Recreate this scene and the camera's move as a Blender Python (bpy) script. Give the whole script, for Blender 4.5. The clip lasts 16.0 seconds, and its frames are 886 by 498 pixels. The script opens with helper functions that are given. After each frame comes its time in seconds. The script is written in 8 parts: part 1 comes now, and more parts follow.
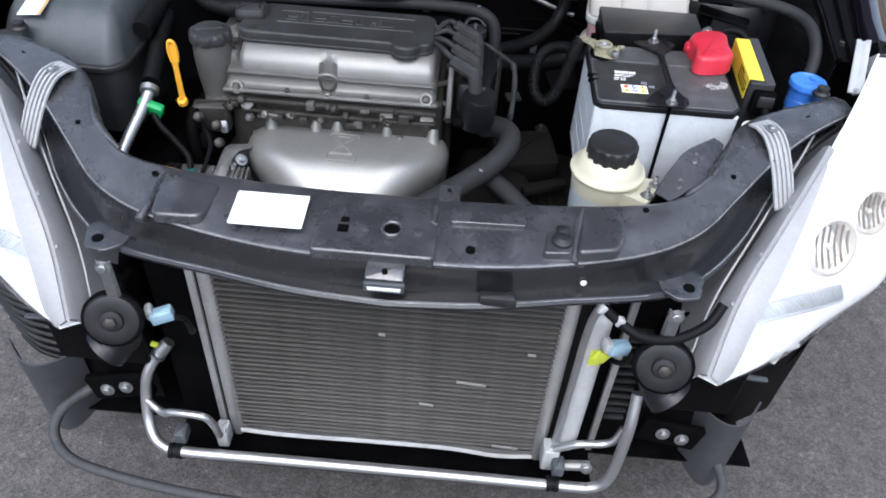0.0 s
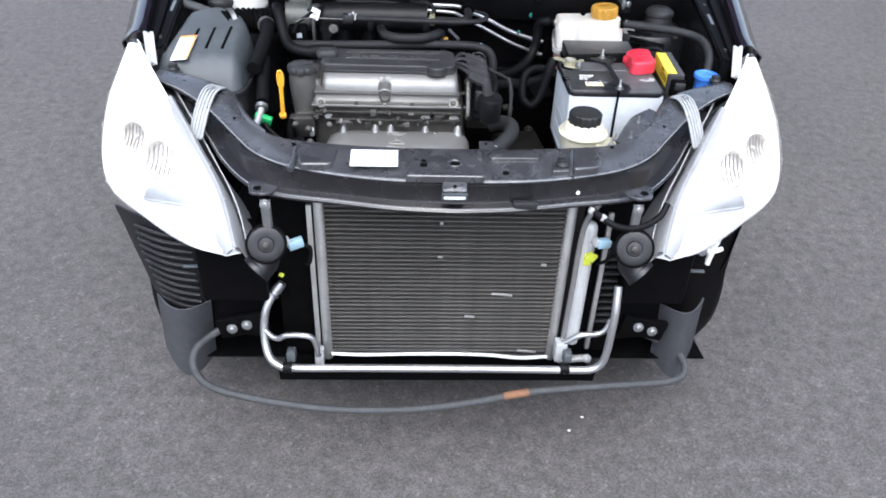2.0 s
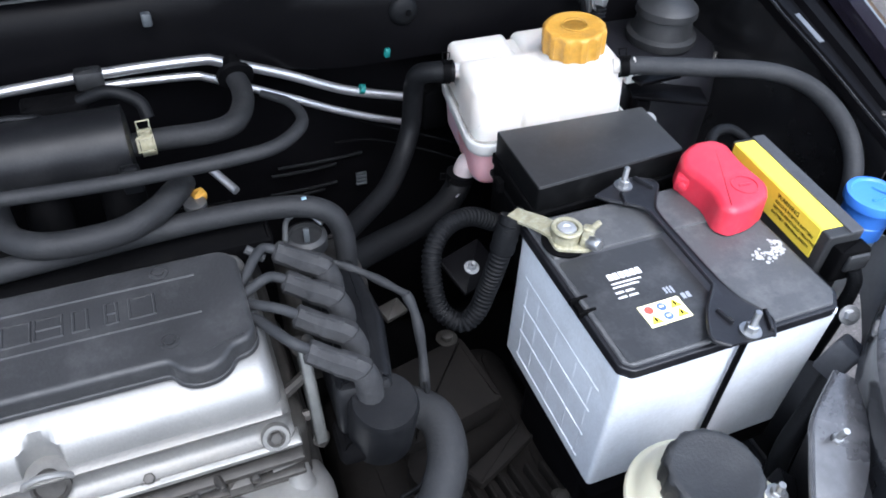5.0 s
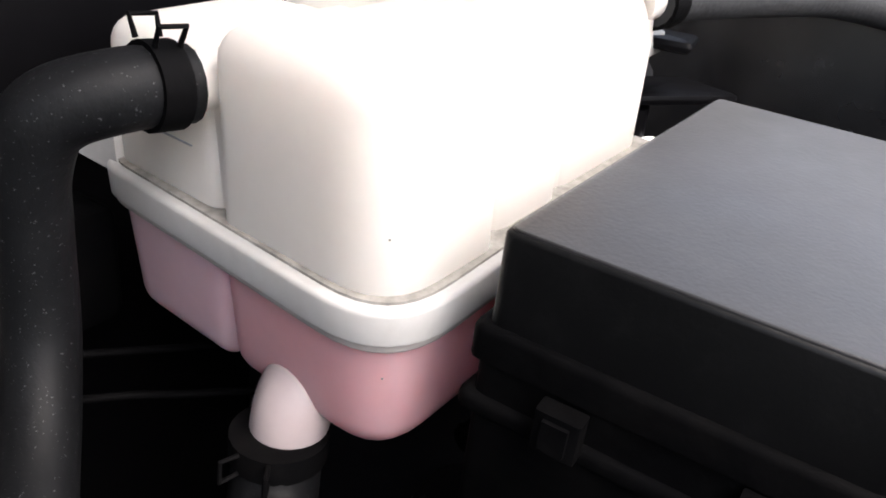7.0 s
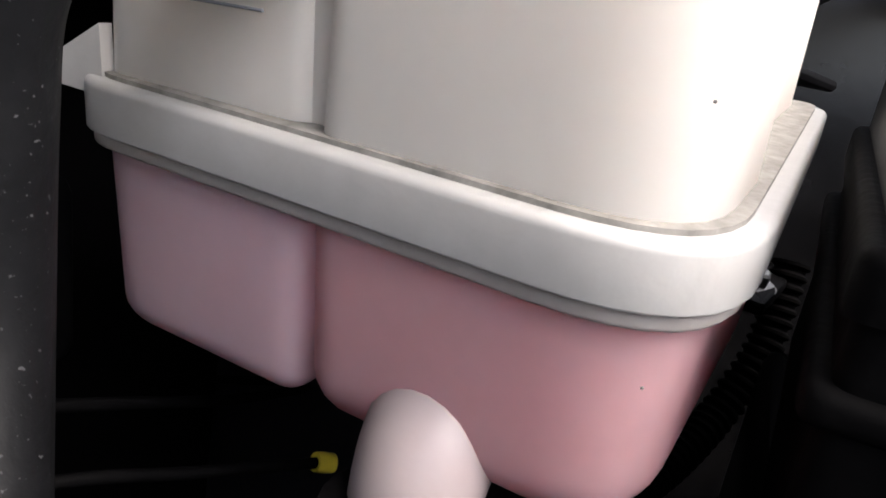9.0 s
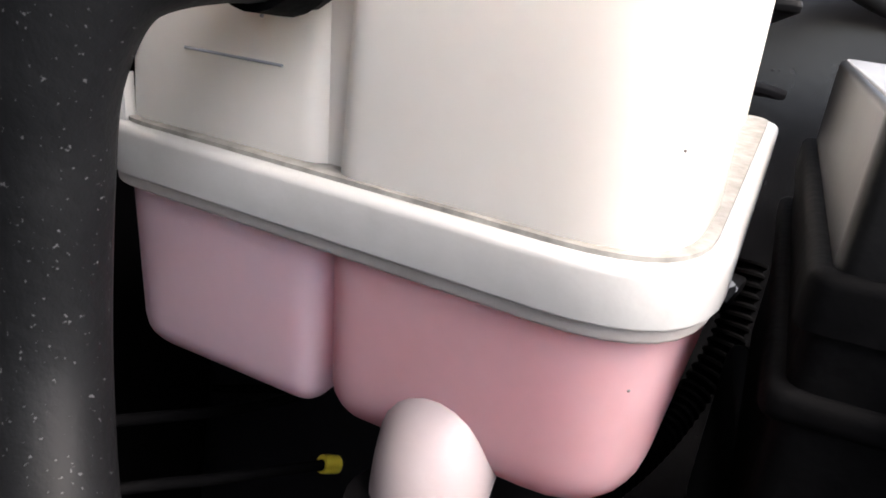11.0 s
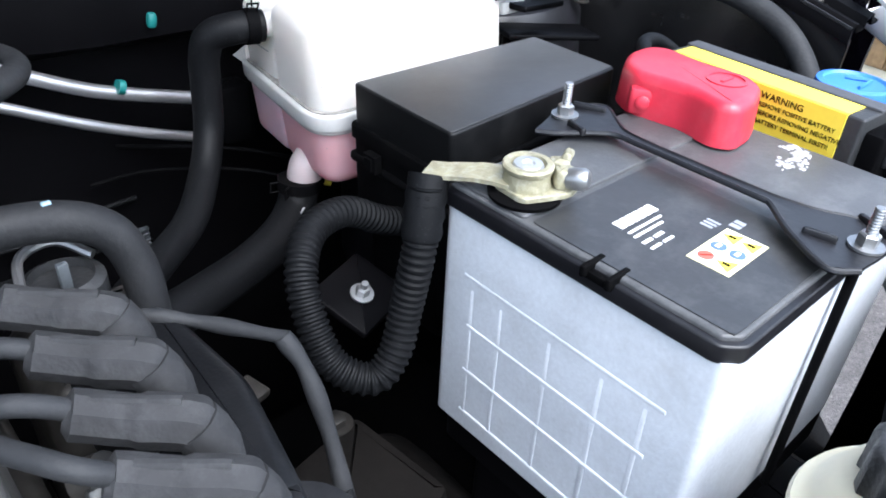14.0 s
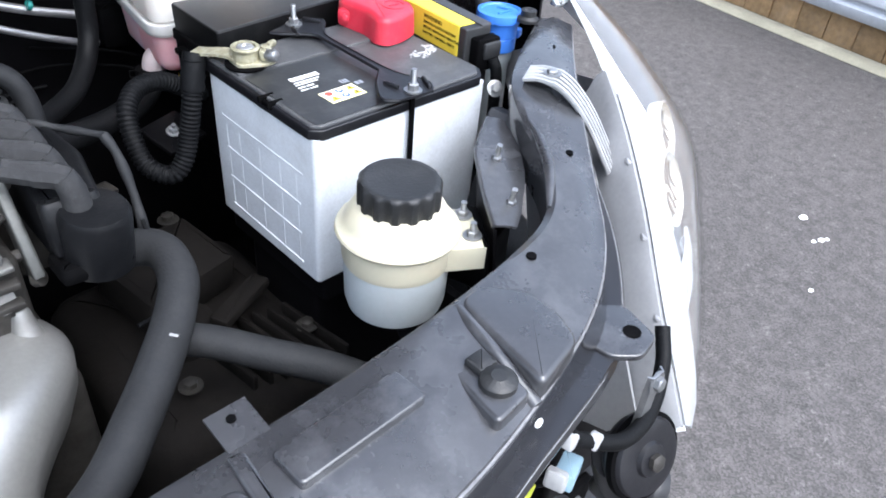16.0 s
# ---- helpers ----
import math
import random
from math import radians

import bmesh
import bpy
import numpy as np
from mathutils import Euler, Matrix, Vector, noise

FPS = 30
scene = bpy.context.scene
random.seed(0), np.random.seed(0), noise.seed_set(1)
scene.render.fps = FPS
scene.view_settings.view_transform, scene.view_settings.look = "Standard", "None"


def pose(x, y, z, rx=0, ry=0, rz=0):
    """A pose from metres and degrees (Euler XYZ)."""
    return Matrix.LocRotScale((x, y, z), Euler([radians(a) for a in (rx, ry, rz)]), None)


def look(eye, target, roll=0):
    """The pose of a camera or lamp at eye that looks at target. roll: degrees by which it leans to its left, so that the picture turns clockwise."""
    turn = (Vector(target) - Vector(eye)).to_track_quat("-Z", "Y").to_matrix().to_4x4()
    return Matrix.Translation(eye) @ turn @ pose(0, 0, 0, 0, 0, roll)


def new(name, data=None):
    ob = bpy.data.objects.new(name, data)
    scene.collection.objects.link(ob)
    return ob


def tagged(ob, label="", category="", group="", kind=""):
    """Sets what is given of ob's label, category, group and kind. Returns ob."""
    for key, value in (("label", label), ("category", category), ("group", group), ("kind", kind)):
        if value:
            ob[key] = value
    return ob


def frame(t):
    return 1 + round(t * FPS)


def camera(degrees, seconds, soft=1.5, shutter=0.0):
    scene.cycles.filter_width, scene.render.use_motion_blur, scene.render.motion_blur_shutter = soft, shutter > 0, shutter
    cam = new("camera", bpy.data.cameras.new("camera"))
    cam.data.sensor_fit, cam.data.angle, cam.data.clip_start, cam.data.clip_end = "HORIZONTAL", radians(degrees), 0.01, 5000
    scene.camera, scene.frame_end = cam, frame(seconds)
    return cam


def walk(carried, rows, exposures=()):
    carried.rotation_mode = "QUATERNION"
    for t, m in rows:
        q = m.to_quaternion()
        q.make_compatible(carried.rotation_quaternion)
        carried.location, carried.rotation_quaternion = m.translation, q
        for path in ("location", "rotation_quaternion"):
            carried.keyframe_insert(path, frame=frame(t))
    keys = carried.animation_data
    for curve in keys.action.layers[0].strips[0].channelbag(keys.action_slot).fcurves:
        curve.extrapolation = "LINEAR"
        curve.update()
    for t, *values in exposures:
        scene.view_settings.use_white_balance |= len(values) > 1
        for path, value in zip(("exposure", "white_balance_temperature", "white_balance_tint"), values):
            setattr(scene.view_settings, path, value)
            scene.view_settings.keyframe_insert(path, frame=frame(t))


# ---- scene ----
cam = camera(61.3, 16.0, soft=1.8)
PATH = [
    (0, (0.081, -0.757, 1.501), (0.06, 0.717, 0.149), 4.3),
    (0.5, (-0.06, -0.942, 1.551), (0.066, 0.578, 0.257), 3.5),
    (1, (-0.126, -1.133, 1.583), (0.061, 0.444, 0.366), 3.3),
    (1.5, (-0.09, -1.327, 1.594), (0.013, 0.323, 0.468), 0.8),
    (2, (-0.097, -1.396, 1.584), (-0.003, 0.246, 0.447), 2.5),
    (2.5, (-0.157, -1.201, 1.574), (-0.063, 0.357, 0.323), 0.9),
    (3, (-0.129, -0.877, 1.541), (-0.082, 0.61, 0.205), -0.8),
    (3.5, (-0.086, -0.566, 1.527), (0.004, 0.894, 0.163), 3.3),
    (4, (-0.137, -0.336, 1.474), (0.135, 1.022, 0.03), 5.3),
    (4.5, (-0.089, -0.161, 1.438), (0.257, 1.214, 0.028), 2.0),
    (5, (-0.003, 0.015, 1.365), (0.581, 1.349, -0.006), 3.2),
    (7.5, (0.175, 0.623, 0.921), (1.839, 1.382, 0.112), 7.8),
    (8, (0.192, 0.645, 0.897), (1.906, 1.379, 0.175), 8.3),
    (8.5, (0.195, 0.66, 0.885), (1.95, 1.352, 0.221), 9.1),
    (11, (0.175, 0.668, 0.897), (1.983, 1.233, 0.256), 8.5),
    (11.5, (0.159, 0.658, 0.911), (1.956, 1.244, 0.259), 7.8),
    (12, (0.132, 0.626, 0.946), (1.902, 1.276, 0.279), 7.2),
    (12.5, (0.086, 0.557, 0.986), (1.768, 1.332, 0.231), 6.6),
    (13, (0.038, 0.486, 1.036), (1.601, 1.395, 0.18), 5.9),
    (13.5, (0.017, 0.372, 1.062), (1.424, 1.382, 0.063), 4.6),
    (14, (0.016, 0.212, 1.095), (1.175, 1.407, -0.014), 3.5),
    (14.5, (0.016, 0.048, 1.134), (1.085, 1.254, -0.051), 3.4),
    (15, (-0.007, -0.106, 1.171), (1.124, 1.034, -0.021), 5.5),
    (15.5, (-0.065, -0.212, 1.256), (1.04, 0.959, 0.069), 5.7),
    (16, (-0.067, -0.206, 1.222), (1.1, 0.874, 0.008), 5.7),
]
EXPOSURES = [(0, 1.1, 5850, 10), (0.6, 1.3, 5850, 10), (1.1, 1.5, 5900, 10), (2.0, 1.5, 5900, 10), (3.5, 1.55, 5750, 10), (5.2, 1.86, 5650, 10), (7.3, 2.15, 6750, 15), (8.7, 2.15, 6750, 15), (10.8, 2.75, 6800, 15), (11.6, 2.5, 6700, 15), (12.4, 2.0, 6300, 15), (13.2, 1.75, 6000, 14), (14, 2.12, 5750, 9), (15, 2.2, 5800, 10), (16, 1.85, 5850, 10)]
walk(cam, [(t, look(eye, target, roll)) for t, eye, target, roll in PATH], EXPOSURES)


# ---- world, sun, exposure ----
world = bpy.data.worlds.new("overcast_sky")
scene.world = world
world.use_nodes = True
wn = world.node_tree.nodes
sky = wn.new("ShaderNodeTexSky")
sky.sky_type = 'NISHITA'
sky.sun_disc = False
sky.sun_elevation = radians(58)
sky.sun_rotation = radians(185)
sky.dust_density = 4.0
sky.air_density = 1.2
sky.ozone_density = 1.0
wn["Background"].inputs["Strength"].default_value = 0.125
haze = wn.new("ShaderNodeHueSaturation")
haze.inputs["Saturation"].default_value = 0.6
world.node_tree.links.new(sky.outputs[0], haze.inputs["Color"])
world.node_tree.links.new(haze.outputs[0], wn["Background"].inputs["Color"])

sun_data = bpy.data.lights.new("sun", 'SUN')
sun_data.energy = 1.25
sun_data.angle = radians(75)
sun_data.color = (1.0, 0.99, 0.97)
sun = new("sun", sun_data)
sun.matrix_world = look((-0.2, -2.3, 4.0), (0, 0, 0))

GROUND = -0.045

# ---- materials ----


def mat(name, color, rough=0.5, metal=0.0, var=0.25, scale=14.0, bump=0.15, bump_scale=180.0, dust=0.0, dust_color=(0.30, 0.29, 0.28),
        coat=0.0, sss=0.0, spec=0.5, rough_var=0.12, per_object=0.0, sheen=0.0, fleck=0.0):
    """A procedural surface: base colour varied at two scales, fine relief, blotches of dust."""
    m = bpy.data.materials.new(name)
    m.use_nodes = True
    nt = m.node_tree
    n, l = nt.nodes, nt.links
    b = n["Principled BSDF"]
    co = n.new("ShaderNodeTexCoord")
    big = n.new("ShaderNodeTexNoise")
    big.inputs["Scale"].default_value = scale
    big.inputs["Detail"].default_value = 5.0
    big.inputs["Roughness"].default_value = 0.65
    fine = n.new("ShaderNodeTexNoise")
    fine.inputs["Scale"].default_value = bump_scale
    fine.inputs["Detail"].default_value = 3.0
    l.new(co.outputs["Object"], big.inputs["Vector"])
    l.new(co.outputs["Object"], fine.inputs["Vector"])
    ramp = n.new("ShaderNodeValToRGB")
    lo = [max(c * (1 - var), 0.0) for c in color]
    hi = [min(c * (1 + var), 1.0) for c in color]
    ramp.color_ramp.elements[0].position = 0.3
    ramp.color_ramp.elements[1].position = 0.7
    ramp.color_ramp.elements[0].color = (*lo, 1)
    ramp.color_ramp.elements[1].color = (*hi, 1)
    blend = n.new("ShaderNodeMath")
    blend.operation = 'MULTIPLY_ADD'
    blend.inputs[1].default_value = 0.35
    l.new(fine.outputs["Fac"], blend.inputs[0])
    half = n.new("ShaderNodeMath")
    half.operation = 'MULTIPLY'
    half.inputs[1].default_value = 0.65
    l.new(big.outputs["Fac"], half.inputs[0])
    l.new(half.outputs[0], blend.inputs[2])
    l.new(blend.outputs[0], ramp.inputs["Fac"])
    out = ramp.outputs["Color"]
    if dust:
        spots = n.new("ShaderNodeTexNoise")
        spots.inputs["Scale"].default_value = scale * 2.3
        spots.inputs["Detail"].default_value = 8.0
        spots.inputs["Roughness"].default_value = 0.75
        l.new(co.outputs["Object"], spots.inputs["Vector"])
        edge = n.new("ShaderNodeMapRange")
        edge.inputs["From Min"].default_value = 0.48
        edge.inputs["From Max"].default_value = 0.75
        edge.inputs["To Max"].default_value = dust
        l.new(spots.outputs["Fac"], edge.inputs["Value"])
        mix = n.new("ShaderNodeMix")
        mix.data_type = 'RGBA'
        mix.inputs["B"].default_value = (*dust_color, 1)
        l.new(edge.outputs["Result"], mix.inputs["Factor"])
        l.new(out, mix.inputs["A"])
        out = mix.outputs["Result"]
    if fleck:
        spot = n.new("ShaderNodeTexNoise")
        spot.inputs["Scale"].default_value = 900.0
        spot.inputs["Detail"].default_value = 1.0
        l.new(co.outputs["Object"], spot.inputs["Vector"])
        pick = n.new("ShaderNodeMapRange")
        pick.inputs["From Min"].default_value = 0.70
        pick.inputs["From Max"].default_value = 0.76
        pick.inputs["To Max"].default_value = fleck
        l.new(spot.outputs["Fac"], pick.inputs["Value"])
        fl = n.new("ShaderNodeMix")
        fl.data_type = 'RGBA'
        fl.inputs[7].default_value = (0.16, 0.165, 0.17, 1)
        l.new(pick.outputs["Result"], fl.inputs[0])
        l.new(out, fl.inputs[6])
        out = fl.outputs[2]
    if per_object:
        info = n.new("ShaderNodeObjectInfo")
        hsv = n.new("ShaderNodeHueSaturation")
        rng = n.new("ShaderNodeMapRange")
        rng.inputs["To Min"].default_value = 1 - per_object
        rng.inputs["To Max"].default_value = 1 + per_object
        l.new(info.outputs["Random"], rng.inputs["Value"])
        l.new(rng.outputs["Result"], hsv.inputs["Value"])
        l.new(out, hsv.inputs["Color"])
        out = hsv.outputs["Color"]
    l.new(out, b.inputs["Base Color"])
    rr = n.new("ShaderNodeMapRange")
    rr.inputs["To Min"].default_value = max(rough - rough_var, 0.03)
    rr.inputs["To Max"].default_value = min(rough + rough_var, 1.0)
    l.new(big.outputs["Fac"], rr.inputs["Value"])
    l.new(rr.outputs["Result"], b.inputs["Roughness"])
    b.inputs["Metallic"].default_value = metal
    b.inputs["Specular IOR Level"].default_value = spec
    if coat:
        b.inputs["Coat Weight"].default_value = coat
        b.inputs["Coat Roughness"].default_value = 0.08
    if sheen:
        b.inputs["Sheen Weight"].default_value = sheen
        b.inputs["Sheen Roughness"].default_value = 0.35
    if sss:
        b.inputs["Subsurface Weight"].default_value = sss
        b.inputs["Subsurface Radius"].default_value = (0.034, 0.026, 0.022)
        b.inputs["Subsurface Scale"].default_value = 0.8
    bp = n.new("ShaderNodeBump")
    bp.inputs["Strength"].default_value = bump
    bp.inputs["Distance"].default_value = 0.002
    l.new(fine.outputs["Fac"], bp.inputs["Height"])
    l.new(bp.outputs["Normal"], b.inputs["Normal"])
    return m


def clear(name, tint=(1, 1, 1)):
    """Clear lens plastic: see-through, with a Fresnel gloss."""
    m = bpy.data.materials.new(name)
    m.use_nodes = True
    nt = m.node_tree
    n, l = nt.nodes, nt.links
    n.remove(n["Principled BSDF"])
    tr = n.new("ShaderNodeBsdfTransparent")
    tr.inputs["Color"].default_value = (*tint, 1)
    gl = n.new("ShaderNodeBsdfGlossy")
    gl.inputs["Roughness"].default_value = 0.06
    face = n.new("ShaderNodeLayerWeight")
    face.inputs["Blend"].default_value = 0.5
    steep = n.new("ShaderNodeMath")
    steep.operation = 'POWER'
    steep.inputs[1].default_value = 4.0
    l.new(face.outputs["Facing"], steep.inputs[0])
    fr = n.new("ShaderNodeMath")
    fr.operation = 'MULTIPLY_ADD'
    fr.inputs[1].default_value = 0.32
    fr.inputs[2].default_value = 0.06
    l.new(steep.outputs[0], fr.inputs[0])
    mx = n.new("ShaderNodeMixShader")
    l.new(fr.outputs[0], mx.inputs[0])
    l.new(tr.outputs[0], mx.inputs[1])
    l.new(gl.outputs[0], mx.inputs[2])
    l.new(mx.outputs[0], n["Material Output"].inputs["Surface"])
    return m



def asphalt():
    """Worn asphalt: pale and dark stones in a grey binder."""
    m = mat("asphalt", (0.079, 0.073, 0.071), 0.92, var=0.16, scale=1.3, bump=0.5, bump_scale=420)
    n, l = m.node_tree.nodes, m.node_tree.links
    b = n["Principled BSDF"]
    old = b.inputs["Base Color"].links[0].from_socket
    co = n.new("ShaderNodeTexCoord")
    cells = n.new("ShaderNodeTexVoronoi")
    cells.inputs["Scale"].default_value = 240.0
    l.new(co.outputs["Object"], cells.inputs["Vector"])
    grey = n.new("ShaderNodeSeparateColor")
    l.new(cells.outputs["Color"], grey.inputs[0])
    rng = n.new("ShaderNodeMapRange")
    rng.inputs["To Min"].default_value = 0.66
    rng.inputs["To Max"].default_value = 1.34
    l.new(grey.outputs[0], rng.inputs["Value"])
    patch = n.new("ShaderNodeTexNoise")
    patch.inputs["Scale"].default_value = 22.0
    patch.inputs["Detail"].default_value = 6.0
    l.new(co.outputs["Object"], patch.inputs["Vector"])
    rng2 = n.new("ShaderNodeMapRange")
    rng2.inputs["From Min"].default_value = 0.3
    rng2.inputs["From Max"].default_value = 0.7
    rng2.inputs["To Min"].default_value = 0.78
    rng2.inputs["To Max"].default_value = 1.22
    l.new(patch.outputs["Fac"], rng2.inputs["Value"])
    both = n.new("ShaderNodeMath")
    both.operation = 'MULTIPLY'
    l.new(rng.outputs["Result"], both.inputs[0])
    l.new(rng2.outputs["Result"], both.inputs[1])
    pale = n.new("ShaderNodeTexVoronoi")
    pale.inputs["Scale"].default_value = 110.0
    l.new(co.outputs["Object"], pale.inputs["Vector"])
    grey2 = n.new("ShaderNodeSeparateColor")
    l.new(pale.outputs["Color"], grey2.inputs[0])
    rare = n.new("ShaderNodeMapRange")
    rare.inputs["From Min"].default_value = 0.90
    rare.inputs["From Max"].default_value = 1.0
    rare.inputs["To Min"].default_value = 1.0
    rare.inputs["To Max"].default_value = 1.45
    l.new(grey2.outputs[1], rare.inputs["Value"])
    stones = n.new("ShaderNodeMath")
    stones.operation = 'MULTIPLY'
    l.new(both.outputs[0], stones.inputs[0])
    l.new(rare.outputs["Result"], stones.inputs[1])
    mul = n.new("ShaderNodeVectorMath")
    mul.operation = 'SCALE'
    l.new(old, mul.inputs[0])
    l.new(stones.outputs[0], mul.inputs["Scale"])
    l.new(mul.outputs[0], b.inputs["Base Color"])
    bp = n["Bump"]
    bp.inputs["Strength"].default_value = 0.6
    bp.inputs["Distance"].default_value = 0.003
    l.new(cells.outputs["Distance"], bp.inputs["Height"])
    return m


ASPHALT = asphalt()
BLACK_PAINT = mat("dusty_black_paint", (0.034, 0.0345, 0.038), 0.28, var=0.3, scale=11, bump=0.04, coat=0.5, dust=0.40, dust_color=(0.145, 0.148, 0.158), rough_var=0.14, spec=0.75)
# front face: less dust, and the dim ground it mirrors put into darker paint
FACE_PAINT = mat("shaded_face_black", (0.012, 0.0118, 0.0135), 0.26, var=0.3, scale=11, bump=0.04, coat=0.4, dust=0.07, dust_color=(0.10, 0.10, 0.11), rough_var=0.1)
# pale grey that paints the shine on the cross member's pressed edges
EDGE_HIGHLIGHT = mat("edge_highlight", (0.20, 0.20, 0.21), 0.5, var=0.5, scale=25, bump=0.1, dust=0.45, dust_color=(0.03, 0.03, 0.033))
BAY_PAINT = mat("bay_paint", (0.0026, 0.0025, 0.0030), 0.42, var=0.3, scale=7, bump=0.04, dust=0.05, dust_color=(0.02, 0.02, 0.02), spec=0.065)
WING_PAINT = mat("wing_paint", (0.0060, 0.0060, 0.0066), 0.24, var=0.3, scale=9, bump=0.05, dust=0.30, dust_color=(0.05, 0.05, 0.053), spec=0.5)
CAR_PAINT = mat("car_paint", (0.012, 0.010, 0.016), 0.22, var=0.2, scale=6, bump=0.02, coat=1.0)
PLASTIC = mat("black_plastic", (0.014, 0.0145, 0.0155), 0.48, var=0.25, scale=16, bump=0.2, bump_scale=420, dust=0.14, dust_color=(0.14, 0.14, 0.14))
GREY_PLASTIC = mat("grey_plastic", (0.055, 0.062, 0.068), 0.5, var=0.2, scale=12, bump=0.2, bump_scale=420, dust=0.15, dust_color=(0.20, 0.20, 0.20))
MATT_BLACK = mat("matt_black", (0.0020, 0.0020, 0.0023), 0.7, spec=0.04, var=0.4, scale=15, bump=0.2, dust=0.025, dust_color=(0.12, 0.11, 0.10))
LINER = mat("liner_plastic", (0.042, 0.044, 0.050), 0.62, var=0.3, scale=8, bump=0.2, dust=0.25, dust_color=(0.12, 0.12, 0.13))
RUBBER = mat("rubber", (0.0038, 0.0041, 0.0048), 0.56, var=0.3, scale=22, bump=0.12, bump_scale=300, dust=0.03, dust_color=(0.05, 0.05, 0.05), spec=0.14, fleck=0.28)
BOOT = mat("dusty_boot_rubber", (0.0155, 0.0158, 0.0172), 0.75, var=0.35, scale=30, bump=0.6, bump_scale=120, dust=0.32, dust_color=(0.085, 0.085, 0.088))
RUBBER_GREY = mat("grey_rubber", (0.038, 0.040, 0.043), 0.7, var=0.25, scale=22, bump=0.25, dust=0.22, dust_color=(0.14, 0.14, 0.14))
ALLOY = mat("cast_alloy", (0.32, 0.315, 0.30), 0.45, metal=0.9, var=0.18, scale=18, bump=0.25, bump_scale=260, dust=0.3, dust_color=(0.28, 0.25, 0.2))
COVER_SILVER = mat("silver_cover", (0.20, 0.198, 0.192), 0.40, metal=0.5, var=0.12, scale=10, bump=0.12, bump_scale=420, dust=0.15, dust_color=(0.4, 0.38, 0.34))
COVER_DULL = mat("dull_cover", (0.135, 0.132, 0.125), 0.42, metal=0.5, var=0.2, scale=14, bump=0.2, bump_scale=300, dust=0.35, dust_color=(0.16, 0.14, 0.11))
COVER_BLACK = mat("cover_plastic", (0.020, 0.0205, 0.022), 0.52, spec=0.45, var=0.25, scale=12, bump=0.15, bump_scale=420, dust=0.28, dust_color=(0.11, 0.11, 0.11), sheen=0.06)
MANIFOLD = mat("manifold_plastic", (0.0050, 0.0053, 0.0062), 0.42, spec=0.22, var=0.25, scale=12, bump=0.12, bump_scale=420, dust=0.12, dust_color=(0.09, 0.09, 0.09))
HOSE = mat("dusty_hose", (0.0105, 0.011, 0.0122), 0.66, var=0.3, scale=25, bump=0.2, bump_scale=300, dust=0.25, dust_color=(0.055, 0.055, 0.055), spec=0.3)
RUBBER_DUSTY = mat("dusty_grey_hose", (0.019, 0.020, 0.022), 0.68, var=0.25, scale=25, bump=0.2, bump_scale=300, dust=0.3, dust_color=(0.055, 0.055, 0.055), spec=0.3)
SHIELD = mat("heat_shield_steel", (0.30, 0.297, 0.285), 0.40, metal=0.6, var=0.12, scale=7, bump=0.05, bump_scale=200, dust=0.15, dust_color=(0.42, 0.40, 0.37))
STEEL = mat("zinc_steel", (0.34, 0.345, 0.35), 0.42, metal=0.9, var=0.2, scale=40, bump=0.1, dust=0.15)
PIPE = mat("aluminium_pipe", (0.46, 0.46, 0.47), 0.36, metal=0.85, var=0.1, scale=30, bump=0.06, dust=0.1, dust_color=(0.5, 0.5, 0.5))
DARK_METAL = mat("oily_iron", (0.050, 0.047, 0.043), 0.5, metal=0.5, var=0.5, scale=25, bump=0.4, bump_scale=90, dust=0.4, dust_color=(0.07, 0.06, 0.05))
TUBE = mat("condenser_tube", (0.090, 0.086, 0.081), 0.5, metal=0.5, var=0.25, scale=30, bump=0.2, dust=0.3, dust_color=(0.18, 0.165, 0.145), per_object=0.12)
FIN = mat("condenser_fin", (0.014, 0.013, 0.012), 0.7, metal=0.2, var=0.4, scale=60, bump=0.6, bump_scale=500)
TANK_ALLOY = mat("tank_alloy", (0.55, 0.55, 0.54), 0.45, metal=0.8, var=0.15, scale=30, bump=0.15, dust=0.25, dust_color=(0.4, 0.38, 0.35))
IVORY = mat("ivory_plastic", (0.81, 0.78, 0.735), 0.42, var=0.04, scale=12, bump=0.05, sss=0.25)
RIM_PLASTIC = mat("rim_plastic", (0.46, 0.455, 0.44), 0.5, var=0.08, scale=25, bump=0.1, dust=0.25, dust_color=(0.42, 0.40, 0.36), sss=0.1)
PINK = mat("coolant_pink", (0.90, 0.52, 0.55), 0.36, var=0.07, scale=14, bump=0.04, sss=0.5)
PALE_PINK = mat("coolant_pale", (0.84, 0.58, 0.64), 0.38, var=0.06, scale=14, bump=0.04, sss=0.5)
GRIME = mat("seam_grime", (0.24, 0.23, 0.21), 0.8, var=0.4, scale=90, bump=0.4)
CREAM = mat("cream_plastic", (0.51, 0.48, 0.365), 0.42, var=0.05, scale=15, bump=0.06, sss=0.2)
CLOUDY = mat("cloudy_plastic", (0.42, 0.46, 0.475), 0.4, var=0.08, scale=18, bump=0.06, sss=0.2)
CASE = mat("battery_case", (0.60, 0.63, 0.67), 0.5, var=0.14, scale=20, bump=0.15, bump_scale=350, dust=0.34, dust_color=(0.42, 0.42, 0.42))
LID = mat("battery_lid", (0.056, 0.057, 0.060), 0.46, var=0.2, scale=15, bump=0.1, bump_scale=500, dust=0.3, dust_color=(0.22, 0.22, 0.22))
STICKER = mat("battery_sticker", (0.024, 0.025, 0.027), 0.42, var=0.2, scale=15, bump=0.05, dust=0.2, dust_color=(0.2, 0.2, 0.2))
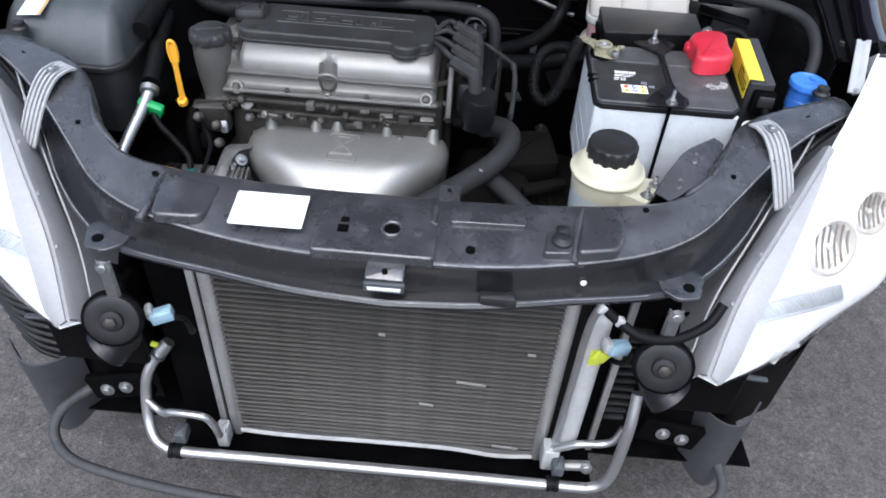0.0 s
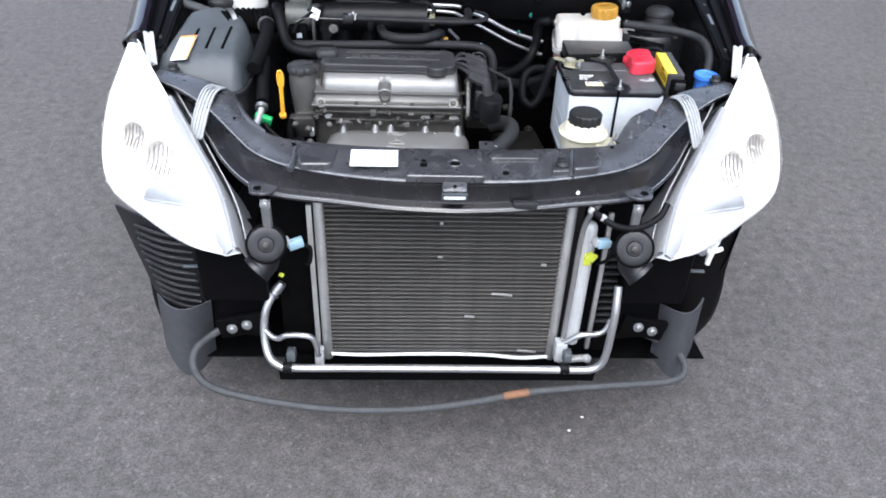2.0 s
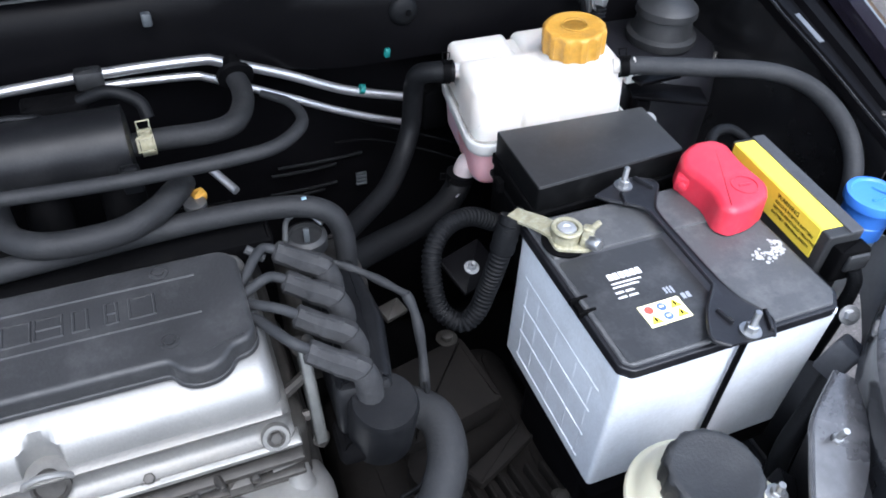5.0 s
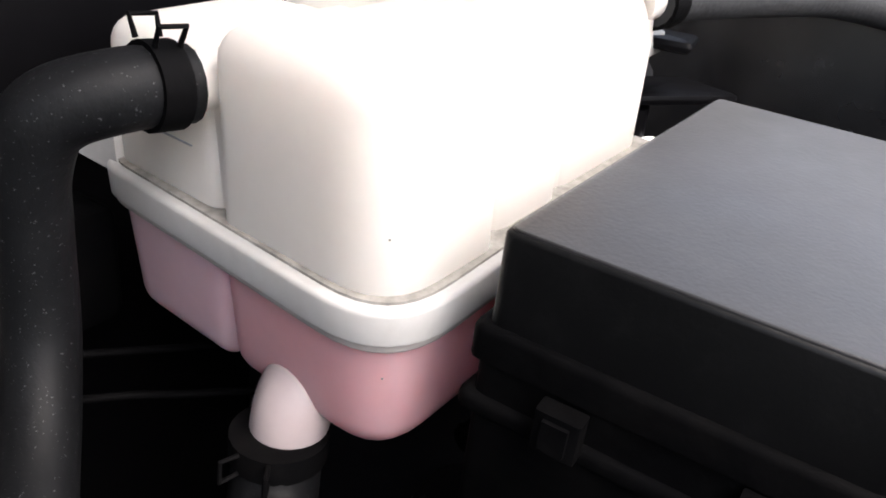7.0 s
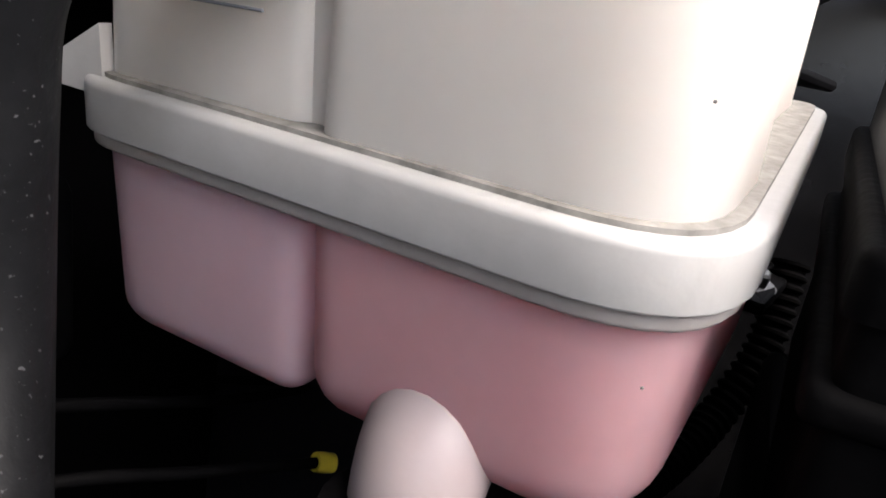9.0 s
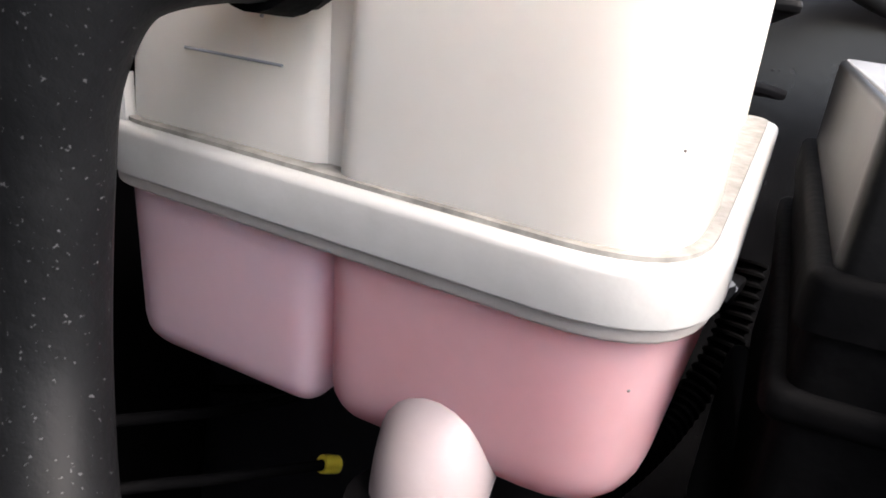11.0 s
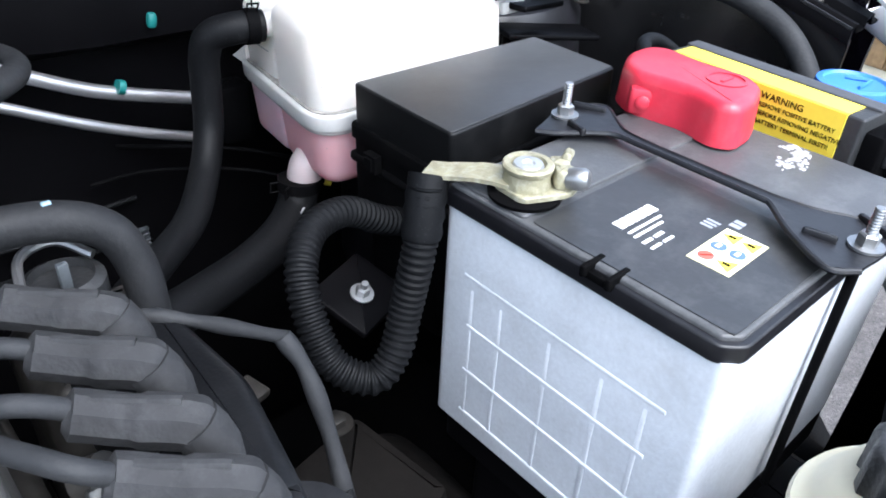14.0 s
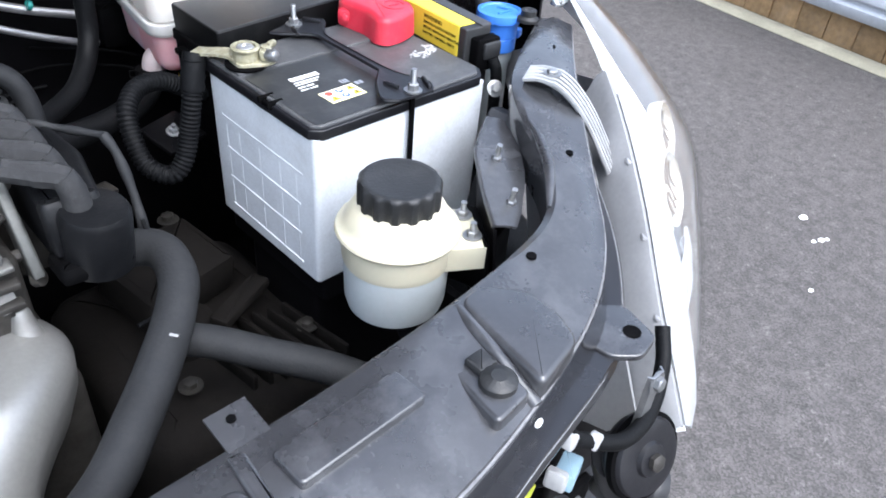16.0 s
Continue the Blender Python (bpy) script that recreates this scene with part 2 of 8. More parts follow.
WHITE = mat("white_print", (0.80, 0.80, 0.79), 0.5, var=0.05, scale=30, bump=0.02)
PAPER = mat("paper_label", (0.80, 0.82, 0.83), 0.4, var=0.04, scale=20, bump=0.02)
GREY_PRINT = mat("grey_print", (0.30, 0.32, 0.36), 0.5, var=0.1, scale=30, bump=0.02)
ORANGE_PRINT = mat("orange_print", (0.80, 0.33, 0.08), 0.5, var=0.1, scale=30, bump=0.02)
PALE_YELLOW = mat("pale_yellow_print", (0.85, 0.80, 0.45), 0.5, var=0.05, scale=30, bump=0.02)
BLUE_PRINT = mat("blue_print", (0.08, 0.14, 0.45), 0.5, var=0.1, scale=30, bump=0.02)
RED = mat("red_plastic", (0.52, 0.026, 0.05), 0.36, var=0.12, scale=20, bump=0.05, dust=0.1, dust_color=(0.55, 0.3, 0.3))
YELLOW = mat("yellow_label", (0.85, 0.68, 0.06), 0.4, var=0.06, scale=20, bump=0.02)
BLUE = mat("blue_plastic", (0.06, 0.20, 0.68), 0.32, var=0.12, scale=20, bump=0.04)
AMBER = mat("amber_plastic", (0.47, 0.25, 0.035), 0.4, var=0.3, scale=40, bump=0.12, dust=0.45, dust_color=(0.26, 0.17, 0.09), sss=0.1)
DIP = mat("yellow_dipstick", (0.78, 0.38, 0.03), 0.4, var=0.1, scale=25, bump=0.05)
GREEN = mat("green_plastic", (0.02, 0.35, 0.10), 0.45, var=0.15, scale=25, bump=0.05)
TEAL = mat("teal_paint", (0.010, 0.13, 0.12), 0.5, var=0.2, scale=60, bump=0.1)
PALE_BLUE = mat("pale_blue_plastic", (0.25, 0.37, 0.45), 0.4, var=0.1, scale=30, bump=0.05)
BRASS = mat("corroded_terminal", (0.33, 0.31, 0.21), 0.6, metal=0.4, var=0.35, scale=60, bump=0.7, bump_scale=170, dust=0.6, dust_color=(0.55, 0.55, 0.50))
LEAD = mat("lead_post", (0.50, 0.51, 0.52), 0.5, metal=0.7, var=0.2, scale=60, bump=0.3)
RUST = mat("rust", (0.17, 0.085, 0.045), 0.85, var=0.4, scale=60, bump=0.5)
REFLECTOR = mat("chrome_reflector", (0.80, 0.76, 0.69), 0.22, metal=0.5, var=0.03, scale=30, bump=0.0)
LAMP_WHITE = mat("lamp_inner", (0.96, 0.96, 0.96), 0.30, metal=0.0, var=0.03, scale=30, bump=0.0)
LAMP_GREY = mat("lamp_bezel", (0.24, 0.20, 0.16), 0.35, metal=0.3, var=0.1, scale=20, bump=0.03)
HOUSING = mat("lamp_housing", (0.29, 0.292, 0.30), 0.5, metal=0.1, var=0.12, scale=20, bump=0.1, dust=0.2)
LAMP_AMBER = mat("lamp_amber", (0.85, 0.62, 0.48), 0.4, var=0.1, scale=30, bump=0.0)
WHITE_PL = mat("pale_bracket", (0.40, 0.405, 0.41), 0.45, metal=0.15, var=0.15, scale=30, bump=0.1, dust=0.3, dust_color=(0.35, 0.35, 0.35))
YELLOW_GREEN = mat("yellow_green_label", (0.55, 0.60, 0.05), 0.5, var=0.1, scale=30, bump=0.02)
GREY_DUST = mat("pale_residue", (0.36, 0.36, 0.36), 0.8, var=0.3, scale=80, bump=0.4)
# dusty lid top; its paler grey also paints in the sky's sheen
FUSE_TOP = mat("dusty_skylit_lid_top", (0.016, 0.016, 0.017), 0.42, spec=0.5, sheen=0.30, var=0.25, scale=30, bump=0.06, bump_scale=600, dust=0.35, dust_color=(0.05, 0.05, 0.05))
# the same lid's sides, their shade put into a near-black colour
FUSE_LID = mat("fuse_lid", (0.0030, 0.0031, 0.0034), 0.42, rough_var=0.05, spec=0.25, var=0.2, scale=14, bump=0.05, bump_scale=600, dust=0.05, dust_color=(0.13, 0.13, 0.13))
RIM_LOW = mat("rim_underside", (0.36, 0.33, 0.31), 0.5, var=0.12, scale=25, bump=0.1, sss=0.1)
RED_PRINT = mat("red_print", (0.70, 0.10, 0.07), 0.5, var=0.1, scale=30, bump=0.02)
NECK = mat("milky_plastic", (0.41, 0.35, 0.35), 0.4, var=0.06, scale=20, bump=0.05, sss=0.2)
LENS = clear("clear_lens")
GALVANISED = mat("galvanised_steel", (0.52, 0.54, 0.57), 0.55, metal=0.2, var=0.15, scale=12, bump=0.1, dust=0.2)
SAND = mat("pale_sand", (0.30, 0.28, 0.21), 0.95, var=0.3, scale=9, bump=0.8, bump_scale=200)
THROTTLE = mat("dull_alloy", (0.085, 0.088, 0.084), 0.5, metal=0.5, var=0.3, scale=25, bump=0.3, dust=0.3, dust_color=(0.10, 0.09, 0.08))
TIMBER = mat("timber", (0.34, 0.22, 0.11), 0.8, var=0.35, scale=5, bump=0.5, bump_scale=40, dust=0.2, per_object=0.2)
DARK_RED = mat("dark_red", (0.16, 0.02, 0.02), 0.5, var=0.2)
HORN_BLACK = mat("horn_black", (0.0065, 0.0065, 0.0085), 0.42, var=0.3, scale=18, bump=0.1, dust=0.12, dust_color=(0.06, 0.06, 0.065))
PULLEY_BLACK = mat("pulley_black", (0.012, 0.011, 0.011), 0.5, var=0.3, scale=40)
COMPRESSOR = mat("compressor_alloy", (0.17, 0.172, 0.168), 0.5, metal=0.6, var=0.3, scale=30, bump=0.3, bump_scale=200, dust=0.4, dust_color=(0.10, 0.095, 0.085))
FILTER_BLUE = mat("filter_blue", (0.02, 0.05, 0.22), 0.4, var=0.2)
BROWN = mat("brown_dirt", (0.0065, 0.0056, 0.005), 0.9, metal=0.0, spec=0.15, var=0.4, scale=20, bump=0.5, bump_scale=80)


def stain(m, at, size, color, amount):
    """A soft-edged stain of its own shape on a surface."""
    n, l = m.node_tree.nodes, m.node_tree.links
    b = n["Principled BSDF"]
    old = b.inputs["Base Color"].links[0].from_socket
    co = n.new("ShaderNodeTexCoord")
    shift = n.new("ShaderNodeVectorMath")
    shift.operation = 'SUBTRACT'
    shift.inputs[1].default_value = at
    l.new(co.outputs["Object"], shift.inputs[0])
    part_by = n.new("ShaderNodeVectorMath")
    part_by.operation = 'DIVIDE'
    part_by.inputs[1].default_value = size
    l.new(shift.outputs[0], part_by.inputs[0])
    dist = n.new("ShaderNodeVectorMath")
    dist.operation = 'LENGTH'
    l.new(part_by.outputs[0], dist.inputs[0])
    wob = n.new("ShaderNodeTexNoise")
    wob.inputs["Scale"].default_value = 70.0
    l.new(co.outputs["Object"], wob.inputs["Vector"])
    add = n.new("ShaderNodeMath")
    l.new(dist.outputs["Value"], add.inputs[0])
    l.new(wob.outputs["Fac"], add.inputs[1])
    fall = n.new("ShaderNodeMapRange")
    fall.interpolation_type = 'SMOOTHSTEP'
    fall.inputs["From Min"].default_value = 0.55
    fall.inputs["From Max"].default_value = 1.5
    fall.inputs["To Min"].default_value = amount
    fall.inputs["To Max"].default_value = 0.0
    l.new(add.outputs[0], fall.inputs["Value"])
    mix = n.new("ShaderNodeMix")
    mix.data_type = 'RGBA'
    mix.inputs["B"].default_value = (*color, 1)
    l.new(fall.outputs["Result"], mix.inputs["Factor"])
    l.new(old, mix.inputs["A"])
    l.new(mix.outputs["Result"], b.inputs["Base Color"])


def thin_wall(m, color, share):
    """Lets light through a thin moulded wall."""
    n, l = m.node_tree.nodes, m.node_tree.links
    tr = n.new("ShaderNodeBsdfTranslucent")
    tr.inputs["Color"].default_value = (*color, 1)
    mx = n.new("ShaderNodeMixShader")
    mx.inputs[0].default_value = share
    l.new(n["Principled BSDF"].outputs[0], mx.inputs[1])
    l.new(tr.outputs[0], mx.inputs[2])
    l.new(mx.outputs[0], n["Material Output"].inputs["Surface"])


thin_wall(IVORY, (0.96, 0.93, 0.895), 0.40)
thin_wall(PINK, (0.93, 0.42, 0.48), 0.40)
thin_wall(PALE_PINK, (0.93, 0.64, 0.71), 0.40)
stain(IVORY, (0.332, 0.768, 0.897), (0.020, 0.010, 0.016), (0.50, 0.33, 0.16), 0.75)

# ---- shaping helpers ----


def V(*a):
    return Vector(a)


def finish(bm, angle=38.0):
    bmesh.ops.remove_doubles(bm, verts=bm.verts, dist=1e-6)
    bmesh.ops.recalc_face_normals(bm, faces=bm.faces)
    lim = radians(angle)
    for f in bm.faces:
        f.smooth = True
    for e in bm.edges:
        e.smooth = len(e.link_faces) == 2 and e.calc_face_angle(0.0) < lim
    return bm


def mesh_of(name, bm, material):
    me = bpy.data.meshes.new(name)
    finish(bm)
    bm.to_mesh(me)
    bm.free()
    me.materials.append(material)
    return me


def thing(name, at, label, category, group="", kind=""):
    """An Empty at the base of a thing that has parts."""
    e = new(name)
    e.empty_display_size = 0.02
    e.location = at
    return tagged(e, label, category, group, kind)


def world_of(ob):
    m = Matrix.Translation(ob.location)
    return m if ob.parent is None else world_of(ob.parent) @ ob.matrix_parent_inverse @ m


def part(name, bm, material, parent, label=""):
    ob = new(name, mesh_of(name, bm, material))
    ob.parent = parent
    ob.matrix_parent_inverse = world_of(parent).inverted()
    return tagged(ob, label)


def solo(name, bm, material, label, category, group="", kind=""):
    return tagged(new(name, mesh_of(name, bm, material)), label, category, group, kind)


def spline(pts, n=6):
    """A smooth line through the points."""
    p = [Vector(q) for q in pts]
    if len(p) < 3 or n < 2:
        return p
    p = [2 * p[0] - p[1]] + p + [2 * p[-1] - p[-2]]
    out = []
    for i in range(1, len(p) - 2):
        a, b, c, d = p[i - 1:i + 3]
        for k in range(n):
            t = k / n
            out.append(0.5 * ((2 * b) + (c - a) * t + (2 * a - 5 * b + 4 * c - d) * t * t + (3 * b - a - 3 * c + d) * t ** 3))
    out.append(p[-2])
    return out


def ring_loft(bm, loops, closed=True, caps=True):
    rows = [[bm.verts.new(q) for q in lp] for lp in loops]
    n = len(rows[0])
    for a, b in zip(rows, rows[1:]):
        for i in range(n if closed else n - 1):
            j = (i + 1) % n
            bm.faces.new((a[i], a[j], b[j], b[i]))
    if caps and closed:
        bm.faces.new(rows[0][::-1])
        bm.faces.new(rows[-1])
    return bm


def tube(pts, r, seg=14, n=6, bm=None, hollow=False):
    """A round hose or pipe along a smooth line; r: radius, or a function of 0..1 along it."""
    bm = bm or bmesh.new()
    line = spline(pts, n)
    side = None
    loops = []
    for i, p in enumerate(line):
        d = (line[min(i + 1, len(line) - 1)] - line[max(i - 1, 0)]).normalized()
        if side is None:
            side = d.cross(V(0, 0, 1))
            if side.length < 0.1:
                side = d.cross(V(0, 1, 0))
        side = (side - d * side.dot(d)).normalized()
        up = d.cross(side)
        rr = r(i / (len(line) - 1)) if callable(r) else r
        loops.append([p + rr * (math.cos(a) * side + math.sin(a) * up) for a in (2 * math.pi * k / seg for k in range(seg))])
    return ring_loft(bm, loops)


def ribbed(pts, r, pitch=0.005, depth=0.0016, seg=14):
    """A corrugated sleeve."""
    line = spline(pts, 24)
    total = sum((b - a).length for a, b in zip(line, line[1:]))
    want = int(total / pitch * 4)
    dist, acc = [0.0], 0.0
    for a, b in zip(line, line[1:]):
        acc += (b - a).length
        dist.append(acc)
    even = []
    for k in range(want + 1):
        s = acc * k / want
        i = next((j for j in range(1, len(dist)) if dist[j] >= s - 1e-9), len(dist) - 1)
        u = (s - dist[i - 1]) / max(dist[i] - dist[i - 1], 1e-9)
        even.append(line[i - 1].lerp(line[i], u))
    m = len(even) - 1
    return tube(even, lambda t: r - depth * (1 if int(round(t * m)) % 4 >= 2 else 0), seg, 1)


def lathe(profile, seg=28, at=(0, 0, 0), axis=(0, 0, 1), bm=None):
    """A turned shape; profile: (radius, height) from one end to the other."""
    bm = bm or bmesh.new()
    turn = V(0, 0, 1).rotation_difference(Vector(axis)).to_matrix()
    loops = [[Vector(at) + turn @ V(r * math.cos(a), r * math.sin(a), h) for a in (2 * math.pi * k / seg for k in range(seg))] for r, h in profile]
    return ring_loft(bm, loops)


def fluted_cap(r, h, teeth, depth, at, axis=(0, 0, 1), seg_per=6, top_r=0.8):
    """A screw cap with grip flutes."""
    bm = bmesh.new()
    n = teeth * seg_per
    turn = V(0, 0, 1).rotation_difference(Vector(axis)).to_matrix()

    def rad(k, base, amount):
        ph = (k % seg_per) / seg_per
        return base - amount * (1.0 if ph < 0.34 else 0.0)
    rows = []
    for base, z, amt in ((r * 0.99, 0, depth), (r, h * 0.06, depth), (r, h * 0.80, depth), (r * 0.985, h * 0.90, depth * 0.7), (r * 0.93, h * 0.97, 0.0), (r * top_r, h, 0), (r * top_r * 0.96, h * 0.985, 0), (r * 0.1, h * 0.985, 0)):
        rows.append([Vector(at) + turn @ V(rad(k, base, amt) * math.cos(2 * math.pi * k / n), rad(k, base, amt) * math.sin(2 * math.pi * k / n), z) for k in range(n)])
    return ring_loft(bm, rows)


def round_poly(pts, r, n=5):
    """A plan outline with its corners rounded; r: one radius, or one a corner."""
    out = []
    m = len(pts)
    for i in range(m):
        a, b, c = Vector(pts[i - 1]), Vector(pts[i]), Vector(pts[(i + 1) % m])
        rr = r[i] if isinstance(r, (list, tuple)) else r
        u, w = (a - b), (c - b)
        d = min(rr, u.length * 0.48, w.length * 0.48)
        if d < 1e-5:
            out.append(b)
            continue
        p, q = b + u.normalized() * d, b + w.normalized() * d
        for k in range(n + 1):
            t = k / n
            out.append((1 - t) ** 2 * p + 2 * t * (1 - t) * b + t * t * q)
    return out


def inset(poly, d):
    m = len(poly)
    area = sum(poly[i].x * poly[(i + 1) % m].y - poly[(i + 1) % m].x * poly[i].y for i in range(m))
    s = 1 if area > 0 else -1
    out = []
    for i in range(m):
        t = poly[(i + 1) % m] - poly[i - 1]
        nn = V(-t.y, t.x).normalized() * s if t.length > 1e-9 else V(0, 0)
        out.append(poly[i] + nn * d)
    return out


def slab(poly, z0, z1, rb=0.0, rt=0.0, seg=4, bm=None, place=None, taper=0.0):
    """An upright block on a plan outline, its bottom and top edges rounded by rb and rt. taper: how far the top draws in."""
    bm = bm or bmesh.new()
    poly = [Vector(p) for p in poly]
    loops = []

    def add(d, z):
        f = (z - z0) / (z1 - z0)
        loops.append([V(p.x, p.y, z) for p in inset(poly, d + taper * f)])
    if rb:
        for k in range(seg):
            a = math.pi / 2 * k / seg
            add(rb * (1 - math.sin(a)), z0 + rb * (1 - math.cos(a)))
        add(0, z0 + rb)
    else:
        add(0, z0)
    if rt:
        add(0, z1 - rt)
        for k in range(1, seg + 1):
            a = math.pi / 2 * k / seg
            add(rt * (1 - math.cos(a)), z1 - rt + rt * math.sin(a))
    else:
        add(0, z1)
    if place is not None:
        loops = [[place @ q for q in lp] for lp in loops]
    return ring_loft(bm, loops)


def rect(x0, y0, x1, y1):
    return [V(x0, y0), V(x1, y0), V(x1, y1), V(x0, y1)]


def block(center, size, r=0.002, turn=None, bm=None, seg=2, corner=None):
    """A box with rounded edges; turn: a pose's rotation (degrees)."""
    sx, sy, sz = (s / 2 for s in size)
    c = min(r if corner is None else corner, sx * 0.95, sy * 0.95)
    m = pose(*center, *(turn or (0, 0, 0)))
    return slab(round_poly(rect(-sx, -sy, sx, sy), c, 3), -sz, sz, min(r, sz * 0.9), min(r, sz * 0.9), seg, bm, m)


def bolt(at, r=0.007, h=0.006, axis=(0, 0, 1), stud=0.0, bm=None):
    """A hexagon nut on its washer, with a stud if asked for."""
    bm = bm or bmesh.new()
    ax = Vector(axis).normalized()
    lathe([(r * 1.65, 0), (r * 1.65, 0.0015), (r * 1.3, 0.0016)], 18, at, ax, bm)
    lathe([(r, 0.0016), (r, h), (r * 0.8, h + 0.001)], 6, at, ax, bm)
    if stud:
        prof = []
        k = 0
        z = h
        while z < h + stud:
            prof.append((r * (0.55 if k % 2 else 0.48), z))
            z += 0.0009
            k += 1
        lathe(prof, 10, at, ax, bm)
    return bm


def sheet(rows, thick, bm=None):
    """A skin through a grid of points, made thick away from its normal."""
    bm = bm or bmesh.new()
    R, C = len(rows), len(rows[0])
    P = [[Vector(p) for p in row] for row in rows]
    N = []
    for i in range(R):
        N.append([])
        for j in range(C):
            du = P[min(i + 1, R - 1)][j] - P[max(i - 1, 0)][j]
            dv = P[i][min(j + 1, C - 1)] - P[i][max(j - 1, 0)]
            nn = du.cross(dv)
            N[i].append(nn.normalized() if nn.length > 1e-12 else V(0, 0, 1))
    top = [[bm.verts.new(p) for p in row] for row in P]
    low = [[bm.verts.new(P[i][j] - N[i][j] * thick) for j in range(C)] for i in range(R)]
    for i in range(R - 1):
        for j in range(C - 1):
            bm.faces.new((top[i][j], top[i + 1][j], top[i + 1][j + 1], top[i][j + 1]))
            bm.faces.new((low[i][j], low[i][j + 1], low[i + 1][j + 1], low[i + 1][j]))
    rim = [(i, 0) for i in range(R)] + [(R - 1, j) for j in range(1, C)] + [(i, C - 1) for i in range(R - 2, -1, -1)] + [(0, j) for j in range(C - 2, 0, -1)]
    for a, b in zip(rim, rim[1:] + rim[:1]):
        bm.faces.new((top[a[0]][a[1]], top[b[0]][b[1]], low[b[0]][b[1]], low[a[0]][a[1]]))
    return bm


def along(pts, m):
    """m + 1 points spaced evenly in parameter on a smooth line."""
    line = spline(pts, 12)
    out = []
    for k in range(m + 1):
        s = k / m * (len(line) - 1)
        i = min(int(s), len(line) - 2)
        out.append(line[i].lerp(line[i + 1], s - i))
    return out


def clamp_ring(at, axis, r, width=0.010, bm=None):
    """A spring hose clamp: a band with two raised tangs."""
    bm = bm or bmesh.new()
    ax = Vector(axis).normalized()
    c = Vector(at)
    lathe([(r, -width / 2), (r + 0.0016, -width / 2), (r + 0.0016, width / 2), (r, width / 2)], 24, c, ax, bm)
    up = (V(0, 0, 1) - ax * ax.z).normalized()
    side = ax.cross(up)
    base = c + up * (r + 0.001)
    for s in (-1, 1):
        q = base + side * s * 0.006
        tube([q - ax * width * 0.4, q - ax * width * 0.45 + up * 0.0065 + side * s * 0.003, q + ax * width * 0.45 + up * 0.0065 + side * s * 0.003, q + ax * width * 0.4], 0.0010, 6, 1, bm)
    return bm


def mirror(p, s):
    return V(p[0] * s, p[1], p[2])

# ---- the yard: ground, edging ----

bm = bmesh.new()
N = 60
ticks = [(-1 if k < 0 else 1) * 400.0 * (abs(k) / (N / 2)) ** 3.2 for k in range(-N // 2, N // 2 + 1)]
grid = [[bm.verts.new((x, y, GROUND + (0.004 * noise.noise(V(x * 0.8, y * 0.8, 0)) if abs(x) < 8 and abs(y) < 8 else 0.0))) for x in ticks] for y in ticks]
for r0, r1 in zip(grid, grid[1:]):
    for k in range(N):
        bm.faces.new((r0[k], r0[k + 1], r1[k + 1], r1[k]))
solo("ground", bm, ASPHALT, "worn grey asphalt of a yard", "asphalt", kind="structure")

for k, (x, y, r) in enumerate(((0.368, 0.049, 0.005), (0.415, 0.10, 0.005), (2.168, 0.332, 0.018), (2.065, 0.252, 0.010), (2.092, 0.240, 0.014), (2.110, 0.230, 0.010), (1.827, 0.153, 0.010))):
    bm = bmesh.new()
    rows = []
    for s, z in ((1.0, 0.0), (0.9, 0.0015), (0.4, 0.0018)):
        rows.append([V(x + s * r * (1 + 0.35 * noise.noise(V(a * 2, k, 0))) * math.cos(a), y + 0.7 * s * r * (1 + 0.35 * noise.noise(V(a * 2, k, 5))) * math.sin(a), GROUND + 0.003 + z) for a in (2 * math.pi * j / 12 for j in range(12))])
    ring_loft(bm, rows)
    solo("paint_spot", bm, WHITE, "small white paint spot dried on the asphalt", "paint spot", "paint spots")

# timber fence with a low steel rail on it, along the yard's edge
fence = thing("timber_fence", (3.75, 1.0, GROUND), "weathered brown timber fence of upright boards edging the asphalt yard", "fence", kind="structure")
seed = random.Random(4)
FD = V(0.14, 0.99, 0).normalized()
FN = V(-FD.y, FD.x, 0)
F0 = V(3.705, 0.75, 0)
turn = math.degrees(math.atan2(FD.y, FD.x)) - 90
for k in range(-16, 26):
    c = F0 + FD * (k * 0.152) - FN * (0.014 + seed.uniform(-0.004, 0.004))
    h = 1.35 + seed.uniform(-0.01, 0.01)
    part("board", block((c.x, c.y, GROUND + h / 2), (0.022, 0.147, h), 0.004, (0, 0, turn)), TIMBER, fence)
for k in (-1.9, 1.12, 3.6):
    c = F0 + FD * k + FN * 0.055
    part("post", block((c.x, c.y, GROUND + 0.55), (0.10, 0.10, 1.1), 0.008, (0, 0, turn)), TIMBER, fence)
rail = thing("guard_rail", (3.66, 1.0, 0.12), "pale grey galvanised steel guard rail bolted low on the fence", "guard rail", kind="structure")
rows = []
for k in range(2):
    c = F0 + FD * (-2.0 + 5.4 * k)
    rows.append([c + FN * d + V(0, 0, z) for d, z in ((0.012, 0.122), (0.030, 0.124), (0.040, 0.140), (0.040, 0.168), (0.026, 0.182), (0.026, 0.196), (0.040, 0.210), (0.040, 0.236), (0.030, 0.250), (0.012, 0.252))])
part("beam", sheet(rows, 0.004), GALVANISED, rail)
for k in range(12):
    c = F0 + FD * (-1.8 + 0.44 * k) + FN * 0.026
    part("rail_bolt", bolt((c.x, c.y, 0.189), 0.012, 0.008, FN), DARK_METAL, rail)
kerb = []
